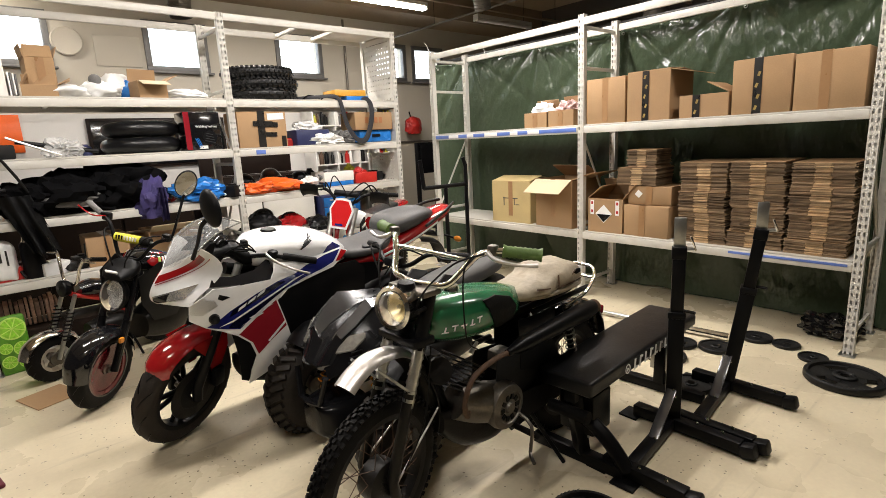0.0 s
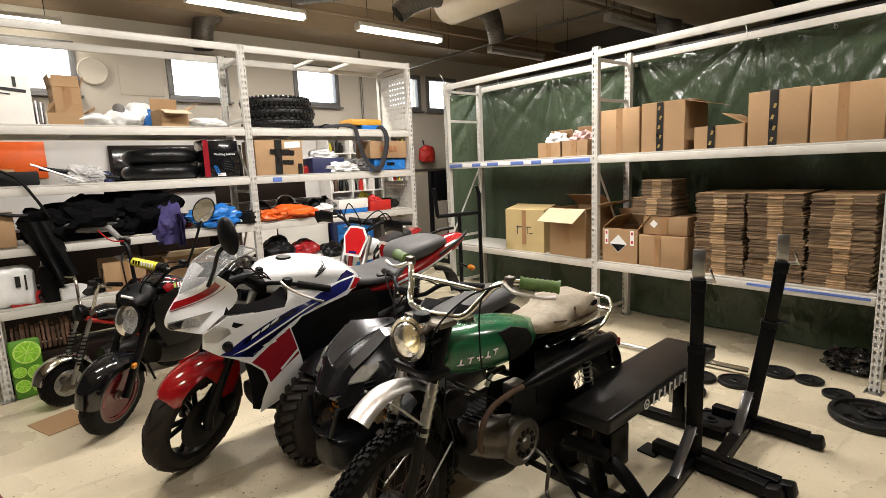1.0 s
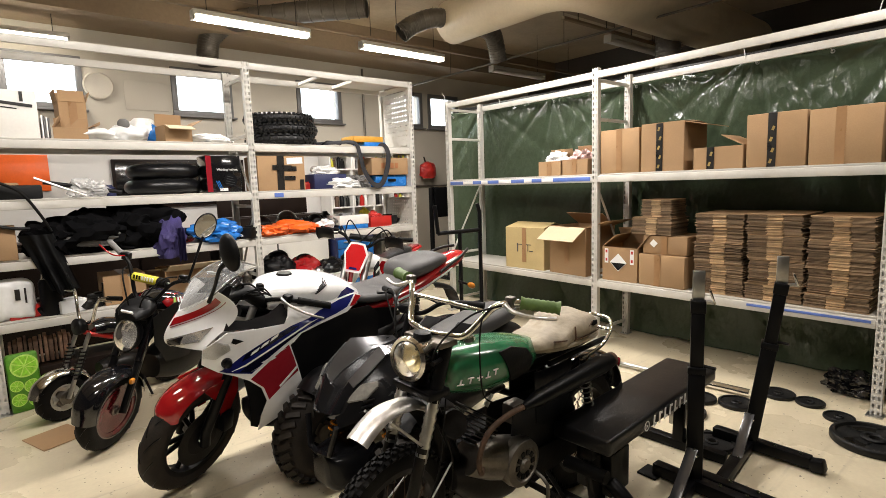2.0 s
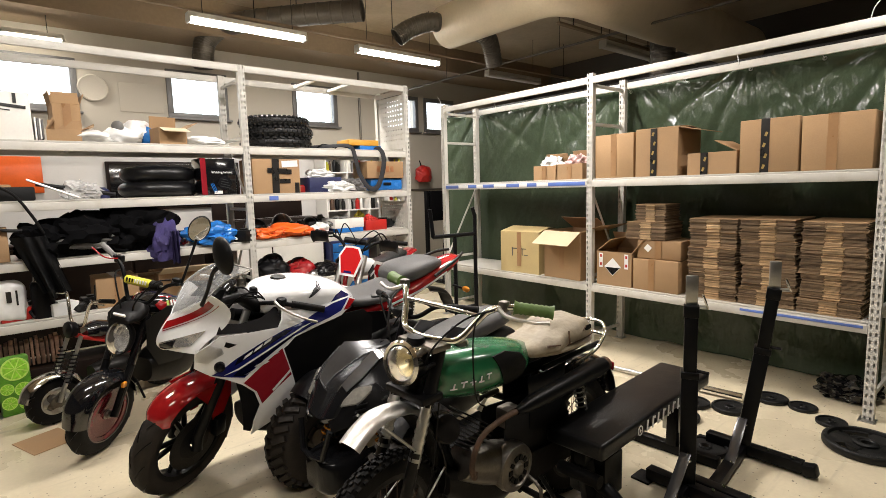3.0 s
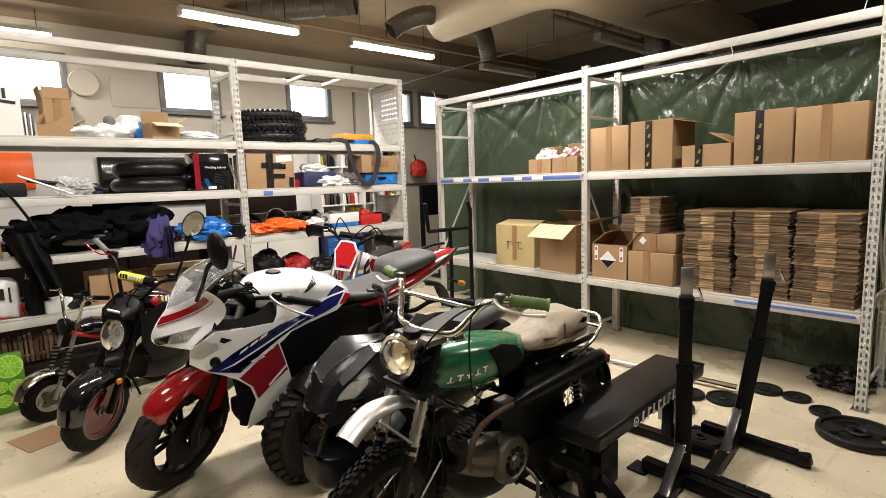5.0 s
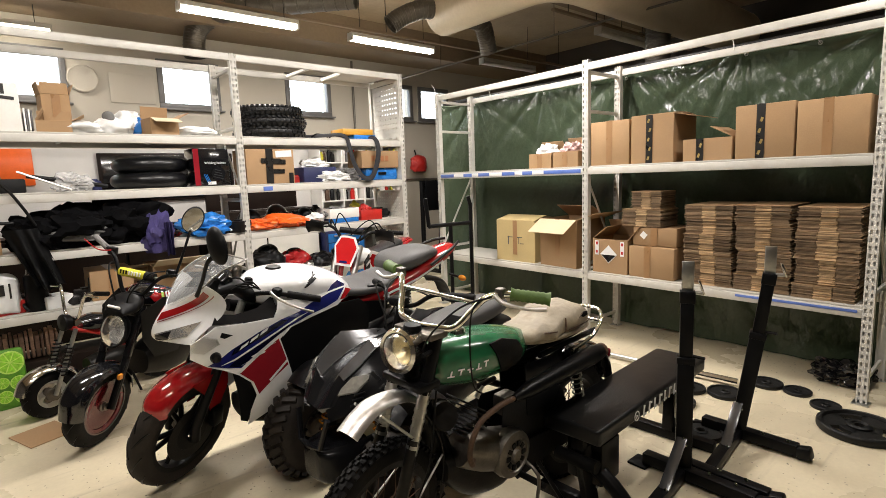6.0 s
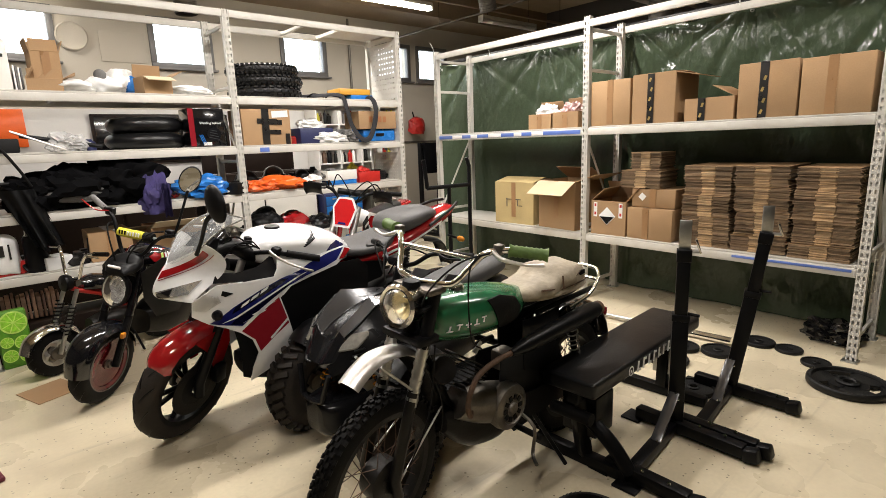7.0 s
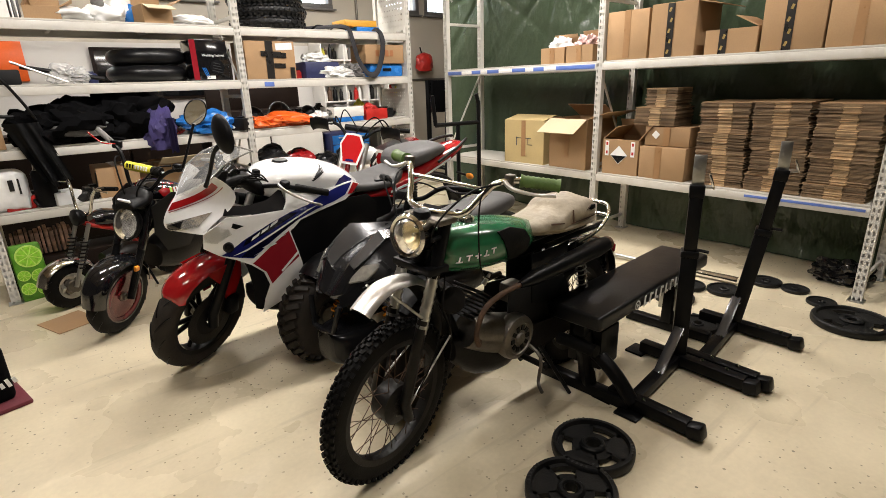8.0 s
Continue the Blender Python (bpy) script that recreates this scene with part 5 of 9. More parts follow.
    plates("side_fairing", [(0.02, 0.766), (0.015, 0.84), (-0.03, 0.875), (-0.09, 0.912), (-0.23, 0.90), (-0.385, 0.895), (-0.41, 0.93), (-0.424, 0.974), (-0.50, 0.958), (-0.68, 0.955), (-0.86, 0.967), (-0.90, 0.945), (-0.78, 0.878), (-0.60, 0.852), (-0.48, 0.828), (-0.413, 0.775), (-0.45, 0.66), (-0.489, 0.522), (-0.444, 0.41), (-0.34, 0.36), (-0.247, 0.322), (-0.255, 0.41), (-0.282, 0.494), (-0.25, 0.58), (-0.187, 0.64), (-0.11, 0.69), (-0.042, 0.723)], fy, "white_paint", t, "white fairing side with red and blue bands", 0.006, step=0.03)
    plates("inner_duct", [(-0.165, 0.66), (-0.26, 0.60), (-0.30, 0.50), (-0.27, 0.40), (-0.255, 0.325), (-0.215, 0.35), (-0.195, 0.52)], lambda x, z: fy(x, z) - 0.025, "black_plastic", t)

    def band(nm, outline, mt):
        plates(nm, outline, lambda x, z: fy(x, z) + 0.003, mt, t, "", 0.002, step=0.03)
    band("blue_band", [(-0.045, 0.727), (-0.10, 0.752), (-0.16, 0.785), (-0.30, 0.842), (-0.42, 0.88), (-0.523, 0.898), (-0.60, 0.925), (-0.74, 0.952), (-0.85, 0.962), (-0.78, 0.905), (-0.70, 0.885), (-0.57, 0.865), (-0.46, 0.83), (-0.40, 0.80), (-0.30, 0.742), (-0.20, 0.675), (-0.12, 0.700)], "blue_paint")
    band("red_band", [(-0.193, 0.648), (-0.30, 0.722), (-0.402, 0.782), (-0.43, 0.70), (-0.455, 0.62), (-0.37, 0.565), (-0.292, 0.50), (-0.262, 0.58)], "dark_red")
    band("red_band", [(-0.80, 0.905), (-0.86, 0.958), (-0.895, 0.945), (-0.83, 0.905)], "red_paint")

    def shade_band(outline):
        plates("navy_band", outline, lambda x, z: fy(x, z) + 0.0044, "navy_paint", t, "", 0.002, step=0.03)
    shade_band([(-0.15, 0.752), (-0.30, 0.806), (-0.42, 0.852), (-0.46, 0.872), (-0.42, 0.876), (-0.30, 0.838), (-0.17, 0.786)])
    shade_band([(-0.14, 0.700), (-0.17, 0.722), (-0.30, 0.774), (-0.42, 0.824), (-0.47, 0.848), (-0.455, 0.828), (-0.40, 0.80), (-0.30, 0.745), (-0.20, 0.682)])

    def flash(outline):
        plates("flash", outline, lambda x, z: fy(x, z) + 0.0055, "skin", t, "", 0.002)
    flash([(-0.19, 0.660), (-0.30, 0.733), (-0.412, 0.80), (-0.412, 0.789), (-0.30, 0.722), (-0.195, 0.650)])
    flash([(-0.20, 0.690), (-0.33, 0.728), (-0.30, 0.742), (-0.385, 0.765), (-0.25, 0.722), (-0.28, 0.712)])
    flash([(-0.10, 0.716), (-0.17, 0.734), (-0.30, 0.786), (-0.42, 0.836), (-0.52, 0.876), (-0.58, 0.886), (-0.52, 0.868), (-0.42, 0.827), (-0.30, 0.777), (-0.17, 0.725)])
    flash([(-0.345, 0.565), (-0.445, 0.652), (-0.450, 0.640), (-0.352, 0.556)])
    band("edge_line", [(-0.423, 0.79), (-0.47, 0.833), (-0.60, 0.862), (-0.60, 0.856), (-0.475, 0.826), (-0.428, 0.785)], "skin")
    # model mark as plain slanted bars
    for i in range(3):
        x, z = -0.195 - 0.052 * i, 0.773 + 0.0245 * i
        plates("mark", [(x, z), (x - 0.040, z + 0.019), (x - 0.049, z + 0.036), (x - 0.009, z + 0.017)], lambda x, z: fy(x, z) + 0.0058, "skin", t, "", 0.002)
    # black panel added over engine and spar for the dark shape here
    plates("frame_cover", [(-0.47, 0.835), (-0.60, 0.862), (-0.80, 0.872), (-0.98, 0.86), (-1.05, 0.80), (-1.05, 0.66), (-0.95, 0.52), (-0.75, 0.42), (-0.52, 0.44), (-0.485, 0.52), (-0.445, 0.66), (-0.41, 0.775)], lambda x, z: fy(x, z) - 0.012 - 0.35 * max(0, z - 0.78) ** 1.2 - 0.1 * max(0, -0.8 - x), "black_plastic", t, "black panel added for the dark shape behind the fairing")
    plates("inner_panel", [(-0.082, 0.918), (-0.115, 0.955), (-0.20, 0.94), (-0.32, 0.948), (-0.424, 0.985), (-0.415, 0.93), (-0.39, 0.898), (-0.23, 0.903)], lambda x, z: fy(x, z) - 0.004 - 0.5 * max(0, z - 0.90), "graphite", t, "dark grey inner fairing panel")
    plates("inlet", [(-0.165, 0.858), (-0.115, 0.882), (-0.105, 0.862), (-0.125, 0.850)], lambda x, z: fy(x, z) + 0.003, "black_plastic", t)
    plates("film_patch", [(0.015, 0.86), (-0.03, 0.88), (-0.09, 0.86), (-0.10, 0.83), (-0.03, 0.795), (0.015, 0.80)], lambda x, z: fy(x, z) + 0.006 + 0.004 * math.sin(x * 90 + z * 60), "clear", t, "crinkled clear film over a cracked cowl edge", 0.002, (1,), 0.012)
    set_parts += [o for o in t.children if o not in before]
    for s in (-1, 1):
        bm = bmesh.new()
        lathe(bm, [(0.0, 0.035), (0.02, 0.03), (0.027, 0.015), (0.027, 0.0), (0.0, 0.0)], Matrix.Translation((-0.025, 0.24 * s, 0.765)) @ turn(-90 * s), 20, caps=False)
        part("indicator", bm, M["graphite"], t)
    # mirrors
    dx = 0.075
    for s in (1,):
        bar("mirror_stem", [(0.02, 0.17 * s, 1.06), (-0.02 + dx * 0.4, 0.22 * s, 1.14), (-0.06 + dx, 0.31 * s, 1.25), (-0.085 + dx, 0.345 * s, 1.29)], [0.011, 0.009, 0.010, 0.013], "black_plastic", t)
        bm = bmesh.new()
        mm = Matrix.Translation((-0.09 + dx, 0.36 * s, 1.335 + 0.0)) @ turn(0, 0, 12 * s) @ turn(25 * s, 0, 0)
        bmesh.ops.create_uvsphere(bm, u_segments=24, v_segments=14, radius=1.0, matrix=mm @ Matrix.Diagonal((0.033, 0.062, 0.088, 1)))
        bmesh.ops.bisect_plane(bm, geom=bm.verts[:] + bm.edges[:] + bm.faces[:], plane_co=mm @ V(-0.008, 0, 0), plane_no=(mm.to_3x3() @ V(-1, 0, 0)), clear_outer=True)
        bmesh.ops.holes_fill(bm, edges=bm.edges[:], sides=0)
        mr = part("mirror", bm, M["black_plastic"], t, "black teardrop rear-view mirror")
        bm = bmesh.new()
        bmesh.ops.create_circle(bm, cap_ends=True, segments=28, radius=1.0, matrix=mm @ Matrix.Translation((-0.0095, 0, 0)) @ turn(0, 90) @ Matrix.Diagonal((0.078, 0.053, 1, 1)))
        part("mirror_glass", bm, M["mirror"], mr)
    for s in (-1, 1):
        # bars, levers and grips
        bar("clip_on_bar", [(-0.27, 0.09 * s, 1.0), (-0.33, 0.20 * s, 1.035), (-0.44, 0.30 * s, 1.02)], 0.012, "black_metal", t, m=S, k=3)
        bar("grip", [(-0.40, 0.265 * s, 1.03), (-0.53, 0.39 * s, 1.005)], 0.019, "rubber", t, m=S, k=0, seg=14)
        block("switch_gear", (-0.36, 0.225 * s, 1.04), (0.05, 0.045, 0.05), "black_plastic", t, 0.012).matrix_basis = S
        bar("lever", [(-0.32, 0.21 * s, 1.045), (-0.31, 0.27 * s, 1.03), (-0.38, 0.36 * s, 0.99), (-0.46, 0.40 * s, 0.955)], [0.009, 0.008, 0.006, 0.008], "dull_alu", t, m=S)
    # cockpit
    plates("screen_bracket", [(-0.02, 1.03), (-0.10, 1.10), (-0.13, 1.10), (-0.10, 1.02)], lambda x, z: 0.10, "black_plastic", t)
    bm = bmesh.new()
    loft(bm, [(-0.10, 1.03, 0.11, 0.03), (-0.20, 1.045, 0.13, 0.04), (-0.30, 1.0, 0.12, 0.05), (-0.38, 0.97, 0.10, 0.05)], 20)
    part("instrument_panel", bm, M["black_plastic"], t)
    block("top_yoke", (-0.26, 0, 1.02), (0.07, 0.20, 0.025), "black_metal", t, 0.008)
    block("reservoir", (-0.30, 0.12, 1.075), (0.045, 0.045, 0.04), "black_plastic", t, 0.01)
    for y in (-0.05, 0.05):
        round_part("gauge", [(0.0, 0.03), (0.04, 0.03), (0.045, 0.02), (0.045, -0.02), (0.0, -0.02)], Matrix.Translation((-0.17, y, 1.075)) @ turn(0, -50), "gloss_black", t)
    for i in range(4):
        bar("cable", [(-0.34, 0.19 - 0.02 * i, 1.04), (-0.28 + 0.02 * i, 0.17, 1.085 - 0.01 * i), (-0.18, 0.13 - 0.03 * i, 1.05), (-0.14, 0.08, 0.98)], 0.0045, "rubber", t)
    bar("cable", [(-0.30, 0.15, 1.04), (-0.22, 0.12, 1.10), (-0.16, 0.02, 1.06)], 0.005, "rubber", t)
    bar("cable", [(-0.30, -0.15, 1.04), (-0.24, -0.05, 1.09), (-0.2, 0.05, 1.02)], 0.005, "rubber", t)
    TS = [(-0.34, 0.985, 0.09, 0.05), (-0.42, 0.995, 0.16, 0.085), (-0.56, 0.985, 0.195, 0.105), (-0.72, 0.965, 0.195, 0.11), (-0.88, 0.93, 0.16, 0.10), (-1.0, 0.89, 0.09, 0.06)]
    body("fuel_tank", TS, "white_paint", t, "white rounded fuel tank", 36)
    foil("stripe", [(-0.72, 0.93), (-0.80, 0.99), (-0.86, 1.0), (-0.93, 0.96), (-0.86, 0.92)], TS, "blue_paint", t, 0.003, 0.002)
    foil("stripe", [(-0.90, 0.90), (-0.955, 0.94), (-0.98, 0.90), (-0.95, 0.87)], TS, "red_paint", t, 0.003, 0.002)
    for i in range(4):
        foil("wing_mark", [(-0.60 - 0.012 * i, 1.012 + 0.009 * i), (-0.70 - 0.004 * i, 1.045 + 0.008 * i), (-0.70 - 0.004 * i, 1.041 + 0.008 * i), (-0.61 - 0.012 * i, 1.007 + 0.009 * i)], TS, "black_metal", t, 0.003, 0.001)
    round_part("filler_cap", [(0.0, 0.012), (0.04, 0.010), (0.046, 0.0), (0.0, 0.0)], Matrix.Translation((-0.52, 0, 1.088)), "black_metal", t)
    body("seat", [(-0.95, 0.895, 0.10, 0.03), (-1.05, 0.885, 0.15, 0.04), (-1.20, 0.885, 0.16, 0.042), (-1.34, 0.91, 0.14, 0.05), (-1.40, 0.94, 0.10, 0.05)], "seat_grey", t, "dark grey rider's seat", wrinkle=0.002)
    body("pillion_seat", [(-1.37, 0.985, 0.10, 0.03), (-1.42, 1.005, 0.14, 0.066), (-1.54, 1.03, 0.15, 0.066), (-1.68, 1.05, 0.125, 0.052), (-1.77, 1.055, 0.09, 0.030)], "seat_grey", t, "dark grey raised pillion seat", wrinkle=0.002)
    body("tail_cowl", [(-1.05, 0.81, 0.12, 0.045), (-1.3, 0.85, 0.155, 0.06), (-1.55, 0.925, 0.15, 0.062), (-1.8, 1.0, 0.115, 0.05), (-1.98, 1.045, 0.07, 0.035), (-2.05, 1.055, 0.03, 0.015)], "red_paint", t, "glossy red tail cowl")
    foilS = [(-1.05, 0.81, 0.12, 0.045), (-1.3, 0.85, 0.155, 0.06), (-1.55, 0.925, 0.15, 0.062), (-1.8, 1.0, 0.115, 0.05), (-1.98, 1.045, 0.07, 0.035)]
    foil("stripe", [(-1.25, 0.845), (-1.55, 0.925), (-1.8, 1.0), (-1.8, 0.985), (-1.55, 0.91), (-1.25, 0.83)], foilS, "skin", t, 0.003, 0.002)
    for s in (-1, 1):
        bar("grab_rail", [(-1.66, 0.150 * s, 0.99), (-1.78, 0.145 * s, 1.045), (-1.92, 0.115 * s, 1.085), (-2.03, 0.07 * s, 1.10)], 0.011, "dark_metal", t)
        bar("tail_indicator", [(-1.95, 0.06 * s, 0.86), (-1.95, 0.17 * s, 0.86)], 0.010, "black_plastic", t, k=0)
        bm = bmesh.new()
        bmesh.ops.create_uvsphere(bm, u_segments=14, v_segments=10, radius=1.0, matrix=Matrix.Translation((-1.95, 0.19 * s, 0.86)) @ Matrix.Diagonal((0.025, 0.035, 0.022, 1)))
        part("tail_indicator_lens", bm, M["amber"], t)
        bar("frame_spar", [(-0.28, 0.13 * s, 0.88), (-0.7, 0.16 * s, 0.76), (-1.0, 0.14 * s, 0.62), (-1.02, 0.12 * s, 0.42)], 0.035, "black_metal", t)
        bar("swingarm", [(-1.0, 0.11 * s, 0.42), (-1.48, 0.11 * s, 0.31)], 0.03, "black_metal", t, k=0)
        bar("foot_peg", [(-1.02, 0.14 * s, 0.40), (-1.02, 0.25 * s, 0.40)], 0.013, "rubber", t, k=0)
        plates("subframe_cover", [(-0.95, 0.84), (-1.30, 0.80), (-1.25, 0.70), (-1.0, 0.66)], lambda x, z: 0.15, "black_plastic", t, sides=(s,))
    part("licence_holder", mudguard([(-1.7, 0.88), (-1.9, 0.82), (-2.0, 0.70), (-2.06, 0.60)], 0.14, 0.03), M["black_plastic"], t)
    part("hugger", mudguard([(-1.2, 0.55), (-1.35, 0.64), (-1.52, 0.66), (-1.66, 0.60)], 0.16, 0.05), M["black_plastic"], t)
    body("engine", [(-0.38, 0.55, 0.12, 0.12), (-0.5, 0.55, 0.17, 0.20), (-0.75, 0.53, 0.185, 0.22), (-0.95, 0.52, 0.16, 0.17), (-1.02, 0.52, 0.10, 0.10)], "dark_metal", t, "black engine block", 28)
    body("radiator", [(-0.30, 0.60, 0.16, 0.15, 5), (-0.36, 0.60, 0.17, 0.16, 5)], "black_metal", t, n=28, k=0)
    body("belly_pan", [(-0.26, 0.33, 0.10, 0.06), (-0.45, 0.30, 0.17, 0.08), (-0.7, 0.30, 0.15, 0.07), (-0.85, 0.33, 0.08, 0.04)], "black_plastic", t)
    bar("exhaust", [(-0.8, -0.12, 0.28), (-1.1, -0.17, 0.30), (-1.6, -0.19, 0.45)], [0.03, 0.05, 0.055], "steel", t, k=3, seg=16)
    bar("side_stand", [(-0.82, 0.13, 0.30), (-0.90, 0.26, 0.03)], 0.012, "black_metal", t, k=0)
    # short, high-tailed proportions
    xs, xt = [-2.05, -1.86, -1.34, -0.95, -0.34, -0.2, 0.175, 0.25], [-1.94, -1.79, -1.25, -0.91, -0.34, -0.245, 0.108, 0.19]
    for o in t.children:
        if o in set_parts or o.name.split(".")[0] in ("wheel", "fork_leg", "fork_tube", "brake_caliper", "front_mudguard", "mudguard_skirt"):
            continue
        for v in o.data.vertices:
            x = v.co.x
            if v.co.z > 0.7:
                v.co.z += float(np.interp(-x, [0.9, 1.15, 1.5], [0, 0.005, -0.012]))
            v.co.x = float(np.interp(x, xs, xt))
        for c in o.children:
            for v in c.data.vertices:
                v.co.x = float(np.interp(v.co.x, xs, xt))
    return t


# ---------------------------------------------------------------- quad bike
def quad_bike(m):
    t = thing("quad_bike", m, "dark grey and black quad bike with knobbly balloon tyres", "quad bike")
    for x, s in ((0, 1), (0, -1), (-1.05, 1), (-1.05, -1)):
        S = Matrix.Translation((0, 0.375 * s, 0)) @ turn(0, 0, 6 if x == 0 else 0)
        wheel(t, x, 0.25, 0.20, 0.12, "disc", S, "rubber_dusty", "black_metal", "chunk", 4, label="balloon tyre on a black steel rim")
        if x == 0:
            bar("suspension_arm", [(0.0, 0.28 * s, 0.22), (-0.06, 0.10 * s, 0.28)], 0.015, "black_metal", t, k=0)
            bar("shock_absorber", [(0.02, 0.24 * s, 0.27), (-0.05, 0.13 * s, 0.52)], 0.014, "dark_metal", t, k=0)
            coil(t, (0.016, 0.235 * s, 0.29), (-0.045, 0.14 * s, 0.49), 0.026, 0.005, 7, "amber")
    # angular hood: stations from the nose back, half profiles from the centre valley to the side edge
    ST = (0.20, 0.12, 0.05, -0.05, -0.13, -0.30)
    PY = ((0, 0.03, 0.06, 0.08, 0.10, 0.10), (0, 0.05, 0.085, 0.125, 0.17, 0.19), (0, 0.06, 0.105, 0.15, 0.22, 0.25), (0, 0.06, 0.11, 0.155, 0.26, 0.29), (0, 0.06, 0.10, 0.16, 0.27, 0.29), (0, 0.05, 0.08, 0.13, 0.20, 0.20))
    PZ = ((0.525, 0.53, 0.54, 0.535, 0.52, 0.48), (0.622, 0.635, 0.675, 0.65, 0.60, 0.53), (0.655, 0.668, 0.735, 0.70, 0.635, 0.57), (0.69, 0.705, 0.80, 0.762, 0.66, 0.61), (0.71, 0.725, 0.785, 0.765, 0.67, 0.62), (0.74, 0.745, 0.76, 0.745, 0.69, 0.62))

    def strip(bm, k0, k1, s, off=0.0, stations=range(6)):
        rows = [[bm.verts.new((ST[i], PY[i][k] * s, PZ[i][k] + off)) for k in range(k0, k1 + 1)] for i in stations]
        for p, q in zip(rows, rows[1:]):
            for j in range(k1 - k0):
                bm.faces.new((p[j], q[j], q[j + 1], p[j + 1]))
        return rows

    bm = bmesh.new()
    for s in (1, -1):
        strip(bm, 0, 5, s)
    bmesh.ops.remove_doubles(bm, verts=bm.verts[:], dist=0.0005)
    bmesh.ops.recalc_face_normals(bm, faces=bm.faces[:])
    bmesh.ops.bevel(bm, geom=[e for e in bm.edges if len(e.link_faces) == 2], offset=0.006, segments=2, affect="EDGES")
    bmesh.ops.solidify(bm, geom=bm.faces[:], thickness=0.006)
    part("hood", bm, M["graphite"], t, "dark grey angular hood with two raised blades", smooth=25)
    for s in (-1, 1):
        bm = bmesh.new()
        strip(bm, 1, 3, s, 0.004, range(1, 6))
        bmesh.ops.recalc_face_normals(bm, faces=bm.faces[:])
        bmesh.ops.solidify(bm, geom=bm.faces[:], thickness=0.004)
        part("hood_blade", bm, M["silver_paint"], t, "lighter grey hood blade", smooth=20)
        bm = bmesh.new()
        tube(bm, [(ST[i], PY[i][3] * s, PZ[i][3] + 0.004) for i in range(1, 6)], 0.006, 6)
        part("blade_edge", bm, M["black_plastic"], t)
        for k in range(3):      # vents in the hood's flank
            block("vent", (0.115 - 0.012 * k, 0.195 * s, 0.562 + 0.022 * k), (0.05, 0.02, 0.007), "black_metal", t, 0.002, turn(0, 12, -35 * s))

        def slab(name, pts, th, mt, label=""):
            bm = bmesh.new()
            f = bm.faces.new([bm.verts.new((x, y * s, z)) for x, y, z in pts])
            bm.normal_update()
            if f.normal.z < 0:
                f.normal_flip()
            n = f.normal.copy()
            r = bmesh.ops.extrude_face_region(bm, geom=[f])
            for v in r["geom"]:
                if isinstance(v, bmesh.types.BMVert):
                    v.co += n * th
            bmesh.ops.recalc_face_normals(bm, faces=bm.faces[:])
            bmesh.ops.bevel(bm, geom=bm.edges[:], offset=min(th * 0.4, 0.004), segments=2, affect="EDGES")
            return part(name, bm, M[mt], t, label, smooth=35)
        slab("headlight_bezel", [(0.185, 0.09, 0.535), (0.15, 0.105, 0.60), (0.078, 0.125, 0.668), (0.0, 0.195, 0.682), (-0.01, 0.235, 0.652), (0.085, 0.185, 0.58)], 0.012, "black_plastic")
        slab("headlight", [(0.152, 0.118, 0.59), (0.130, 0.118, 0.617), (0.078, 0.135, 0.660), (0.025, 0.190, 0.672), (0.04, 0.205, 0.652), (0.09, 0.178, 0.600)], 0.02, "cover", "clear almond headlight")
        slab("hood_lip", [(0.20, 0.02, 0.522), (0.205, 0.055, 0.535), (0.10, 0.185, 0.566), (-0.01, 0.25, 0.636), (-0.01, 0.255, 0.622), (0.10, 0.195, 0.550), (0.205, 0.065, 0.518)], 0.010, "silver_paint", "thin silver edge under the headlight")
        # front wing over the tyre
        F = Matrix.Translation((0, 0.33 * s, 0))
        part("front_wing", mudguard([(0.10, 0.52), (0.04, 0.57), (-0.06, 0.60), (-0.22, 0.56), (-0.32, 0.44)], 0.20, 0.03), M["black_plastic"], t, m=F)
        
        part("rear_wing", mudguard([(-0.74, 0.50), (-0.88, 0.64), (-1.05, 0.67), (-1.25, 0.63), (-1.33, 0.56)], 0.28, 0.04), M["graphite"], t, m=F)
        bar("bumper", [(0.215, 0.115 * s, 0.50), (0.236, 0.075 * s, 0.365), (0.24, 0.0, 0.355)], 0.014, "graphite", t, "grey angled bumper bar", k=0, seg=8)
        bar("handlebar", [(-0.36, 0, 0.88), (-0.37, 0.10 * s, 0.90), (-0.42, 0.20 * s, 0.955), (-0.50, 0.36 * s, 0.945)], 0.012, "black_metal", t)
        bar("grip", [(-0.455, 0.27 * s, 0.952), (-0.51, 0.38 * s, 0.945)], 0.018, "rubber", t, k=0, seg=14)
        bar("lever", [(-0.42, 0.22 * s, 0.96), (-0.40, 0.30 * s, 0.945), (-0.44, 0.36 * s, 0.94)], 0.006, "black_metal", t)
        bar("cable", [(-0.40, 0.17 * s, 0.95), (-0.30, 0.12 * s, 0.99), (-0.26, 0.02 * s, 0.86)], 0.004, "rubber", t)
        plates("foot_board", [(-0.28, 0.30), (-0.76, 0.30), (-0.76, 0.27), (-0.28, 0.27)], lambda x, z: 0.36, "black_plastic", t, th=0.16, sides=(s,), step=0.3)
    body("bumper_shield", [(0.235, 0.27, 0.06, 0.07, 4), (0.20, 0.26, 0.11, 0.085, 4), (0.10, 0.27, 0.14, 0.08, 4), (0.0, 0.30, 0.12, 0.05, 4)], "graphite", t, "grey plastic front bumper")
    body("body", [(-0.30, 0.60, 0.14, 0.12), (-0.55, 0.55, 0.16, 0.14), (-0.9, 0.56, 0.15, 0.12), (-1.2, 0.60, 0.13, 0.06)], "black_plastic", t)
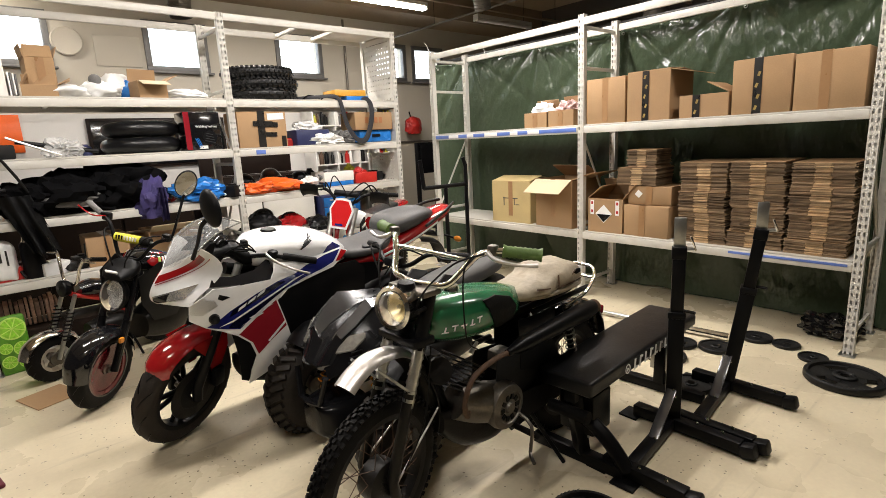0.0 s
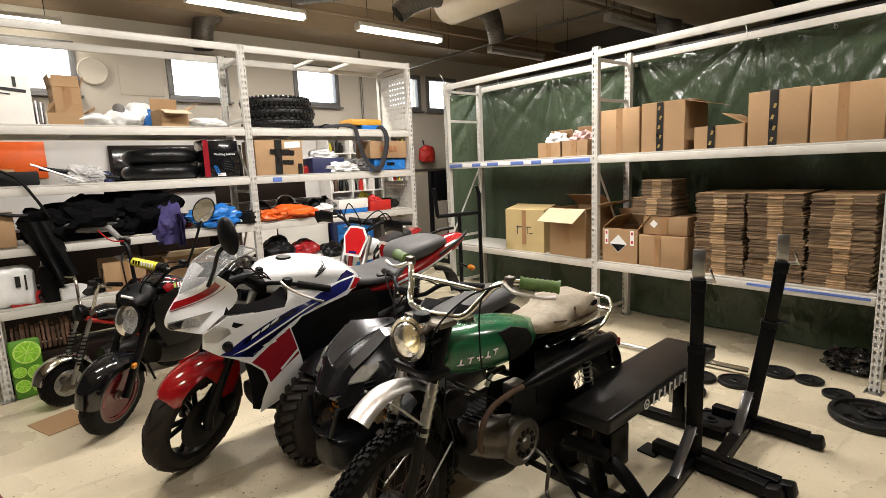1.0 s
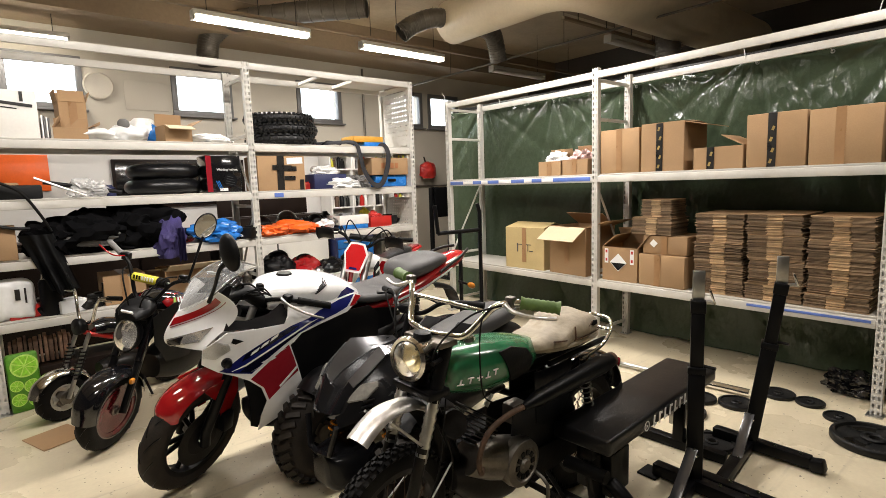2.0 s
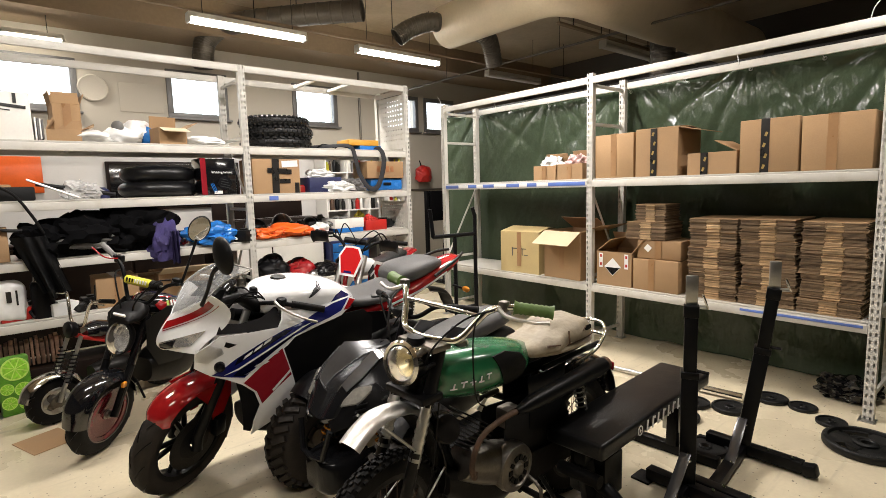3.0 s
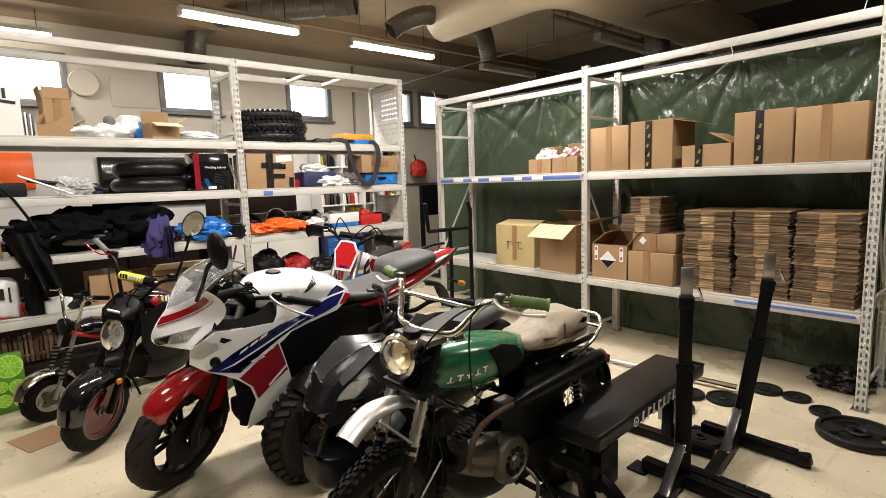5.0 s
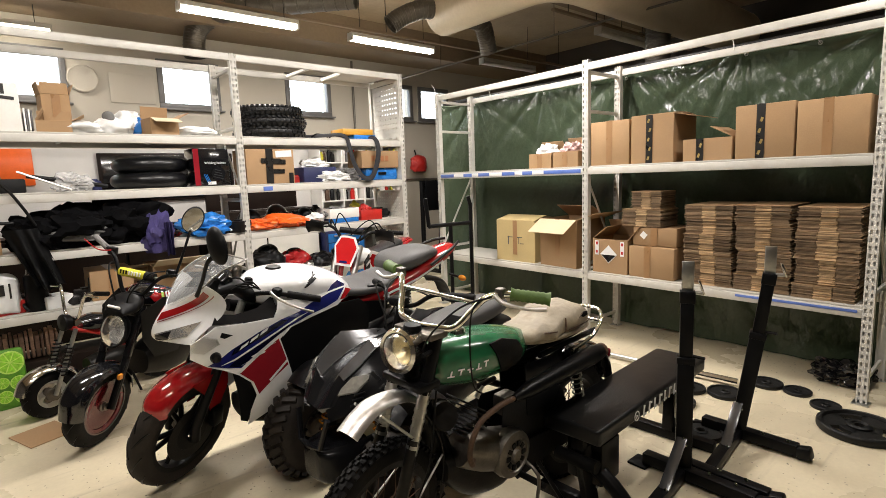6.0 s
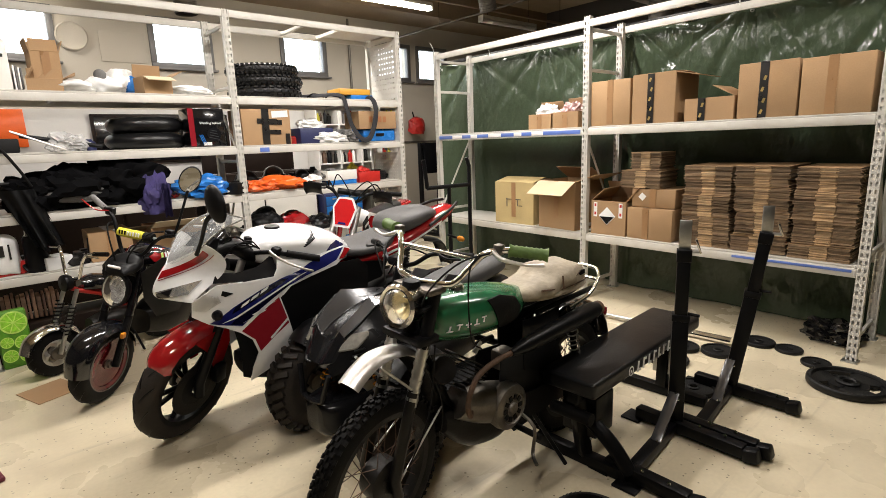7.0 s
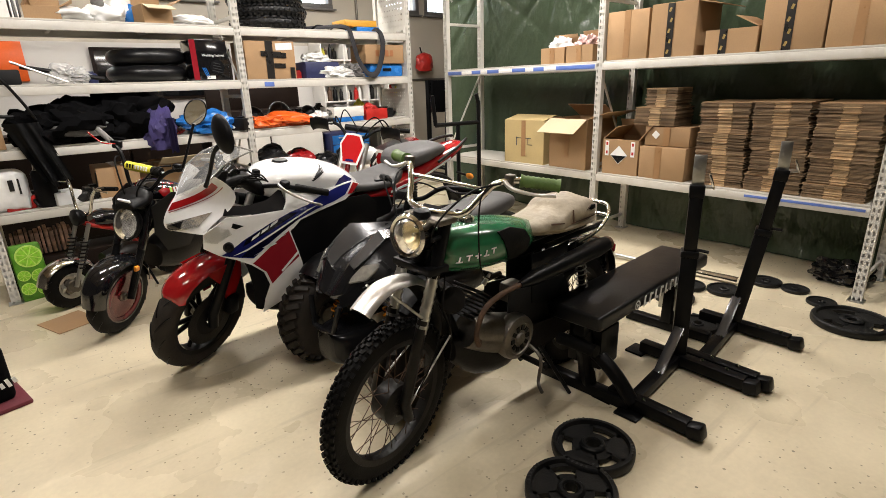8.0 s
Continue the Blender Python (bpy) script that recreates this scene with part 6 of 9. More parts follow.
    body("engine", [(-0.20, 0.34, 0.10, 0.10), (-0.5, 0.34, 0.14, 0.12), (-0.85, 0.32, 0.10, 0.08)], "dark_metal", t)
    body("seat", [(-0.52, 0.70, 0.07, 0.04), (-0.66, 0.70, 0.12, 0.06), (-0.9, 0.72, 0.14, 0.065), (-1.12, 0.74, 0.13, 0.055), (-1.2, 0.74, 0.08, 0.03)], "seat_grey", t, "dark grey padded seat")
    plates("seat_blade", [(-0.45, 0.70), (-0.60, 0.80), (-0.72, 0.76), (-0.60, 0.68)], lambda x, z: 0.13, "silver_paint", t, "light grey side blade", 0.01)
    bar("steering_column", [(-0.18, 0, 0.45), (-0.36, 0, 0.88)], 0.02, "black_metal", t, k=0)
    block("instrument_pod", (-0.35, 0, 0.91), (0.07, 0.10, 0.05), "black_plastic", t, 0.015)
    bar("axle", [(-1.05, -0.30, 0.25), (-1.05, 0.30, 0.25)], 0.022, "dark_metal", t, k=0)
    bar("frame_rail", [(0.05, 0.08, 0.30), (-1.05, 0.08, 0.28)], 0.018, "black_metal", t, k=0)
    bar("frame_rail", [(0.05, -0.08, 0.30), (-1.05, -0.08, 0.28)], 0.018, "black_metal", t, k=0)
    return t


# ---------------------------------------------------------------- dirt bike behind, with a red number board
def dirt_bike(m):
    t = thing("dirt_bike", m, "white and red dirt bike with a red number board", "motorcycle")
    S = steer_about(-0.1, 0.7, 26, 8)
    wheel(t, 0, 0.34, 0.09, 0.27, "wire", S, "rubber", "dark_metal", "knob")
    wheel(t, -1.36, 0.33, 0.11, 0.24, "wire", None, "rubber", "dark_metal", "knob")
    for s in (-1, 1):
        bar("fork_leg", [(0.0, 0.09 * s, 0.34), (-0.33, 0.09 * s, 1.02)], [0.022, 0.026], "steel", t, k=0, m=S)
        bar("handlebar", [(-0.33, 0, 1.06), (-0.34, 0.08 * s, 1.07), (-0.37, 0.18 * s, 1.14), (-0.46, 0.39 * s, 1.15)], 0.013, "black_metal", t, m=S)
        bar("grip", [(-0.42, 0.29 * s, 1.15), (-0.465, 0.41 * s, 1.15)], 0.018, "rubber", t, k=0, m=S, seg=14)
        bar("lever", [(-0.37, 0.22 * s, 1.15), (-0.36, 0.30 * s, 1.135), (-0.40, 0.38 * s, 1.12)], 0.006, "dull_alu", t, m=S)
        part("hand_guard", mudguard([(-0.36, 1.09), (-0.31, 1.13), (-0.30, 1.18)], 0.16, 0.03), M["black_plastic"], t, m=S @ Matrix.Translation((0, 0.30 * s, 0)))
        plates("tank_shroud", [(-0.33, 0.92), (-0.42, 0.97), (-0.62, 0.92), (-0.66, 0.80), (-0.50, 0.68), (-0.38, 0.70)], lambda x, z: 0.15 - 0.3 * (x + 0.5) ** 2, "skin", t, "white tank shroud with red print", sides=(s,))
        plates("shroud_print", [(-0.37, 0.90), (-0.43, 0.94), (-0.58, 0.90), (-0.52, 0.84), (-0.60, 0.80), (-0.48, 0.78)], lambda x, z: 0.153 - 0.3 * (x + 0.5) ** 2, "red_paint", t, th=0.002, sides=(s,))
        plates("print_mark", [(-0.47, 0.76), (-0.58, 0.83), (-0.62, 0.81), (-0.52, 0.73)], lambda x, z: 0.154 - 0.3 * (x + 0.5) ** 2, "orange_box", t, th=0.002, sides=(s,))
        for k in range(3):
            x, z = -0.40 - 0.055 * k, 0.735 + 0.028 * k
            plates("print_mark", [(x, z), (x - 0.018, z + 0.055), (x - 0.034, z + 0.060), (x - 0.016, z + 0.006)], lambda x, z: 0.156 - 0.3 * (x + 0.5) ** 2, "black_metal", t, th=0.002, sides=(s,))
        bar("frame_tube", [(-0.25, 0.03 * s, 0.95), (-0.35, 0.11 * s, 0.45), (-0.75, 0.11 * s, 0.33), (-0.85, 0.10 * s, 0.8)], 0.02, "red_paint", t)
        bar("swingarm", [(-0.82, 0.07 * s, 0.40), (-1.36, 0.08 * s, 0.33)], 0.022, "dull_alu", t, k=0)
    bm = bmesh.new()
    out = [(-0.105, 0.075), (-0.062, 0.160), (0.0, 0.166), (0.062, 0.160), (0.105, 0.075), (0.066, -0.085), (-0.066, -0.085)]
    P = S @ Matrix.Translation((-0.215, 0, 0.945)) @ turn(0, -18) @ turn(0, 0, 90)
    panel(bm, out, lambda x, z: -0.0 - 1.2 * x * x, 0.006, 0.05, 1)
    nb = part("number_board", bm, M["skin"], t, "white-edged red number board", m=P @ turn(0, 0, 180))
    bm = bmesh.new()
    panel(bm, [(x * 0.84, 0.045 + (z - 0.045) * 0.86) for x, z in out], lambda x, z: 0.004 - 1.2 * x * x, 0.003, 0.05, 1)
    part("red_field", bm, M["board_red"], nb)
    bm = bmesh.new()
    panel(bm, [(-0.035, -0.062), (-0.03, -0.045), (0.03, -0.045), (0.035, -0.062)], lambda x, z: 0.006 - 1.2 * x * x, 0.002, 0.05, 1)
    part("blue_mark", bm, M["blue_paint"], nb)
    part("front_mudguard", mudguard([(0.36, 0.74), (0.15, 0.80), (-0.10, 0.80), (-0.30, 0.74)], 0.14, 0.03), M["skin"], t, m=S)
    body("seat", [(-0.58, 0.90, 0.07, 0.03), (-0.8, 0.88, 0.09, 0.04), (-1.2, 0.90, 0.10, 0.04), (-1.35, 0.92, 0.06, 0.02)], "vinyl", t)
    body("fuel_tank", [(-0.34, 0.90, 0.07, 0.06), (-0.48, 0.90, 0.11, 0.08), (-0.62, 0.88, 0.08, 0.05)], "skin", t)
    part("rear_mudguard", mudguard([(-1.1, 0.86), (-1.35, 0.90), (-1.6, 0.93)], 0.16, 0.03), M["red_paint"], t)
    body("engine", [(-0.38, 0.45, 0.08, 0.10), (-0.55, 0.45, 0.12, 0.14), (-0.8, 0.45, 0.10, 0.12)], "dark_metal", t)
    bar("side_stand", [(-0.75, 0.08, 0.33), (-0.80, 0.17, 0.012)], 0.011, "black_metal", t, k=0)
    for s in (-1, 1):
        plates("fork_guard", [(-0.03, 0.40), (-0.14, 0.62), (-0.17, 0.62), (-0.07, 0.38)], lambda x, z: 0.125, "skin", t, "white fork guard", 0.006, (s,), m=S)
        plates("radiator_louvre", [(-0.27, 0.90), (-0.35, 0.95), (-0.40, 0.70), (-0.33, 0.66)], lambda x, z: 0.16, "black_plastic", t, "", 0.01, (s,))
        for k in range(3):
            plates("louvre_stripe", [(-0.285 - 0.012 * k, 0.875 - 0.07 * k), (-0.355 - 0.012 * k, 0.905 - 0.07 * k), (-0.36 - 0.012 * k, 0.885 - 0.07 * k), (-0.29 - 0.012 * k, 0.855 - 0.07 * k)], lambda x, z: 0.166, "skin", t, "", 0.003, (s,))
        bar("cable", [(-0.42, 0.24 * s, 1.16), (-0.36, 0.20 * s, 1.21), (-0.30, 0.10 * s, 1.10), (-0.30, 0.05 * s, 0.95)], 0.006, "rubber", t)
        block("switch_gear", (-0.40, 0.25 * s, 1.15), (0.05, 0.05, 0.05), "black_plastic", t, 0.012).matrix_basis = S
    bar("bar_pad", [(-0.35, -0.10, 1.13), (-0.35, 0.10, 1.13)], 0.026, "black_plastic", t, "black handlebar pad", k=0, m=S, seg=14)
    bar("cable", [(-0.42, 0.2, 1.15), (-0.36, 0.14, 1.23), (-0.32, 0.0, 1.10)], 0.005, "rubber", t)
    bar("cable", [(-0.42, -0.2, 1.15), (-0.36, -0.12, 1.27), (-0.32, 0.02, 1.12)], 0.005, "rubber", t)
    return t


# ---------------------------------------------------------------- black pit bike
def pit_bike(m):
    t = thing("mini_motorcycle", m, "small black motorcycle with a clear headlamp and glossy front mudguard", "motorcycle")
    S = steer_about(-0.1, 0.55, 24, 6)
    wheel(t, 0, 0.245, 0.105, 0.165, "cast", S, "rubber", "rim_red", "road", 5, label="dark red cast wheel with a white rim stripe")
    wheel(t, -1.16, 0.245, 0.12, 0.165, "cast", None, "rubber", "rim_red", "road", 5)
    for sd in (-1, 1):
        bm = bmesh.new()
        lathe(bm, [(0.030, 0.030), (0.06, 0.036), (0.12, 0.036), (0.155, 0.028), (0.155, 0.024), (0.12, 0.030), (0.06, 0.030), (0.030, 0.030)], S @ Matrix.Translation((0, 0, 0.245)) @ turn(-90 * sd), 36, caps=False)
        part("wheel_cover", bm, M["rim_red"], t, "glossy dark red wheel cover")
    bm = bmesh.new()
    lathe(bm, [(0.160, 0.044), (0.168, 0.045), (0.168, 0.047), (0.160, 0.047)], S @ Matrix.Translation((0, 0, 0.245)) @ turn(-90), 40, caps=False)
    part("rim_stripe", bm, M["silver_paint"], t)
    for s in (-1, 1):
        up = 0.07 if s < 0 else 0.0
        bar("fork_leg", [(0.0, 0.08 * s, 0.24), (-0.12, 0.08 * s, 0.56)], 0.023, "black_metal", t, k=0, m=S)
        bar("fork_tube", [(-0.11, 0.08 * s, 0.54), (-0.22, 0.08 * s, 0.84)], 0.026, "gloss_black", t, k=0, m=S)
        block("fork_clamp", (-0.035, 0.10 * s, 0.44), (0.035, 0.022, 0.035), "amber", t, 0.008).matrix_basis = S
        bar("handlebar", [(-0.23, 0, 0.90), (-0.235, 0.07 * s, 0.91), (-0.27, 0.16 * s, 1.03 + up), (-0.33, 0.32 * s, 1.07 + up * 1.5)], 0.012, "black_metal", t, m=S)
        bar("lever", [(-0.27, 0.19 * s, 1.07 + up), (-0.22, 0.24 * s, 1.075 + up), (-0.23, 0.34 * s, 1.09 + up * 1.4)], 0.0045, "red_paint" if s < 0 else "black_metal", t, "red brake lever" if s < 0 else "", m=S)
        block("switch_gear", (-0.30, 0.20 * s, 1.06 + up), (0.045, 0.05, 0.05), "black_plastic", t, 0.01).matrix_basis = S
        bar("grip", [(-0.30, 0.235 * s, 1.055 + up * 1.2), (-0.345, 0.36 * s, 1.075 + up * 1.6)], 0.018, "cloth_grey" if s < 0 else "rubber", t, "grey rubber grip" if s < 0 else "", k=0, m=S, seg=14)
        bar("cable", [(-0.28, 0.17 * s, 1.07), (-0.18, 0.13 * s, 1.06), (-0.13, 0.05 * s, 0.92), (-0.16, 0.03 * s, 0.8)], 0.005, "rubber", t, m=S)
        bar("swingarm", [(-0.72, 0.09 * s, 0.34), (-1.16, 0.09 * s, 0.245)], 0.022, "black_metal", t, k=0)
        plates("tank_side", [(-0.15, 0.82), (-0.30, 0.89), (-0.60, 0.84), (-0.62, 0.62), (-0.46, 0.48), (-0.26, 0.50), (-0.17, 0.64)], lambda x, z: 0.17 - 0.5 * (x + 0.4) ** 2, "black_metal", t, sides=(s,))
        for i in range(3):
            plates("wing_mark", [(-0.29, 0.66 + 0.018 * i), (-0.42, 0.67 + 0.018 * i), (-0.43, 0.676 + 0.018 * i), (-0.29, 0.667 + 0.018 * i)], lambda x, z: 0.173 - 0.5 * (x + 0.4) ** 2, "seat_grey", t, th=0.002, sides=(s,))
    bar("mirror_stem", [(-0.27, 0.27, 1.05), (-0.30, 0.29, 1.18), (-0.35, 0.30, 1.34)], 0.008, "black_metal", t)
    bm = bmesh.new()
    mm = Matrix.Translation((-0.37, 0.30, 1.41)) @ turn(0, 0, 35) @ turn(-22, 0, 0)
    bmesh.ops.create_uvsphere(bm, u_segments=20, v_segments=12, radius=1.0, matrix=mm @ Matrix.Diagonal((0.018, 0.062, 0.088, 1)))
    mr = part("mirror", bm, M["black_plastic"], t, "round-cornered mirror turned outwards")
    bm = bmesh.new()
    bmesh.ops.create_circle(bm, cap_ends=True, segments=20, radius=1.0, matrix=mm @ Matrix.Translation((0.0188, 0, 0)) @ turn(0, 90) @ Matrix.Diagonal((0.080, 0.055, 1, 1)))
    part("mirror_glass", bm, M["mirror"], mr)
    bar("crossbar", [(-0.262, -0.15, 1.02), (-0.262, 0.15, 1.02)], 0.008, "steel", t, k=0, m=S)
    pad = bar("bar_pad", [(-0.262, -0.11, 1.02), (-0.262, 0.11, 1.02)], 0.028, "yellow", t, "yellow handlebar pad", k=0, m=S, seg=16)
    bar("pad_end", [(-0.262, 0.06, 1.02), (-0.262, 0.118, 1.02)], 0.029, "rubber", pad, k=0, seg=16)
    for i in range(8):
        bm = bmesh.new()
        rbox(bm, (-0.236, -0.09 + 0.018 * i, 1.028), (0.006, 0.010, 0.026), 0.001, None, 1)
        part("mark", bm, M["skin" if i > 2 else "black_metal"], pad)
    part("front_mudguard", mudguard([(0.255, 0.26), (0.245, 0.38), (0.17, 0.48), (0.03, 0.52), (-0.13, 0.485), (-0.22, 0.39), (-0.245, 0.30)], 0.165, 0.06, taper=0.9), M["gloss_black"], t, "glossy black front mudguard", m=S)
    L = S @ Matrix.Translation((-0.10, 0, 0.70)) @ turn(0, 80)
    bm = bmesh.new()
    lathe(bm, [(0.0, -0.08), (0.06, -0.06), (0.082, -0.02), (0.085, 0.015), (0.075, 0.02)], L @ Matrix.Diagonal((1.3, 1.0, 1, 1)), 30, caps=False)
    hl = part("headlamp", bm, M["black_plastic"], t, "clear faceted headlamp in a black shell")
    bm = bmesh.new()
    lathe(bm, [(0.0, -0.01), (0.03, -0.005), (0.06, 0.008), (0.074, 0.02)], L @ Matrix.Diagonal((1.3, 1.0, 1, 1)), 14, caps=False)
    part("reflector", bm, M["reflector"], hl, smooth=0)
    bm = bmesh.new()
    lathe(bm, [(0.0, 0.045), (0.04, 0.04), (0.068, 0.03), (0.076, 0.02)], L @ Matrix.Diagonal((1.3, 1.0, 1, 1)), 30, caps=False)
    part("lens", bm, M["clear"], hl).visible_shadow = False
    body("headlamp_cowl", [(-0.08, 0.815, 0.06, 0.015), (-0.14, 0.84, 0.10, 0.04), (-0.22, 0.86, 0.09, 0.045), (-0.26, 0.87, 0.05, 0.02)], "black_plastic", t, m=S)
    bm = bmesh.new()
    rbox(bm, (-0.075, 0.0, 0.855), (0.012, 0.075, 0.018), 0.002, turn(0, 40))
    part("white_sticker", bm, M["skin"], t, m=S)
    body("fuel_tank", [(-0.26, 0.86, 0.07, 0.05), (-0.36, 0.865, 0.13, 0.07), (-0.50, 0.84, 0.13, 0.06), (-0.60, 0.81, 0.09, 0.04)], "gloss_black", t)
    foil("tank_badge", [(-0.28, 0.885), (-0.34, 0.928), (-0.46, 0.91), (-0.44, 0.86), (-0.30, 0.85)], [(-0.26, 0.86, 0.07, 0.05), (-0.36, 0.865, 0.13, 0.07), (-0.50, 0.84, 0.13, 0.06)], "red_paint", t, 0.006, 0.003, label="red tank badge")
    for k in range(3):
        foil("print_mark", [(-0.335 - 0.024 * k, 0.872), (-0.340 - 0.024 * k, 0.905), (-0.354 - 0.024 * k, 0.905), (-0.349 - 0.024 * k, 0.872)], [(-0.26, 0.86, 0.07, 0.05), (-0.36, 0.865, 0.13, 0.07), (-0.50, 0.84, 0.13, 0.06)], "skin" if k else "lime_pale", t, 0.011, 0.002)
    body("seat", [(-0.56, 0.80, 0.09, 0.03), (-0.75, 0.79, 0.12, 0.04), (-1.0, 0.82, 0.11, 0.04), (-1.18, 0.86, 0.06, 0.02)], "vinyl", t)
    body("tail", [(-0.7, 0.72, 0.09, 0.04), (-1.0, 0.75, 0.09, 0.04), (-1.25, 0.84, 0.04, 0.02)], "gloss_black", t)
    body("engine", [(-0.30, 0.42, 0.08, 0.08), (-0.48, 0.42, 0.14, 0.13), (-0.70, 0.42, 0.13, 0.12), (-0.80, 0.42, 0.08, 0.07)], "dark_metal", t)
    bar("backbone", [(-0.2, 0, 0.8), (-0.5, 0, 0.66), (-0.78, 0, 0.5)], 0.03, "black_metal", t)
    bar("side_stand", [(-0.62, 0.12, 0.30), (-0.68, 0.24, 0.03)], 0.012, "black_metal", t, k=0)
    bar("cable", [(-0.2, 0.06, 0.6), (-0.08, 0.10, 0.5), (0.0, 0.10, 0.3)], 0.005, "rubber", t, m=S)
    return t


# ---------------------------------------------------------------- tiny chrome-fendered bike
def monkey_bike(m):
    t = thing("mini_motorcycle", m, "tiny motorcycle with chrome mudguard and spring fork", "motorcycle")
    wheel(t, 0, 0.17, 0.09, 0.10, "disc", None, "rubber", "steel", "road", 4)
    wheel(t, -0.80, 0.17, 0.09, 0.10, "disc", None, "rubber", "steel", "road", 4)
    part("front_mudguard", mudguard([(0.20, 0.22), (0.16, 0.31), (0.05, 0.37), (-0.10, 0.355), (-0.19, 0.27)], 0.12, 0.04), M["chrome"], t, "chrome front mudguard")
    for s in (-1, 1):
        bar("fork_leg", [(0.0, 0.075 * s, 0.17), (-0.16, 0.075 * s, 0.60)], 0.014, "steel", t, k=0)
        coil(t, (-0.05, 0.075 * s, 0.30), (-0.12, 0.075 * s, 0.50), 0.024, 0.006, 8, "black_metal")
        bar("handlebar", [(-0.18, 0, 0.66), (-0.18, 0.08 * s, 0.68), (-0.20, 0.15 * s, 0.84), (-0.25, 0.30 * s, 0.87)], 0.011, "chrome", t)
        bar("grip", [(-0.225, 0.21 * s, 0.86), (-0.255, 0.32 * s, 0.87)], 0.016, "rubber", t, k=0)
        bar("lever", [(-0.19, 0.16 * s, 0.865), (-0.17, 0.22 * s, 0.86), (-0.20, 0.30 * s, 0.85)], 0.006, "chrome", t)
        bar("mirror_stem", [(-0.21, 0.18 * s, 0.87), (-0.19, 0.22 * s, 0.98)], 0.005, "black_metal", t, k=0)
        bar("frame_tube", [(-0.18, 0.03 * s, 0.58), (-0.45, 0.06 * s, 0.45), (-0.62, 0.07 * s, 0.25), (-0.80, 0.08 * s, 0.17)], 0.016, "red_plastic", t)
    body("fuel_tank", [(-0.22, 0.60, 0.05, 0.04), (-0.32, 0.60, 0.09, 0.06), (-0.44, 0.58, 0.08, 0.05)], "gloss_black", t)
    body("seat", [(-0.42, 0.64, 0.07, 0.03), (-0.55, 0.65, 0.10, 0.04), (-0.80, 0.66, 0.09, 0.035), (-0.88, 0.67, 0.05, 0.02)], "vinyl", t)
    body("engine", [(-0.25, 0.27, 0.06, 0.06), (-0.42, 0.27, 0.10, 0.09), (-0.56, 0.27, 0.07, 0.07)], "dark_metal", t)
    round_part("headlamp", [(0.0, -0.06), (0.05, -0.04), (0.06, 0.0), (0.055, 0.01), (0.0, 0.02)], Matrix.Translation((-0.12, 0, 0.64)) @ turn(0, 85), "black_plastic", t)
    bar("side_stand", [(-0.5, 0.08, 0.22), (-0.54, 0.16, 0.012)], 0.009, "black_metal", t, k=0)
    return t


moped(pose(2.15, 1.236, 0, -2, 0, 183))
sports_bike(pose(1.866, 2.64, 0, -7, 0, 184))
quad_bike(pose(2.45, 1.90, 0, 0, 0, 187))
dirt_bike(pose(3.13, 3.42, 0, -5, 0, 212))
pit_bike(pose(1.567, 3.48, 0, -10, 0, 218))
monkey_bike(pose(1.385, 4.17, 0, -5, 0, 202))


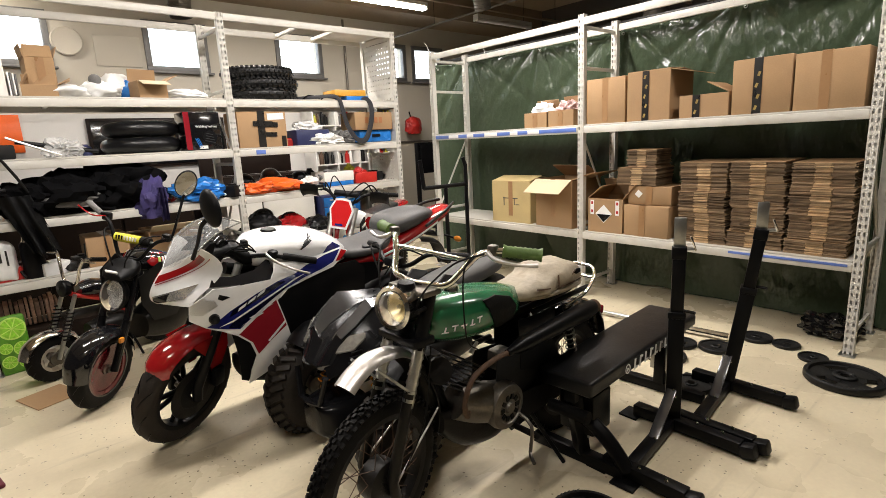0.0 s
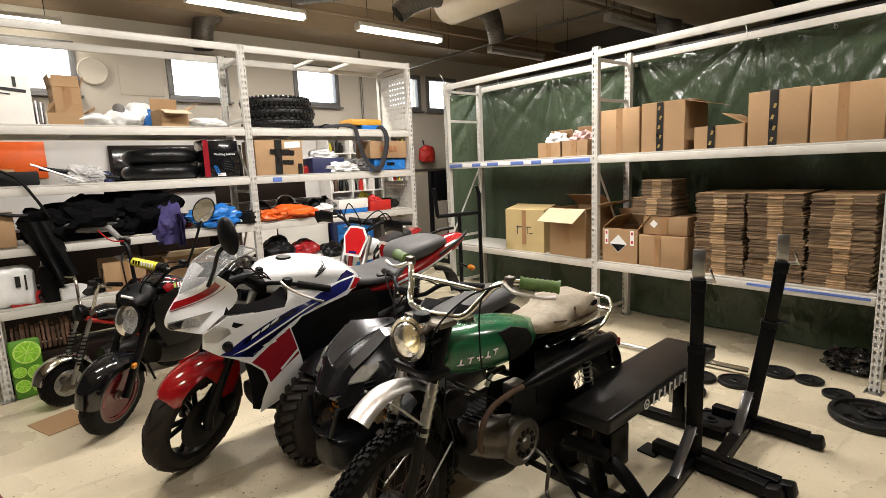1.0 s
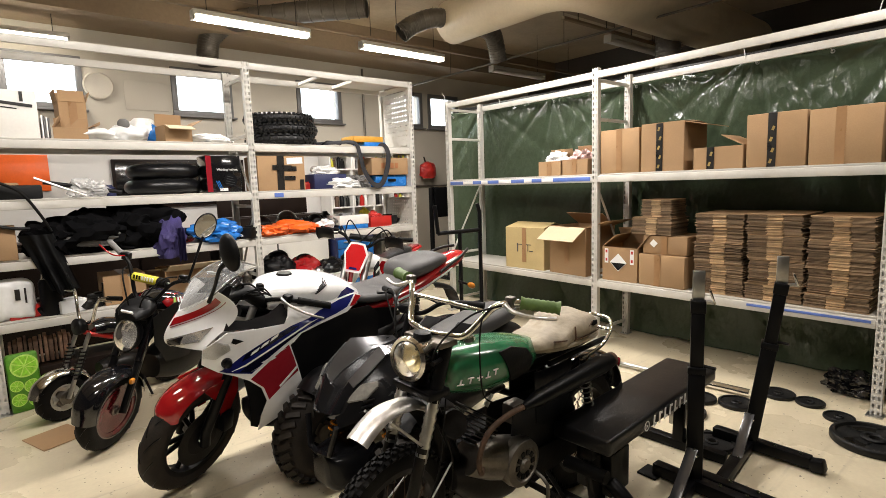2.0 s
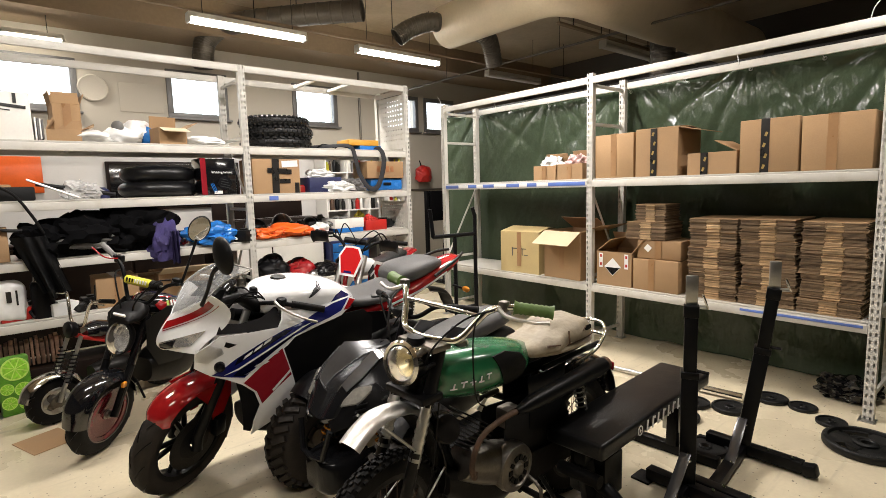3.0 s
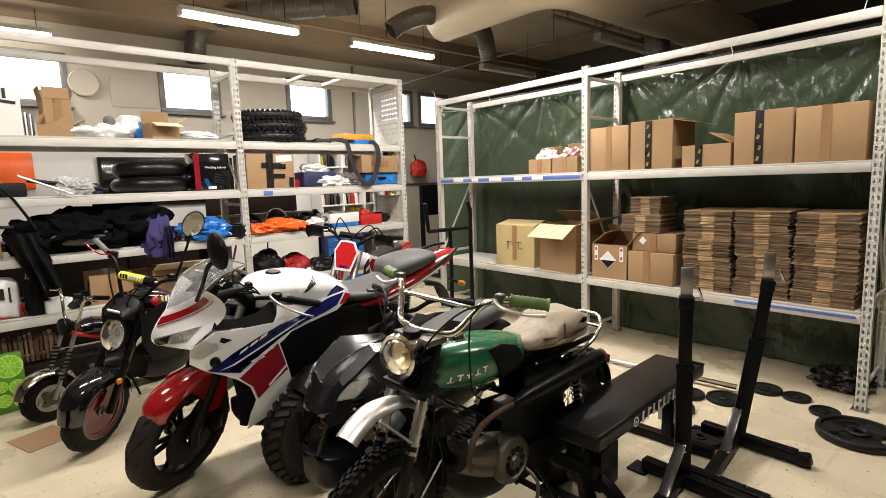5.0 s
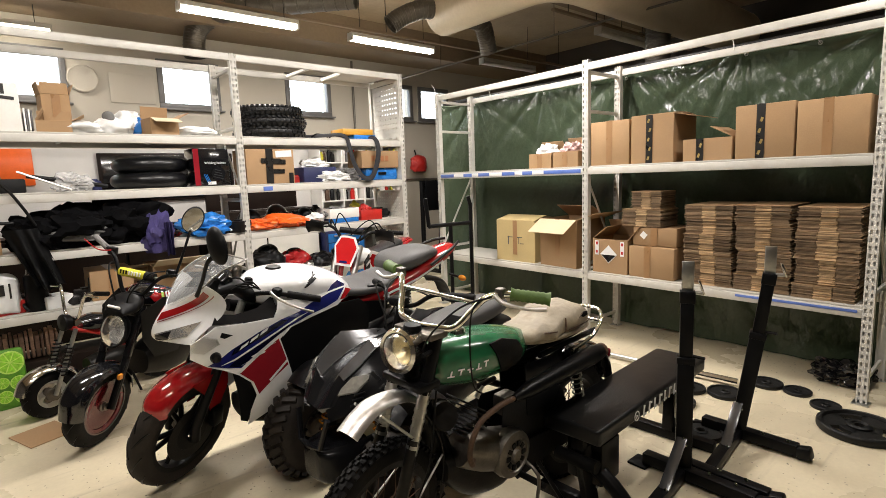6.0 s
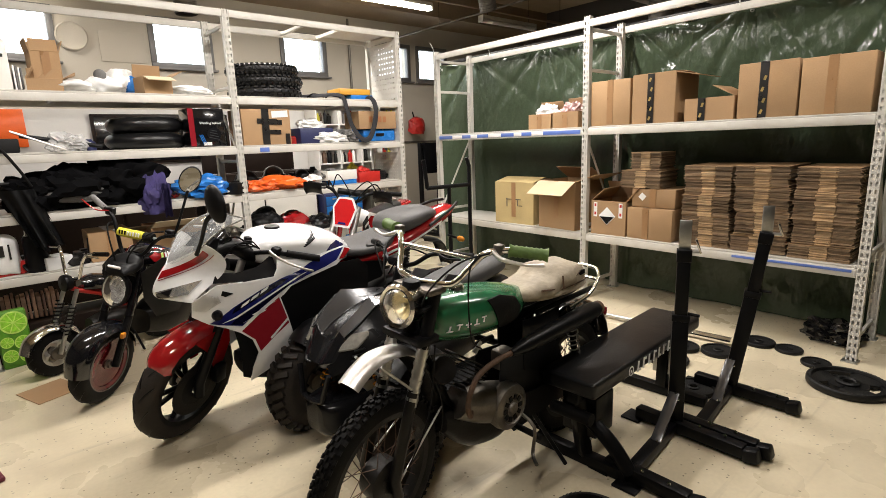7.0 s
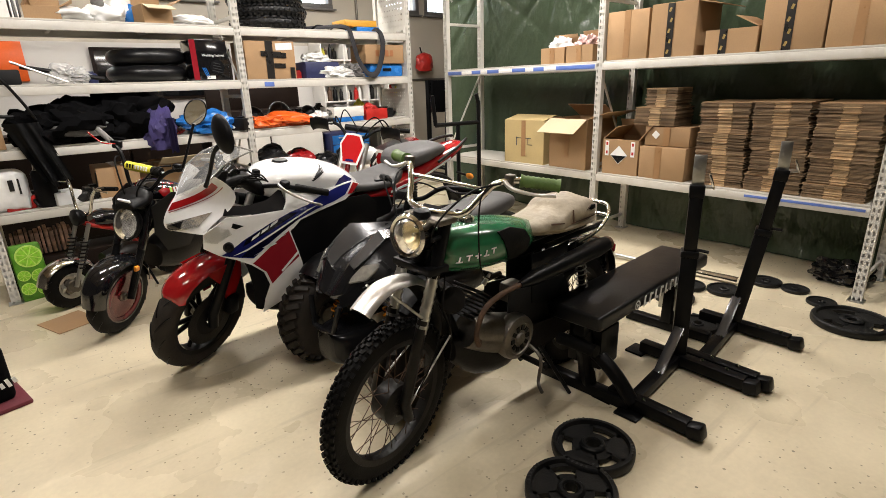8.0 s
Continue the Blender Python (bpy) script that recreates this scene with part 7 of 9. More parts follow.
# ---------------------------------------------------------------- cartons
def carton(m, sx, sy, sz, label, material="card", tape="brown", flaps=None, inside=True, name="cardboard_box", category="box", group="", tape_y=0.0):
    """A carton whose printed face looks to local -x. sx deep, sy wide, sz high; origin at the base's middle. flaps: angle of each of the four top flaps (0 shut, 90 upright, over 90 folded out)."""
    t = thing(name, m, label, category, group)
    w = 0.005
    bm = bmesh.new()
    if flaps is None:
        rbox(bm, (0, 0, sz / 2), (sx, sy, sz), 0.006)
        for v in bm.verts:      # slight bulge and crushed corners
            f = 1 - abs(v.co.z / sz * 2 - 1)
            v.co += V(noise.noise(v.co * 4), noise.noise(v.co * 5 + V(3, 3, 3)), 0) * 0.006
        part("body", bm, M[material], t)
        # seam of the closed flaps
        bm = bmesh.new()
        addbox(bm, (0, 0, sz + 0.0008), (sx * 0.98, 0.003, 0.002))
        part("seam", bm, M["card_in"], t)
    else:
        for c, s in (((-sx / 2 + w / 2, 0, sz / 2), (w, sy, sz)), ((sx / 2 - w / 2, 0, sz / 2), (w, sy, sz)), ((0, -sy / 2 + w / 2, sz / 2), (sx - 2 * w, w, sz)), ((0, sy / 2 - w / 2, sz / 2), (sx - 2 * w, w, sz)), ((0, 0, w / 2), (sx - 2 * w, sy - 2 * w, w))):
            bm2 = bmesh.new()
            rbox(bm2, c, s, 0.0015, None, 1)
            part("wall", bm2, M[material], t)
        bm.free()
        L = min(sx, sy) * 0.48
        for i, a in enumerate(flaps):
            if a is None:
                continue
            ln, wd = (sy, sx * 0.5) if i < 2 else (sx, sy * 0.5)
            wd = min(wd, L * 1.1)
            bm = bmesh.new()
            # lies inward at 0; stands at 90; hangs outside past 180
            ang = radians(a)
            d = 1 if i in (0, 2) else -1
            ends = (V(0, 0, 0), V(d * math.cos(ang) * wd, 0, math.sin(ang) * wd))
            nrm = V(-math.sin(ang) * d, 0, math.cos(ang)) * w
            vs = []
            for u in (-ln / 2 + 0.004, ln / 2 - 0.004):
                for e in ends:
                    for k in (0, 1):
                        q = e + nrm * k
                        vs.append(bm.verts.new((q.x, u, q.z)))
            for f in ((0, 1, 3, 2), (4, 6, 7, 5), (0, 4, 5, 1), (2, 3, 7, 6), (0, 2, 6, 4), (1, 5, 7, 3)):
                bm.faces.new([vs[j] for j in f])
            bmesh.ops.recalc_face_normals(bm, faces=bm.faces)
            if i == 0:
                mm = Matrix.Translation((-sx / 2 + 0.002, 0, sz))
            elif i == 1:
                mm = Matrix.Translation((sx / 2 - 0.002, 0, sz))
            elif i == 2:
                mm = Matrix.Translation((0, -sy / 2 + 0.002, sz)) @ turn(0, 0, 90)
            else:
                mm = Matrix.Translation((0, sy / 2 - 0.002, sz)) @ turn(0, 0, 90)
            part("flap", bm, M["card_light" if (i == 0 and a > 150) else material], t, m=mm, smooth=0)
    tm = {"brown": "tape", "black": "tape_black"}.get(tape)
    if tm:
        tw = 0.055
        bm = bmesh.new()
        h = sz if tape == "black" else min(sz, 0.36)
        addbox(bm, (-sx / 2 - 0.004, tape_y, sz - h / 2), (0.0015, tw, h))
        tp = part("tape", bm, M[tm], t, smooth=0)
        if flaps is None:
            bm = bmesh.new()
            addbox(bm, (0, tape_y, sz + 0.003), (sx, tw, 0.0015))
            part("tape", bm, M[tm], t, smooth=0)
        if tape == "black":
            for k in range(int(sz / 0.075)):
                bm = bmesh.new()
                addbox(bm, (-sx / 2 - 0.0055, tape_y + 0.006 * (-1) ** k, 0.04 + k * 0.075), (0.001, 0.016, 0.03), turn(20))
                part("gold_mark", bm, M["tape_gold"], tp, smooth=0)
    return t


def on_rack(y0, y1, depth, z, rot=0.0, front=0.03):
    """Pose of a carton between y0 and y1 whose front stands just behind the rack's edge."""
    return pose(RX + front + depth / 2, (y0 + y1) / 2, z, 0, 0, rot)


ZL, ZM = RZ[0] + 0.0155, RZ[1] + 0.0155
G = "cartons on the rack"
carton(on_rack(2.105, 2.475, 0.40, ZM), 0.40, 0.37, 0.375, "plain brown cardboard box sealed with brown tape", group=G)
carton(on_rack(1.735, 2.085, 0.42, ZM, 1), 0.42, 0.355, 0.385, "brown cardboard box with black printed tape and one raised flap", tape="black", flaps=(4, 4, 193, None), group=G, tape_y=0.02)
carton(on_rack(1.29, 1.65, 0.34, ZM, -1), 0.34, 0.355, 0.165, "low brown cardboard box, open, with black printed tape", tape="black", flaps=(None, None, 28, None), group=G, tape_y=0.05)
carton(on_rack(0.91, 1.275, 0.40, ZM), 0.40, 0.365, 0.37, "tall brown cardboard box with black printed tape", tape="black", group=G, tape_y=0.02)
carton(on_rack(0.515, 0.895, 0.42, ZM), 0.42, 0.38, 0.36, "large plain brown cardboard box with brown tape", group=G, tape_y=0.02)
carton(on_rack(2.93, 3.19, 0.28, ZM, 3), 0.28, 0.26, 0.14, "small brown cardboard box holding bagged goods", flaps=(None, 60, None, None), group=G)
carton(on_rack(2.60, 2.90, 0.28, ZM, -2), 0.28, 0.29, 0.145, "small brown cardboard box holding bagged goods", flaps=(None, 70, None, None), group=G)
for y, mt, c, sd in ((3.06, "film", "clear crumpled plastic bags in a small box", 1.0), (2.75, "pink", "pinkish crumpled plastic bags in a small box", 4.0)):
    bm = bmesh.new()
    blob(bm, (RX + 0.17, y, ZM + 0.07), (0.20, 0.22, 0.17), 0.45, 2.2, sd, 4)
    tagged(link("plastic_bag", bm, M[mt], 30), c, "bag")
carton(on_rack(3.13, 3.665, 0.42, ZL, 2), 0.42, 0.51, 0.43, "pale yellow-brown cardboard box with grey marks, open on top", material="card_pale", flaps=(12, 10, None, None), group=G).scale = (1, 1, 1)
b = carton(on_rack(2.60, 3.06, 0.44, ZL, -4), 0.44, 0.45, 0.465, "brown cardboard box with wide open flaps", flaps=(212, 32, 162, None), group=G)
carton(on_rack(2.115, 2.455, 0.36, ZL, 2), 0.36, 0.335, 0.305, "brown cardboard box with a hazard diamond, open on top", flaps=(None, 60, 130, 40), tape="", group=G)
carton(on_rack(1.69, 2.09, 0.40, ZL, -2), 0.40, 0.40, 0.265, "dented brown cardboard box with brown tape", group=G, tape_y=0.03)
carton(on_rack(1.695, 2.08, 0.36, ZL + 0.27, 1, 0.06), 0.36, 0.375, 0.155, "low brown cardboard box stacked on another", group=G)

# hazard label and marks as parts of the box that carries them
hz = [o for o in bpy.data.objects if o.get("label", "").startswith("brown cardboard box with a hazard")][0]
bm = bmesh.new()
addbox(bm, (-0.183, 0.01, 0.17), (0.0012, 0.115, 0.115), turn(45))
lab = part("hazard_label", bm, M["skin"], hz, "white hazard diamond with a black lower half", smooth=0)
bm = bmesh.new()
vs = [bm.verts.new((-0.1845, y, z)) for y, z in ((-0.062, 0.165), (0.01, 0.095), (0.082, 0.165))]
bm.faces.new(vs)
r = bmesh.ops.extrude_face_region(bm, geom=bm.faces[:])
for v in r["geom"]:
    if isinstance(v, bmesh.types.BMVert):
        v.co.x += 0.0006
part("lower_half", bm, M["gloss_black"], lab, smooth=0)
for y in (-0.12, 0.125):
    bm = bmesh.new()
    addbox(bm, (-0.183, y, 0.225), (0.0012, 0.035, 0.13))
    s = part("warning_label", bm, M["skin"], hz, smooth=0)
    for z in (0.265, 0.19):
        bm = bmesh.new()
        addbox(bm, (-0.1842, y, z), (0.001, 0.018, 0.026))
        part("red_mark", bm, M["red_plastic"], s, smooth=0)
pb = [o for o in bpy.data.objects if o.get("label", "").startswith("pale yellow-brown")][0]
for z, y, w_, h_ in ((0.30, 0.09, 0.012, 0.09), (0.335, 0.05, 0.10, 0.008), (0.30, 0.02, 0.008, 0.07), (0.335, -0.05, 0.09, 0.008), (0.30, -0.05, 0.008, 0.07), (0.27, -0.09, 0.05, 0.008)):
    bm = bmesh.new()
    addbox(bm, (-0.2135, y, z - 0.08), (0.001, w_, h_))
    part("printed_mark", bm, M["seat_grey"], pb, smooth=0)
for o in bpy.data.objects:
    if o.get("label", "").startswith("low brown cardboard box stacked"):
        bm = bmesh.new()
        addbox(bm, (-0.184, 0.09, 0.09), (0.0012, 0.05, 0.05), turn(40))
        part("paper_label", bm, M["paper"], o, smooth=0)

# bundles of flattened cartons: thin sheets, paler in the middle where flap edges show
SHEET = [mat("sheet_%d" % i, c, 0.85, 0, 0.22, 9, 0.2, 120, spec=0.2, per_island=0.45) for i, c in enumerate(((0.21, 0.145, 0.088), (0.42, 0.29, 0.165), (0.165, 0.112, 0.07), (0.47, 0.33, 0.19)))]
rnd = random.Random(7)


def bundle(y0, y1, depth, z0, z1, front, label):
    """One strapped pack of flat cartons."""
    t = thing("carton_bundle", pose(RX + front + depth / 2, (y0 + y1) / 2, z0), label, "cardboard bundle", "bundles of flat cartons")
    w, h = y1 - y0, z1 - z0
    n = max(4, int(h / 0.0072))
    a, b = -w / 2 + w * (0.35 + rnd.uniform(-0.02, 0.02)), -w / 2 + w * (0.64 + rnd.uniform(-0.02, 0.02))
    bms = {k: bmesh.new() for k in ("outer", "middle", "thin")}
    for i in range(n):
        z = (i + 0.5) * h / n
        th = h / n * rnd.uniform(0.55, 0.86)
        dx, dy = rnd.uniform(-0.007, 0.007), rnd.uniform(-0.006, 0.006)
        jag = rnd.uniform(-0.004, 0.006)
        for u0, u1, k in ((-w / 2 + rnd.uniform(0, 0.01), a, "outer"), (a + 0.003, b - 0.003, "middle"), (b, w / 2 - rnd.uniform(0, 0.01), "outer" if rnd.random() < 0.6 else "thin")):
            d = depth + (jag if k == "middle" else -rnd.uniform(0, 0.012))
            addbox(bms[k], (dx, (u0 + u1) / 2 + dy, z), (d, u1 - u0, th), turn(rnd.uniform(-0.25, 0.25)))
    cols = (SHEET[0], SHEET[1 if rnd.random() < 0.6 else 3], SHEET[2])
    for (k, bm), mt in zip(bms.items(), cols):
        tagged(part("cardboard", bm, mt, t, smooth=0), kind="stuff")
    bm = bmesh.new()
    addbox(bm, (0, 0, h + 0.001), (depth * 0.99, w * 0.98, 0.003))
    part("top_sheet", bm, M["card"], t, smooth=0)
    return t


for y0, y1, splits in ((1.27, 1.635, (0.0, 0.235, 0.40, 0.52, 0.625)), (0.89, 1.26, (0.0, 0.12, 0.30, 0.48, 0.63)), (0.51, 0.88, (0.0, 0.10, 0.27, 0.46, 0.625))):
    for a, b in zip(splits, splits[1:]):
        sh = rnd.uniform(-0.012, 0.012)
        bundle(y0 + sh, y1 + sh - rnd.uniform(0, 0.015), 0.46, ZL + a + 0.001, ZL + b - 0.004, 0.03 + rnd.uniform(0, 0.02), "strapped bundle of flattened brown cartons")
bundle(1.82, 2.18, 0.30, ZL + 0.432, ZL + 0.575, 0.05, "small bundle of flattened brown cartons on a box")
bundle(1.83, 2.10, 0.26, ZL + 0.582, ZL + 0.725, 0.06, "small bundle of flattened brown cartons on top")


# ---------------------------------------------------------------- goods on the long rack
def shelf_box(x0, x1, depth, z, h, label, material, rot=0, front=0.04, **kw):
    """A carton on the long rack; its printed face looks to -y."""
    return carton(pose((x0 + x1) / 2, LY + front + depth / 2, z, 0, 0, 90 + rot), depth, x1 - x0, h, label, material, **kw)


Z = [z + 0.0155 for z in LZ]      # tops of the four boards
white_box = shelf_box(1.14, 1.47, 0.40, Z[3], 0.335, "white carton with small black print", "white", tape="")
for i, (w_, h_) in enumerate(((0.26, 0.022), (0.12, 0.008))):
    bm = bmesh.new()
    addbox(bm, (-0.206, -0.01 + 0.02 * i, 0.24 - 0.03 * i), (0.001, w_, h_), turn(6))
    part("printed_bar", bm, M["tape_black"], white_box, smooth=0)
bm = bmesh.new()
addbox(bm, (-0.206, -0.08, 0.29), (0.001, 0.02, 0.07))
part("printed_bar", bm, M["tape_black"], white_box, smooth=0)
shelf_box(1.60, 1.78, 0.22, Z[3], 0.30, "tall open brown cardboard box with raised flaps", "card", 4, 0.22, flaps=(70, 85, 110, 100), tape="brown")
shelf_box(1.555, 1.77, 0.18, Z[3], 0.085, "small opened cardboard box with loose flaps", "card", -6, 0.03, flaps=(None, 100, 150, 60), tape="")
shelf_box(2.27, 2.49, 0.22, Z[3], 0.135, "small open brown cardboard box with a pale insert", "card", 8, 0.03, flaps=(200, 80, 150, None), tape="")
for i in range(4):
    bm = bmesh.new()
    rbox(bm, (1.49 + 0.014 * i, LY + 0.20, Z[3] + 0.085), (0.010, 0.26, 0.17 - 0.01 * i), 0.002)
    tagged(link("folder", bm, M["cloth_grey" if i % 2 else "paper"]), "thin grey and white folder standing on edge", "folder")
for nm, c, s, mt, sd, lb in (("white_bag", (1.82, LY + 0.15, Z[3]), (0.32, 0.24, 0.11), "film", 2.0, "white plastic parcel bag lying flat"), ("white_bag", (2.04, LY + 0.22, Z[3]), (0.30, 0.28, 0.15), "film", 5.5, "crumpled white plastic wrapping"),
                             ("white_bag", (2.19, LY + 0.36, Z[3]), (0.28, 0.24, 0.25), "film", 8.2, "crumpled white plastic wrapping"), ("blue_bag", (2.27, LY + 0.33, Z[3]), (0.22, 0.22, 0.21), "blue_plastic", 3.3, "light blue plastic wrapping"),
                             ("white_film", (2.67, LY + 0.2, Z[3]), (0.36, 0.30, 0.10), "film", 6.1, "flattened white plastic film")):
    bm = bmesh.new()
    blob(bm, c, s, 0.26, 1.5, sd, 4)
    tagged(link(nm, bm, M[mt], 70), lb, "plastic wrapping")
bm = bmesh.new()
bmesh.ops.create_uvsphere(bm, u_segments=16, v_segments=10, radius=0.045, matrix=Matrix.Translation((2.02, LY + 0.16, Z[3] + 0.14)))
tagged(link("grey_ball", bm, M["cloth_grey"]), "small dark grey ball on plastic wrapping", "ball")


def loose_tyre(m, R, w, rim_r, knobs, label, material="rubber"):
    bm = bmesh.new()
    sh = R - rim_r
    prof = [(rim_r, -w * 0.32)] + [(rim_r + sh * math.sin(math.pi * i / 12) ** 0.55, -w / 2 * math.cos(math.pi * i / 12)) for i in range(1, 12)] + [(rim_r, w * 0.32), (rim_r + 0.012, w * 0.26), (R - 0.03, w * 0.2), (R - 0.03, -w * 0.2), (rim_r + 0.012, -w * 0.26), (rim_r, -w * 0.32)]
    lathe(bm, prof, None, 56, caps=False)
    if knobs:
        for i in range(knobs):
            for row in (-1, 0, 1):
                q = 2 * math.pi * (i + (0.5 if row else 0)) / knobs
                mm = Matrix.Rotation(q, 4, "Z") @ Matrix.Translation((R - abs(row) * 0.012, 0, row * w * 0.33)) @ turn(0, -row * 30)
                addbox(bm, mm.translation, (0.022, 2 * math.pi * R / knobs * 0.55, w * 0.22), mm.to_3x3().to_4x4())
    t = thing("tyre", m, label, "tyre", "stacked tyres")
    part("carcass", bm, M[material], t)
    return t


for i, (dx, r) in enumerate(((0.0, 0.335), (0.015, 0.34), (-0.01, 0.33))):
    loose_tyre(pose(3.40 + dx, LY + 0.31, Z[3] + 0.052 + 0.1 * i, 0, 0, 20 * i), r, 0.10, 0.235, 44 if i else 30, "black knobbly motorcycle tyre lying in a stack", "knob_rubber")
for i in range(2):
    loose_tyre(pose(2.30 + 0.01 * i, LY + 0.31, Z[2] + 0.065 + 0.128 * i), 0.30 - 0.01 * i, 0.128, 0.17, 0, "black tyre in shiny black wrapping lying in a stack", "wrap")

hb = shelf_box(2.585, 2.885, 0.26, Z[2], 0.325, "black printed carton of a welding helmet", "gloss_black", tape="")
bm = bmesh.new()
addbox(bm, (-0.1345, 0.125, 0.165), (0.0012, 0.045, 0.315))
part("red_side", bm, M["dark_red"], hb, smooth=0)
words("title", "Welding helmet", 0.028, M["skin"], hb, pose(-0.136, -0.03, 0.20, 90, 0, -90))
bm = bmesh.new()
lathe(bm, [(0.0, 0.002), (0.062, 0.002), (0.062, 0.0), (0.0, 0.0)], Matrix.Translation((-0.1345, -0.05, 0.105)) @ turn(0, -90), 8, caps=False)
hp = part("helmet_picture", bm, M["graphite"], hb, smooth=0)
for k in range(4):
    bm = bmesh.new()
    addbox(bm, (-0.138, -0.05, 0.07 + 0.022 * k), (0.0008, 0.09 - 0.012 * k, 0.005), turn(14))
    part("picture_line", bm, M["silver_paint"], hp, smooth=0)
for k in range(3):
    bm = bmesh.new()
    addbox(bm, (-0.1355, 0.055 - 0.012 * k, 0.06), (0.0008, 0.005, 0.09), turn(-20))
    part("print_stroke", bm, M["blue_plastic"], hb, smooth=0)
bm = bmesh.new()
addbox(bm, (-0.1355, 0.01, 0.025), (0.0008, 0.07, 0.026))
part("paper_label", bm, M["paper"], hb, smooth=0)

fb = shelf_box(3.04, 3.505, 0.34, Z[2], 0.325, "brown cardboard box marked with strips of black tape", "card", tape="")
for y, z, w_, h_ in ((0.015, 0.165, 0.07, 0.325), (0.0, 0.215, 0.19, 0.045), (-0.08, 0.205, 0.13, 0.045), (-0.075, 0.115, 0.11, 0.04), (-0.195, 0.05, 0.045, 0.10)):
    bm = bmesh.new()
    addbox(bm, (-0.174 - 0.0003 * (w_ * 100), y, z), (0.001, w_, h_), turn(1.5))
    part("tape", bm, M["tape_black"], fb, smooth=0)
bm = bmesh.new()
addbox(bm, (-0.1745, -0.13, 0.28), (0.001, 0.16, 0.06), turn(-3))
part("clear_tape", bm, M["film"], fb, smooth=0)

# small goods of the second bay
nb = thing("plastic_crate", pose(3.80, LY + 0.22, Z[2]), "navy blue plastic crate filled with white wrapping", "crate")
for c, s in (((0, -0.14, 0.075), (0.36, 0.012, 0.15)), ((0, 0.14, 0.075), (0.36, 0.012, 0.15)), ((-0.174, 0, 0.075), (0.012, 0.27, 0.15)), ((0.174, 0, 0.075), (0.012, 0.27, 0.15)), ((0, 0, 0.006), (0.35, 0.27, 0.012))):
    bm = bmesh.new()
    rbox(bm, c, s, 0.004)
    part("side", bm, M["navy"], nb)
for c, s, mt, sd, nm, lb in (((3.79, LY + 0.20, Z[2] + 0.11), (0.28, 0.2, 0.14), "film", 9.2, "white_wrapping", "white plastic wrapping in a crate"), ((3.97, LY + 0.10, Z[2]), (0.34, 0.16, 0.12), "film", 1.9, "white_bag", "white plastic bag hanging over the shelf edge"),
                             ((4.17, LY + 0.2, Z[2]), (0.26, 0.24, 0.15), "cloth_grey", 4.4, "grey_cloth", "crumpled grey cloth bundle")):
    bm = bmesh.new()
    blob(bm, c, s, 0.4, 2.1, sd, 4)
    tagged(link(nm, bm, M[mt], 25), lb, "wrapping")
t = thing("flat_case", pose(4.55, LY + 0.22, Z[2]), "flat blue plastic case", "case")
bm = bmesh.new()
rbox(bm, (0, 0, 0.065), (0.42, 0.30, 0.13), 0.02)
part("shell", bm, M["blue_plastic"], t)
bm = bmesh.new()
rbox(bm, (0, -0.155, 0.07), (0.10, 0.02, 0.03), 0.006)
part("handle", bm, M["black_plastic"], t)
wb = shelf_box(4.28, 4.76, 0.30, Z[2] + 0.131, 0.185, "brown carton with reddish print on a blue case", "card", tape="")
for y in (0.1, 0.05, -0.02, -0.08):
    bm = bmesh.new()
    addbox(bm, (-0.1545, y, 0.10), (0.001, 0.04, 0.06))
    part("printed_mark", bm, M["brownbox"], wb, smooth=0)
ob_ = shelf_box(4.07, 4.44, 0.26, Z[3] + 0.045, 0.06, "flat orange carton on the top shelf", "orange_box", tape="")
shelf_box(4.20, 4.47, 0.24, Z[3], 0.045, "flat blue and white carton", "blue_plastic", tape="")
t = thing("cargo_strap", pose(0, 0, 0), "grey webbing strap hanging in a loop over the shelf", "strap")
bm = bmesh.new()
tube(bm, [(3.68, LY + 0.22, Z[3] + 0.02), (3.9, LY + 0.12, Z[3] + 0.035), (4.07, LY + 0.02, Z[3] + 0.03), (4.10, LY - 0.03, Z[3] - 0.10), (4.14, LY - 0.035, Z[3] - 0.26), (4.24, LY - 0.04, Z[3] - 0.40), (4.35, LY - 0.035, Z[3] - 0.40), (4.43, LY - 0.03, Z[3] - 0.24), (4.45, LY - 0.03, Z[3] - 0.08), (4.42, LY + 0.02, Z[3] + 0.02), (4.3, LY + 0.12, Z[3] + 0.022)], 0.028, 8, 6, 0.25)
part("webbing", bm, M["webbing"], t)
for x in (3.75, 3.95):
    bm = bmesh.new()
    tube(bm, [(x, LY + 0.1, Z[3] + 0.02), (x + 0.1, LY + 0.2, Z[3] + 0.05), (x + 0.2, LY + 0.14, Z[3] + 0.03)], 0.02, 8, 5, 0.4)
    part("coiled_webbing", bm, M["cloth_black"], t)


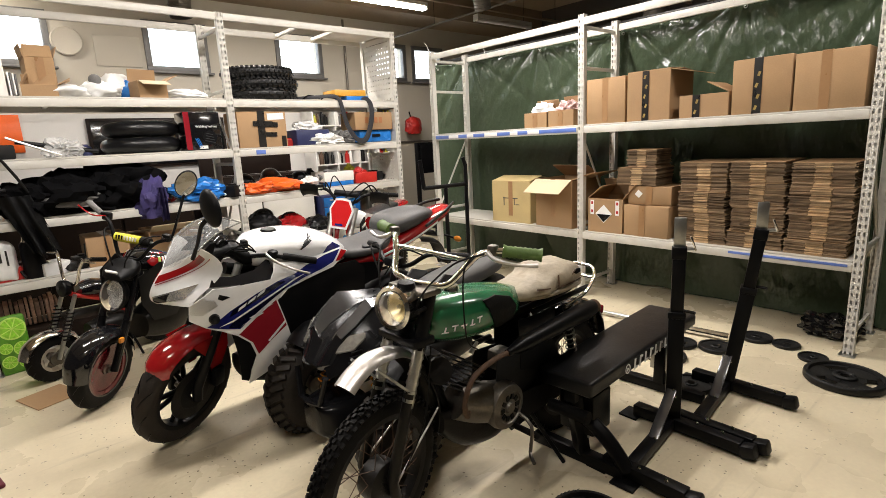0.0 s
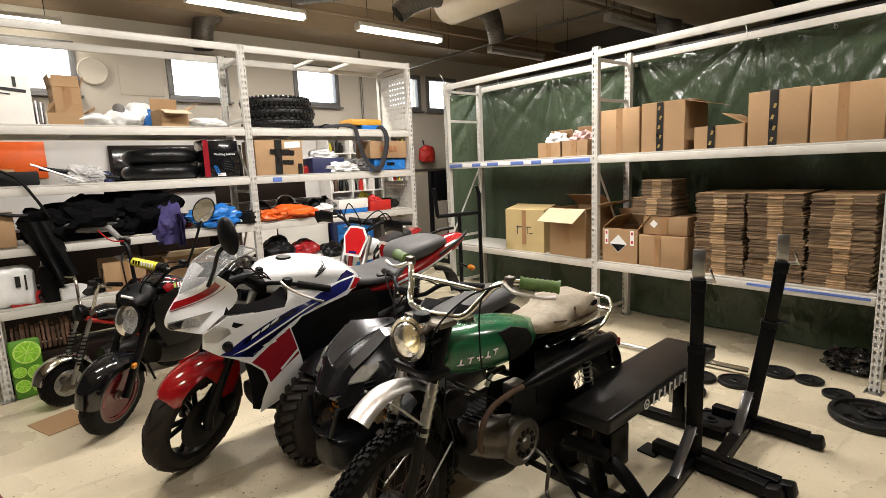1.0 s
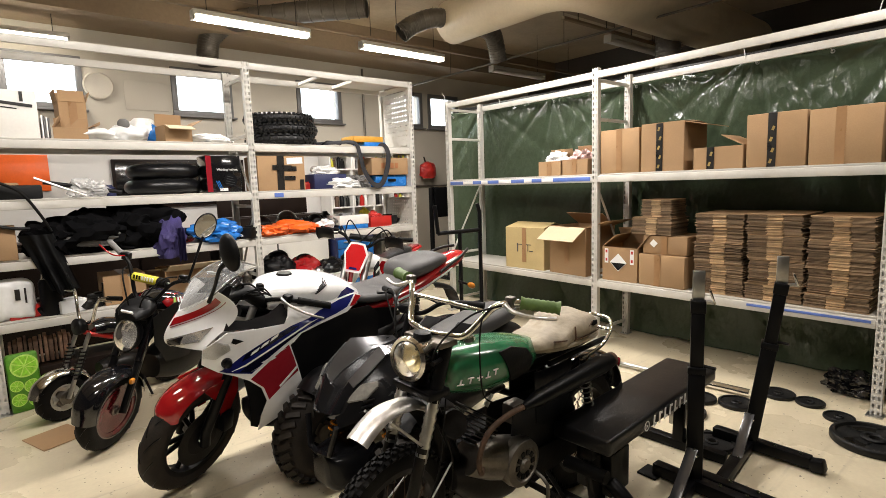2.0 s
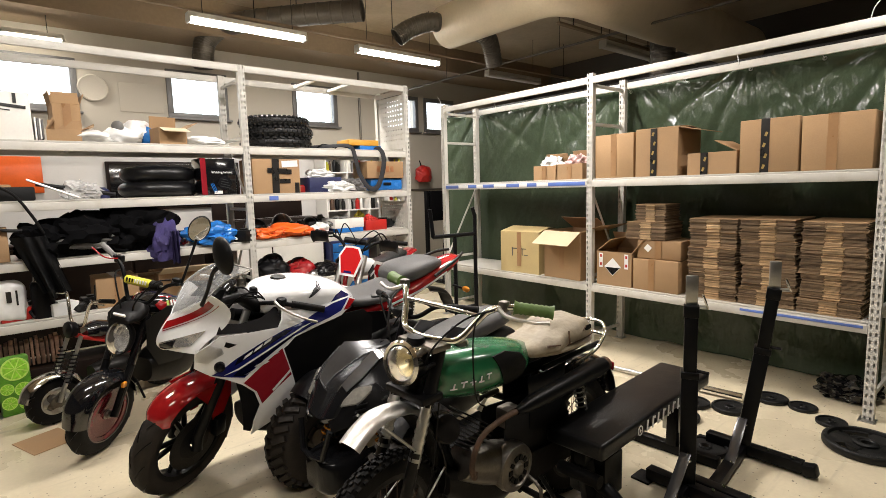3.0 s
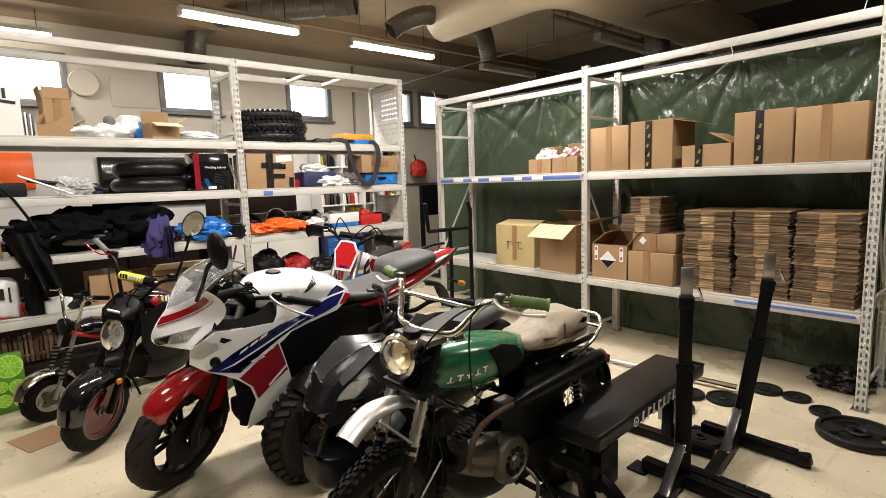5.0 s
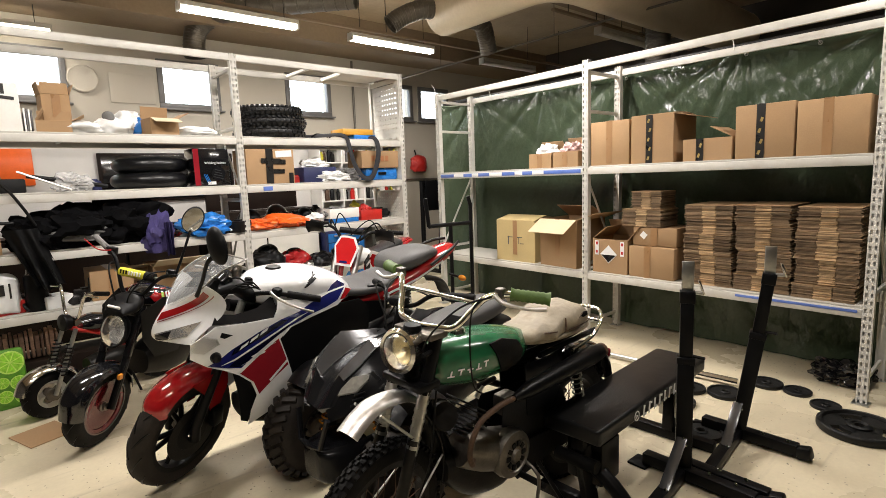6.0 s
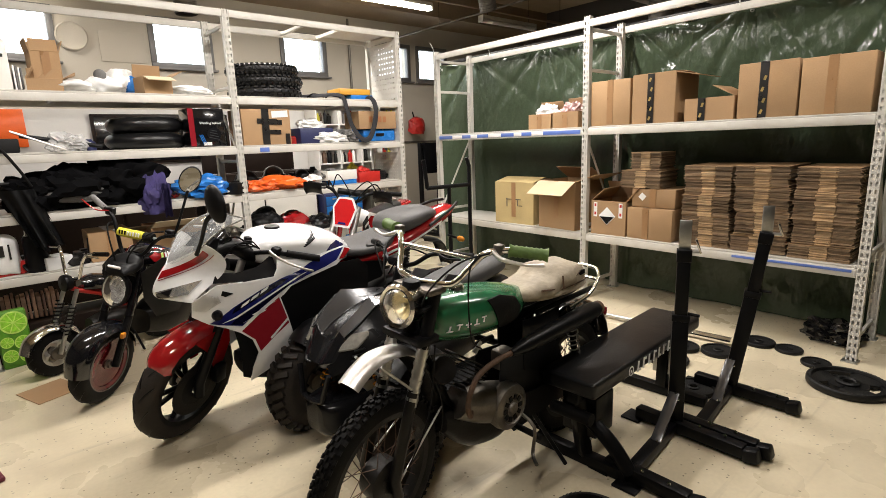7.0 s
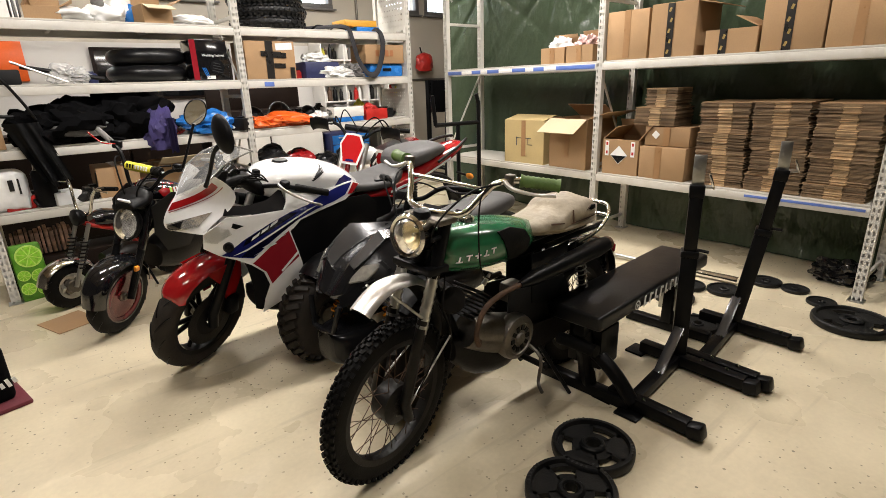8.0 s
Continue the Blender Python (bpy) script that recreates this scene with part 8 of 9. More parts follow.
# coats, cloth and bags
def drape(name, x0, x1, z_top, z_low, mt, label, seed, y=None, thick=0.05, cat="clothes", shear=0.0):
    """Cloth hanging over the edge of a board."""
    bm = bmesh.new()
    yy = LY - 0.03 if y is None else y
    nx, nz = 24, 26
    rows = []
    for j in range(nz + 1):
        f = j / nz
        row = []
        for i in range(nx + 1):
            u = i / nx
            z = z_top + (z_low - z_top) * f
            pinch = 1 - 0.25 * f * abs(math.sin(seed + 2 * u))
            x = x0 + (x1 - x0) * (0.5 + (u - 0.5) * pinch) + shear * f
            fold = 0.035 * math.sin(u * 17 + seed) * (0.3 + f) + 0.02 * noise.noise(V(u * 5, f * 4, seed))
            z -= (0.06 * noise.noise(V(u * 3, seed, 1))) * f
            row.append(bm.verts.new((x, yy - thick * math.sin(math.pi * u) - fold, z)))
        rows.append(row)
    for a, b in zip(rows, rows[1:]):
        for i in range(nx):
            bm.faces.new((a[i], a[i + 1], b[i + 1], b[i]))
    bmesh.ops.solidify(bm, geom=bm.faces[:], thickness=0.012)
    return tagged(link(name, bm, M[mt], 60), label, cat)


for c, s, mt, sd, nm, lb in (((1.75, LY + 0.20, Z[1]), (0.60, 0.46, 0.36), "cloth_black", 2.2, "coat", "black coat heaped on the shelf"), ((2.08, LY + 0.20, Z[1]), (0.56, 0.46, 0.42), "cloth_black", 7.7, "coat", "black padded jacket heaped on the shelf"),
                             ((1.50, LY + 0.16, Z[1]), (0.40, 0.40, 0.27), "cloth_black", 4.1, "coat", "black cloth folded on the shelf"), ((1.72, LY + 0.02, Z[1] + 0.05), (0.34, 0.14, 0.16), "cloth_grey", 5.2, "grey_sleeve", "light grey sleeve of a coat"),
                             ((2.25, LY + 0.02, Z[1] - 0.10), (0.20, 0.16, 0.36), "purple", 1.1, "bag", "purple cloth bag hanging over the shelf edge"), ((2.66, LY + 0.10, Z[1]), (0.40, 0.30, 0.19), "blue_plastic", 9.9, "blue_bag", "bright blue crumpled plastic bag")):
    bm = bmesh.new()
    blob(bm, c, s, 0.38, 1.9, sd, 4)
    tagged(link(nm, bm, M[mt], 35), lb, "cloth")
drape("coat", 1.26, 1.47, 1.285, 0.86, "matt_plastic", "black leather jacket hanging over the shelf edge", 1.3, LY - 0.03, 0.07, shear=0.13)
shelf_box(1.09, 1.255, 0.30, Z[1], 0.24, "brown cardboard box at the end of the shelf", "card", 0, 0.0, tape="")
drape("purple_strap", 2.28, 2.35, 1.26, 0.98, "purple", "purple strap of a hanging bag", 0.4, LY - 0.08, 0.02, "strap")
# coat hanger and curved cables at the rack's end
for pts, r, nm, lb, mt in (([(1.03, LY - 0.02, 1.70), (1.12, LY - 0.04, 1.69), (1.30, LY - 0.03, 1.60), (1.40, LY - 0.03, 1.44), (1.46, LY - 0.02, 1.30)], 0.010, "cable", "black flexible cable bowed in front of the rack", "rubber"),
                           ([(1.00, LY - 0.02, 1.42), (1.12, LY - 0.02, 1.37), (1.26, LY - 0.02, 1.335), (1.34, LY - 0.02, 1.33)], 0.012, "coat_hanger", "dark coat hanger at the rack's end", "black_plastic")):
    bm = bmesh.new()
    tube(bm, pts, r, 8, 6)
    tagged(link(nm, bm, M[mt]), lb, nm.replace("_", " "))
t = thing("orange_banner", pose(1.36, Y1 - 0.03, 1.62), "orange cloth banner hung behind the shelf", "banner")
bm = bmesh.new()
rbox(bm, (0, 0, 0.21), (0.56, 0.012, 0.42), 0.003)
part("cloth", bm, M["orange"], t)
for c, s, mt, lb, nm in (((1.18, LY + 0.22, Z[2] + 0.06), (0.26, 0.3, 0.12), "card", "shallow brown cardboard tray on the shelf", "cardboard_tray"), ((1.26, LY + 0.12, Z[2] + 0.03), (0.36, 0.2, 0.10), "matt_plastic", "black equipment case on the shelf", "equipment_case")):
    bm = bmesh.new()
    rbox(bm, (0, 0, 0), s, 0.012)
    o = thing(nm, pose(c[0], c[1], (Z[1] if c[2] < 1.3 else Z[2]) + s[2] / 2), lb, nm.split("_")[-1])
    part("body", bm, M[mt], o)
bm = bmesh.new()
blob(bm, (1.72, LY + 0.14, Z[2]), (0.24, 0.2, 0.15), 0.35, 2.2, 3.7, 4)
tagged(link("clear_bag", bm, M["clear_film"], 25), "clear crumpled plastic bag with parts", "bag")
for a, b, r in (((1.40, LY + 0.02, Z[2] + 0.15), (1.70, LY - 0.04, Z[2] + 0.01), 0.008), ((1.45, LY + 0.1, Z[2] + 0.12), (1.95, LY + 0.1, Z[2] + 0.03), 0.016)):
    bm = bmesh.new()
    rod(bm, a, b, r, 8)
    tagged(link("rod", bm, M["steel"] if r < 0.01 else M["black_metal"]), "thin metal rod leaning on the shelf", "rod")

# third level, second bay: orange fairings, bins, helmets
rn = random.Random(3)
for i, (x, z, s, mt) in enumerate(((3.15, 0, (0.30, 0.22, 0.24), "orange"), (3.36, 0.0, (0.44, 0.26, 0.26), "orange"), (3.58, 0, (0.30, 0.2, 0.12), "orange"), (3.26, 0, (0.30, 0.16, 0.12), "orange"))):
    t = thing("fairing_panel", pose(x, LY + 0.10 + 0.06 * (i % 2), Z[1], rn.uniform(-4, 4), rn.uniform(-3, 3), rn.uniform(-25, 25)), "orange plastic motorcycle fairing panel", "fairing")
    bm = bmesh.new()
    blob(bm, (0, 0, 0), (s[0] * 1.0, s[1] * 1.1, s[2] * 0.50), 0.42, 1.25, 3.1 + i * 2.3, 4)
    part("shell", bm, M[mt], t)
for i, (x, y, z, r, mt, lb) in enumerate(((3.12, 0.30, 0, 0.10, "black_plastic", "black crash helmet at the back of the shelf"), (3.42, 0.36, 0, 0.115, "gloss_black", "glossy black crash helmet on the shelf"), (3.70, 0.30, 0, 0.09, "black_plastic", "black crash helmet among spare parts"))):
    t = thing("crash_helmet", pose(x, LY + y, Z[1], 0, 0, 40 * i), lb, "helmet")
    bm = bmesh.new()
    bmesh.ops.create_uvsphere(bm, u_segments=24, v_segments=16, radius=r, matrix=Matrix.Translation((0, 0, r * 0.95)) @ Matrix.Diagonal((1.12, 0.92, 1.0, 1)))
    bmesh.ops.bisect_plane(bm, geom=bm.verts[:] + bm.edges[:] + bm.faces[:], plane_co=(0, 0, 0.004), plane_no=(0, 0, -1), clear_outer=True)
    sh = part("shell", bm, M[mt], t)
    bm = bmesh.new()
    rbox(bm, (0, -r * 0.80, r * 1.0), (r * 1.2, r * 0.35, r * 0.5), r * 0.12)
    part("visor", bm, M["graphite"], t)
    bm = bmesh.new()
    rbox(bm, (0, -r * 0.80, r * 0.42), (r * 1.1, r * 0.45, r * 0.34), r * 0.12)
    part("chin_bar", bm, M["red_plastic" if i == 2 else mt], t)
for x, y, w_, d_, h_, mt, lb in ((4.02, 0.16, 0.34, 0.28, 0.10, "white", "white plastic storage bin"), (4.03, 0.12, 0.30, 0.2, 0.045, "blue_plastic", "shallow blue plastic tray on the shelf"), (4.36, 0.16, 0.26, 0.26, 0.11, "red_plastic", "red plastic storage bin")):
    t = thing("storage_bin", pose(x, LY + y, Z[1] + (0.047 if mt == "white" else 0)), lb, "bin")
    for c, s in (((0, -d_ / 2, h_ / 2), (w_, 0.008, h_)), ((0, d_ / 2, h_ / 2), (w_, 0.008, h_)), ((-w_ / 2, 0, h_ / 2), (0.008, d_ + 0.008, h_)), ((w_ / 2, 0, h_ / 2), (0.008, d_ + 0.008, h_)), ((0, 0, 0.004), (w_, d_, 0.008))):
        bm = bmesh.new()
        rbox(bm, c, s, 0.003)
        part("wall", bm, M[mt], t)
# crumpled rags and papers in and behind the bins
for x, y, z, s, mt, lb in ((4.38, 0.40, 0.0, (0.17, 0.13, 0.19), "yellow", "crumpled yellow cloth behind a red bin"), (3.98, 0.17, 0.055, (0.27, 0.20, 0.11), "cloth_grey", "crumpled grey rag in a white bin"), (4.36, 0.16, 0.008, (0.20, 0.19, 0.15), "red_plastic", "red bagged goods filling a red bin"), (3.72, 0.12, 0.0, (0.20, 0.16, 0.12), "film", "clear plastic bag of parts on the shelf")):
    bm = bmesh.new()
    blob(bm, (0, 0, 0), s, 0.45, 1.9, x * 3, 4)
    o = tagged(link("rag" if mt in ("yellow", "cloth_grey") else "plastic_bag", bm, M[mt]), lb, "cloth" if mt in ("yellow", "cloth_grey") else "bag")
    o.matrix_basis = pose(x, LY + y, Z[1] + z, 0, 0, 25)
# black and red body panels stacked on the lower board
for x, y, s, mt, lb in ((3.22, 0.16, (0.34, 0.30, 0.29), "black_plastic", "black motorcycle side cover on the lower shelf"), (3.50, 0.20, (0.34, 0.26, 0.22), "red_paint", "glossy red motorcycle body panel on the lower shelf"), (3.80, 0.16, (0.26, 0.20, 0.15), "graphite", "grey motorcycle air box on the lower shelf")):
    t = thing("fairing_panel", pose(x, LY + y, Z[0], 0, 0, 20 * math.sin(9 * x)), lb, "fairing")
    bm = bmesh.new()
    blob(bm, (0, 0, 0), s, 0.30, 1.1, x * 2, 4)
    part("shell", bm, M[mt], t)
    bm = bmesh.new()
    tube(bm, [(-s[0] * 0.3, 0, s[2] * 0.6), (-s[0] * 0.15, -s[1] * 0.1, s[2] * 0.95), (s[0] * 0.2, 0, s[2] * 0.9), (s[0] * 0.3, 0, s[2] * 0.5)], 0.011, 8, 5)
    part("bracket", bm, M["dark_metal"], t)
JUNK = ("black_plastic", "steel", "dark_metal", "red_plastic", "rubber", "alu", "film", "graphite", "navy", "orange")


def junk_heap(x0, x1, z, n, top, seed, front=0.06, back=0.5):
    """Loose spare parts: each lies on the board."""
    q = random.Random(seed)
    for i in range(n):
        x, y = q.uniform(x0, x1), LY + q.uniform(front, back)
        mt = q.choice(JUNK)
        kind = q.randrange(4)
        s = q.uniform(0.05, 0.13)
        bm = bmesh.new()
        if kind == 0:
            h = s * q.uniform(0.6, 1.6)
            lathe(bm, [(0.0, 0.0), (s * 0.5, 0.0), (s * 0.5, h * 0.75), (s * 0.25, h * 0.9), (s * 0.22, h), (0.0, h)], None, 16, caps=False)
            nm, lb, ct = "can", "small workshop can on the shelf", "can"
        elif kind == 1:
            tube(bm, [(-s, 0, 0.02), (-s * 0.3, s * 0.5, 0.04), (s * 0.4, -s * 0.3, 0.06), (s, 0.1 * s, 0.02)], s * 0.16, 8, 5)
            nm, lb, ct = "hose", "short bent hose or bracket", "part"
        elif kind == 2:
            blob(bm, (0, 0, 0), (s * 1.6, s * 1.4, s * 1.1), 0.35, 2.4, q.uniform(0, 9), 3)
            nm, lb, ct = "spare_part", "lumpy motorcycle spare part", "part"
        else:
            rbox(bm, (0, 0, s * 0.4), (s * 1.5, s, s * 0.8), 0.008)
            addbox(bm, (0, 0, s * 0.83), (s * 0.7, s * 0.5, 0.02))
            nm, lb, ct = "parts_box", "small parts box on the shelf", "box"
        o = tagged(link(nm, bm, M[mt]), "%s, %s" % (lb, M[mt].name.replace("_", " ")), ct)
        o.matrix_basis = pose(x, y, z, 0, 0, q.uniform(0, 360))


junk_heap(2.42, 2.95, Z[1], 26, 0.2, 11)
junk_heap(3.05, 3.75, Z[1], 40, 0.2, 12, 0.12)
junk_heap(3.75, 4.72, Z[1], 34, 0.2, 13, 0.2)
junk_heap(3.55, 3.72, Z[2], 5, 0.2, 14, 0.2)
junk_heap(1.78, 1.94, Z[2], 3, 0.2, 19, 0.2, 0.3)
junk_heap(1.20, 2.90, Z[0], 46, 0.2, 16)
junk_heap(3.05, 4.72, Z[0], 52, 0.25, 17)
for x, w_, d_, h_, lb in ((1.90, 0.30, 0.34, 0.24, "brown cardboard box on the lower shelf"), (2.45, 0.50, 0.40, 0.22, "wide brown cardboard box on the lower shelf"), (2.05, 0.4, 0.2, 0.20, "brown cardboard box on the lower shelf")):
    shelf_box(x - w_ / 2, x + w_ / 2, d_, Z[0], h_, lb, "card", 0, 0.10 if h_ > 0.2 else 0.3, flaps=(160, None, None, None) if h_ < 0.24 else None)
# black cylinder can, striped bag and packs on the lower board
t = thing("spray_can", pose(1.415, LY + 0.10, Z[0]), "black and silver insulated bottle on the lower shelf", "bottle")
bm = bmesh.new()
lathe(bm, [(0.0, 0.0), (0.068, 0.0), (0.072, 0.01), (0.072, 0.25), (0.058, 0.275), (0.0, 0.275)], None, 24, caps=False)
part("body", bm, M["black_plastic"], t)
bm = bmesh.new()
lathe(bm, [(0.060, 0.270), (0.050, 0.285), (0.046, 0.32), (0.0, 0.325)], None, 24, caps=False)
part("lid", bm, M["chrome"], t, "silver lid")
bm = bmesh.new()
loft(bm, [(-0.15, 0.145, 0.02, 0.10, 3), (-0.13, 0.145, 0.07, 0.135, 4), (0.0, 0.15, 0.09, 0.148, 4), (0.085, 0.142, 0.08, 0.135, 4), (0.11, 0.135, 0.03, 0.10, 3)], 36, 8)
crumple(bm, 0.012, 16, 2.0)
bmesh.ops.translate(bm, verts=bm.verts[:], vec=(1.21, LY + 0.12, Z[0]))
pk = tagged(link("plastic_sack", bm, M["film"], 75), "white plastic sack with dark print", "sack")
bm = bmesh.new()
addbox(bm, (1.22, LY + 0.026, Z[0] + 0.19), (0.03, 0.006, 0.08))
addbox(bm, (1.265, LY + 0.026, Z[0] + 0.18), (0.012, 0.006, 0.11))
part("printed_bar", bm, M["tape_black"], pk, smooth=0)
for i in range(13):
    bm = bmesh.new()
    w_ = 0.016 + 0.012 * ((i * 7) % 3) / 2
    h_ = 0.17 + 0.03 * ((i * 5) % 4) / 3
    rbox(bm, (0, 0, h_ / 2), (w_, 0.16, h_), 0.003)
    o = tagged(link("book", bm, M["books"]), "worn paperback standing on the floor shelf", "book", "books under the rack")
    o.matrix_basis = pose(1.13 + i * 0.031, LY + 0.30, 0.0 + 0.28)
bm = bmesh.new()
rbox(bm, (1.55, LY + 0.30, 0.13), (0.95, 0.36, 0.30 - 0.02), 0.006)
tagged(link("crate", bm, M["dark_wood"]), "dark wooden crate under the rack", "crate")

# lime shopping bag leaning at the rack's foot
t = thing("shopping_bag", pose(1.20, LY - 0.03, 0, -6, 0, 8), "shopping bag printed with green lime slices", "bag")
bm = bmesh.new()
rbox(bm, (0, 0.04, 0.215), (0.19, 0.07, 0.43), 0.02)
part("sack", bm, M["lime"], t)
for cx, cz, r in ((0.008, 0.335, 0.083), (-0.050, 0.198, 0.040), (0.040, 0.180, 0.050), (-0.045, 0.095, 0.046), (0.048, 0.075, 0.044)):
    bm = bmesh.new()
    lathe(bm, [(0.0, 0.002), (r, 0.002), (r, 0.0), (0.0, 0.0)], Matrix.Translation((cx, 0.003, cz)) @ turn(90), 28, caps=False)
    sl = part("lime_slice", bm, M["lime_pale"], t, smooth=0)
    for k in range(8):
        q = math.pi * k / 4
        bm = bmesh.new()
        a = V(cx + 0.08 * r * math.cos(q), -0.0, cz + 0.08 * r * math.sin(q))
        b1, b2 = V(cx + 0.9 * r * math.cos(q - 0.34), 0.0, cz + 0.9 * r * math.sin(q - 0.34)), V(cx + 0.9 * r * math.cos(q + 0.34), 0.0, cz + 0.9 * r * math.sin(q + 0.34))
        bm.faces.new([bm.verts.new(p) for p in (a, b1, b2)])
        ex = bmesh.ops.extrude_face_region(bm, geom=bm.faces[:])
        for v in ex["geom"]:
            if isinstance(v, bmesh.types.BMVert):
                v.co.y += 0.0008
        part("segment", bm, M["lime_bright"], sl, smooth=0)
# ---------------------------------------------------------------- things against the window wall
t = thing("wall_screen", pose(3.08, Y1 - 0.02, 1.68), "large dark wall-mounted screen", "screen")
bm = bmesh.new()
rbox(bm, (0, -0.03, 0), (1.63, 0.05, 0.62), 0.008)
part("casing", bm, M["dark_wood"], t)
bm = bmesh.new()
rbox(bm, (0, -0.058, 0), (1.56, 0.006, 0.56), 0.002)
part("glass", bm, M["gloss_black"], t)
t = thing("wall_cover", pose(2.23, Y1 - 0.004, 2.88), "round beige painted cover disc on the wall", "wall cover")
bm = bmesh.new()
lathe(bm, [(0.0, 0.03), (0.13, 0.03), (0.15, 0.04), (0.165, 0.03), (0.165, 0.0), (0.0, 0.0)], turn(90), 40, caps=False)
part("case", bm, M["wall"], t)
t = thing("access_panel", pose(2.75, Y1 - 0.002, 2.80), "painted flush hatch in the wall", "hatch")
bm = bmesh.new()
rbox(bm, (0, -0.006, 0), (0.50, 0.012, 0.36), 0.003)
part("door", bm, M["wall"], t)
t = thing("cubby_shelf", pose(5.88, Y1 - 0.21, 0), "white cube shelf crowded with bottles and cans", "shelf")
for x in (-0.77, -0.39, 0.0, 0.39, 0.77):
    bm = bmesh.new()
    rbox(bm, (x, 0, 1.06), (0.022, 0.36, 2.12), 0.002)
    part("upright", bm, M["white"], t)
for k, z in enumerate((0.05, 0.43, 0.83, 1.23, 1.53, 1.83, 2.11)):
    bm = bmesh.new()
    rbox(bm, (0, 0.002, z), (1.54, 0.35, 0.02), 0.002)
    part("board", bm, M["white"], t)
bm = bmesh.new()
rbox(bm, (0, 0.184, 1.06), (1.56, 0.006, 2.1), 0.001)
part("back", bm, M["white"], t)
q = random.Random(21)
bottle_data = {}
for z in (0.06, 0.44, 0.84, 1.24, 1.54, 1.84):
    for x0 in (-0.75, -0.37, 0.02, 0.41):
        x = x0 + 0.05
        while x < x0 + 0.33:
            r = q.uniform(0.022, 0.042)
            h = q.uniform(0.14, 0.245)
            mt = q.choice(("red_plastic", "red_plastic", "black_plastic", "black_plastic", "white", "white", "steel", "yellow", "dark_metal", "rust", "cloth_grey"))
            bm = bmesh.new()
            lathe(bm, [(0.0, 0.0), (r, 0.0), (r, h * 0.72), (r * 0.45, h * 0.84), (r * 0.45, h), (0.0, h)], None, 12, caps=False)
            o = tagged(link("bottle", bm, M[mt]), "workshop bottle, %s, on a white shelf" % M[mt].name.replace("_", " "), "bottle", "bottles on the cube shelf")
            o.matrix_basis = pose(5.88 + x, Y1 - 0.21 - q.uniform(0.02, 0.1), z)
            x += r * 2 + q.uniform(0.004, 0.025)
# drawer cabinet, workbench and dark boards behind the rack
t = thing("workbench", pose(3.6, Y1 - 0.42, 0), "long white-topped workbench along the wall", "workbench")
bm = bmesh.new()
rbox(bm, (0, 0, 0.86), (4.6, 0.75, 0.05), 0.006)
part("top", bm, M["wood"], t)
for x in (-2.2, -1.0, 0.2, 1.2, 2.2):
    bm = bmesh.new()
    rbox(bm, (x, 0, 0.42), (0.06, 0.6, 0.83), 0.004)
    part("leg", bm, M["steel"], t)
bm = bmesh.new()
rbox(bm, (0, 0.2, 0.3), (4.4, 0.3, 0.03), 0.004)
part("shelf", bm, M["wood"], t)
t = thing("drawer_cabinet", pose(5.0, 6.5, 0), "blue steel workshop drawer cabinet", "cabinet")
bm = bmesh.new()
rbox(bm, (0, 0, 0.42), (0.62, 0.45, 0.84), 0.008)
part("body", bm, M["navy"], t)
for k in range(6):
    bm = bmesh.new()
    rbox(bm, (0, -0.235, 0.10 + k * 0.13), (0.57, 0.02, 0.12), 0.004)
    d = part("drawer", bm, M["blue_plastic"], t)
    bm = bmesh.new()
    rbox(bm, (0, -0.252, 0.13 + k * 0.13), (0.40, 0.016, 0.018), 0.004)
    part("handle", bm, M["steel"], d)
q = random.Random(5)
for i in range(34):
    x = 1.5 + i * 0.125
    bm = bmesh.new()
    s = q.uniform(0.08, 0.2)
    if q.random() < 0.5:
        rbox(bm, (0, 0, s * 0.5), (s, s * 0.8, s), 0.01)
        addbox(bm, (0, 0, s + 0.008), (s * 0.5, s * 0.4, 0.016))
    else:
        blob(bm, (0, 0, 0), (s * 1.5, s, s * 1.4), 0.4, 2.3, i * 1.3, 3)
    o = tagged(link("tool_case", bm, M[q.choice(JUNK)]), "workshop tool or spare part on the bench", "tool")
    o.matrix_basis = pose(x, Y1 - q.uniform(0.25, 0.7), 0.886, 0, 0, q.uniform(0, 90))
t = thing("storage_cabinet", pose(3.9, 6.6, 0), "dark wooden cabinet with white doors behind the rack", "cabinet")
bm = bmesh.new()
rbox(bm, (0, 0, 0.6), (1.5, 0.4, 1.2), 0.006)
part("body", bm, M["dark_wood"], t)
for x in (-0.37, 0.37):
    bm = bmesh.new()
    rbox(bm, (x, -0.205, 0.47), (0.72, 0.02, 0.88), 0.004)
    d = part("door", bm, M["white"], t, "white door")
    bm = bmesh.new()
    rbox(bm, (x * 0.2, -0.225, 0.62), (0.015, 0.02, 0.12), 0.004)
    part("handle", bm, M["steel"], d)
t = thing("display_board", pose(3.95, 6.9, 1.2), "dark brown board standing on a cabinet", "board")
bm = bmesh.new()
rbox(bm, (0, 0, 0.17), (1.25, 0.04, 0.34), 0.006)
part("panel", bm, M["dark_wood"], t)
bm = bmesh.new()
rbox(bm, (0, -0.3, -0.0), (0.9, 0.05, 0.02), 0.004)
part("foot", bm, M["dark_wood"], t)
t = thing("dark_cabinet", pose(1.9, 6.4, 0), "low dark brown cabinet behind the rack", "cabinet")
bm = bmesh.new()
rbox(bm, (0, 0, 0.55), (2.2, 0.4, 1.1), 0.006)
part("body", bm, M["dark_wood"], t)
for x in (-0.73, 0, 0.73):
    bm = bmesh.new()
    rbox(bm, (x, -0.205, 0.55), (0.70, 0.02, 1.04), 0.004)
    part("door", bm, M["dark_wood"], t)
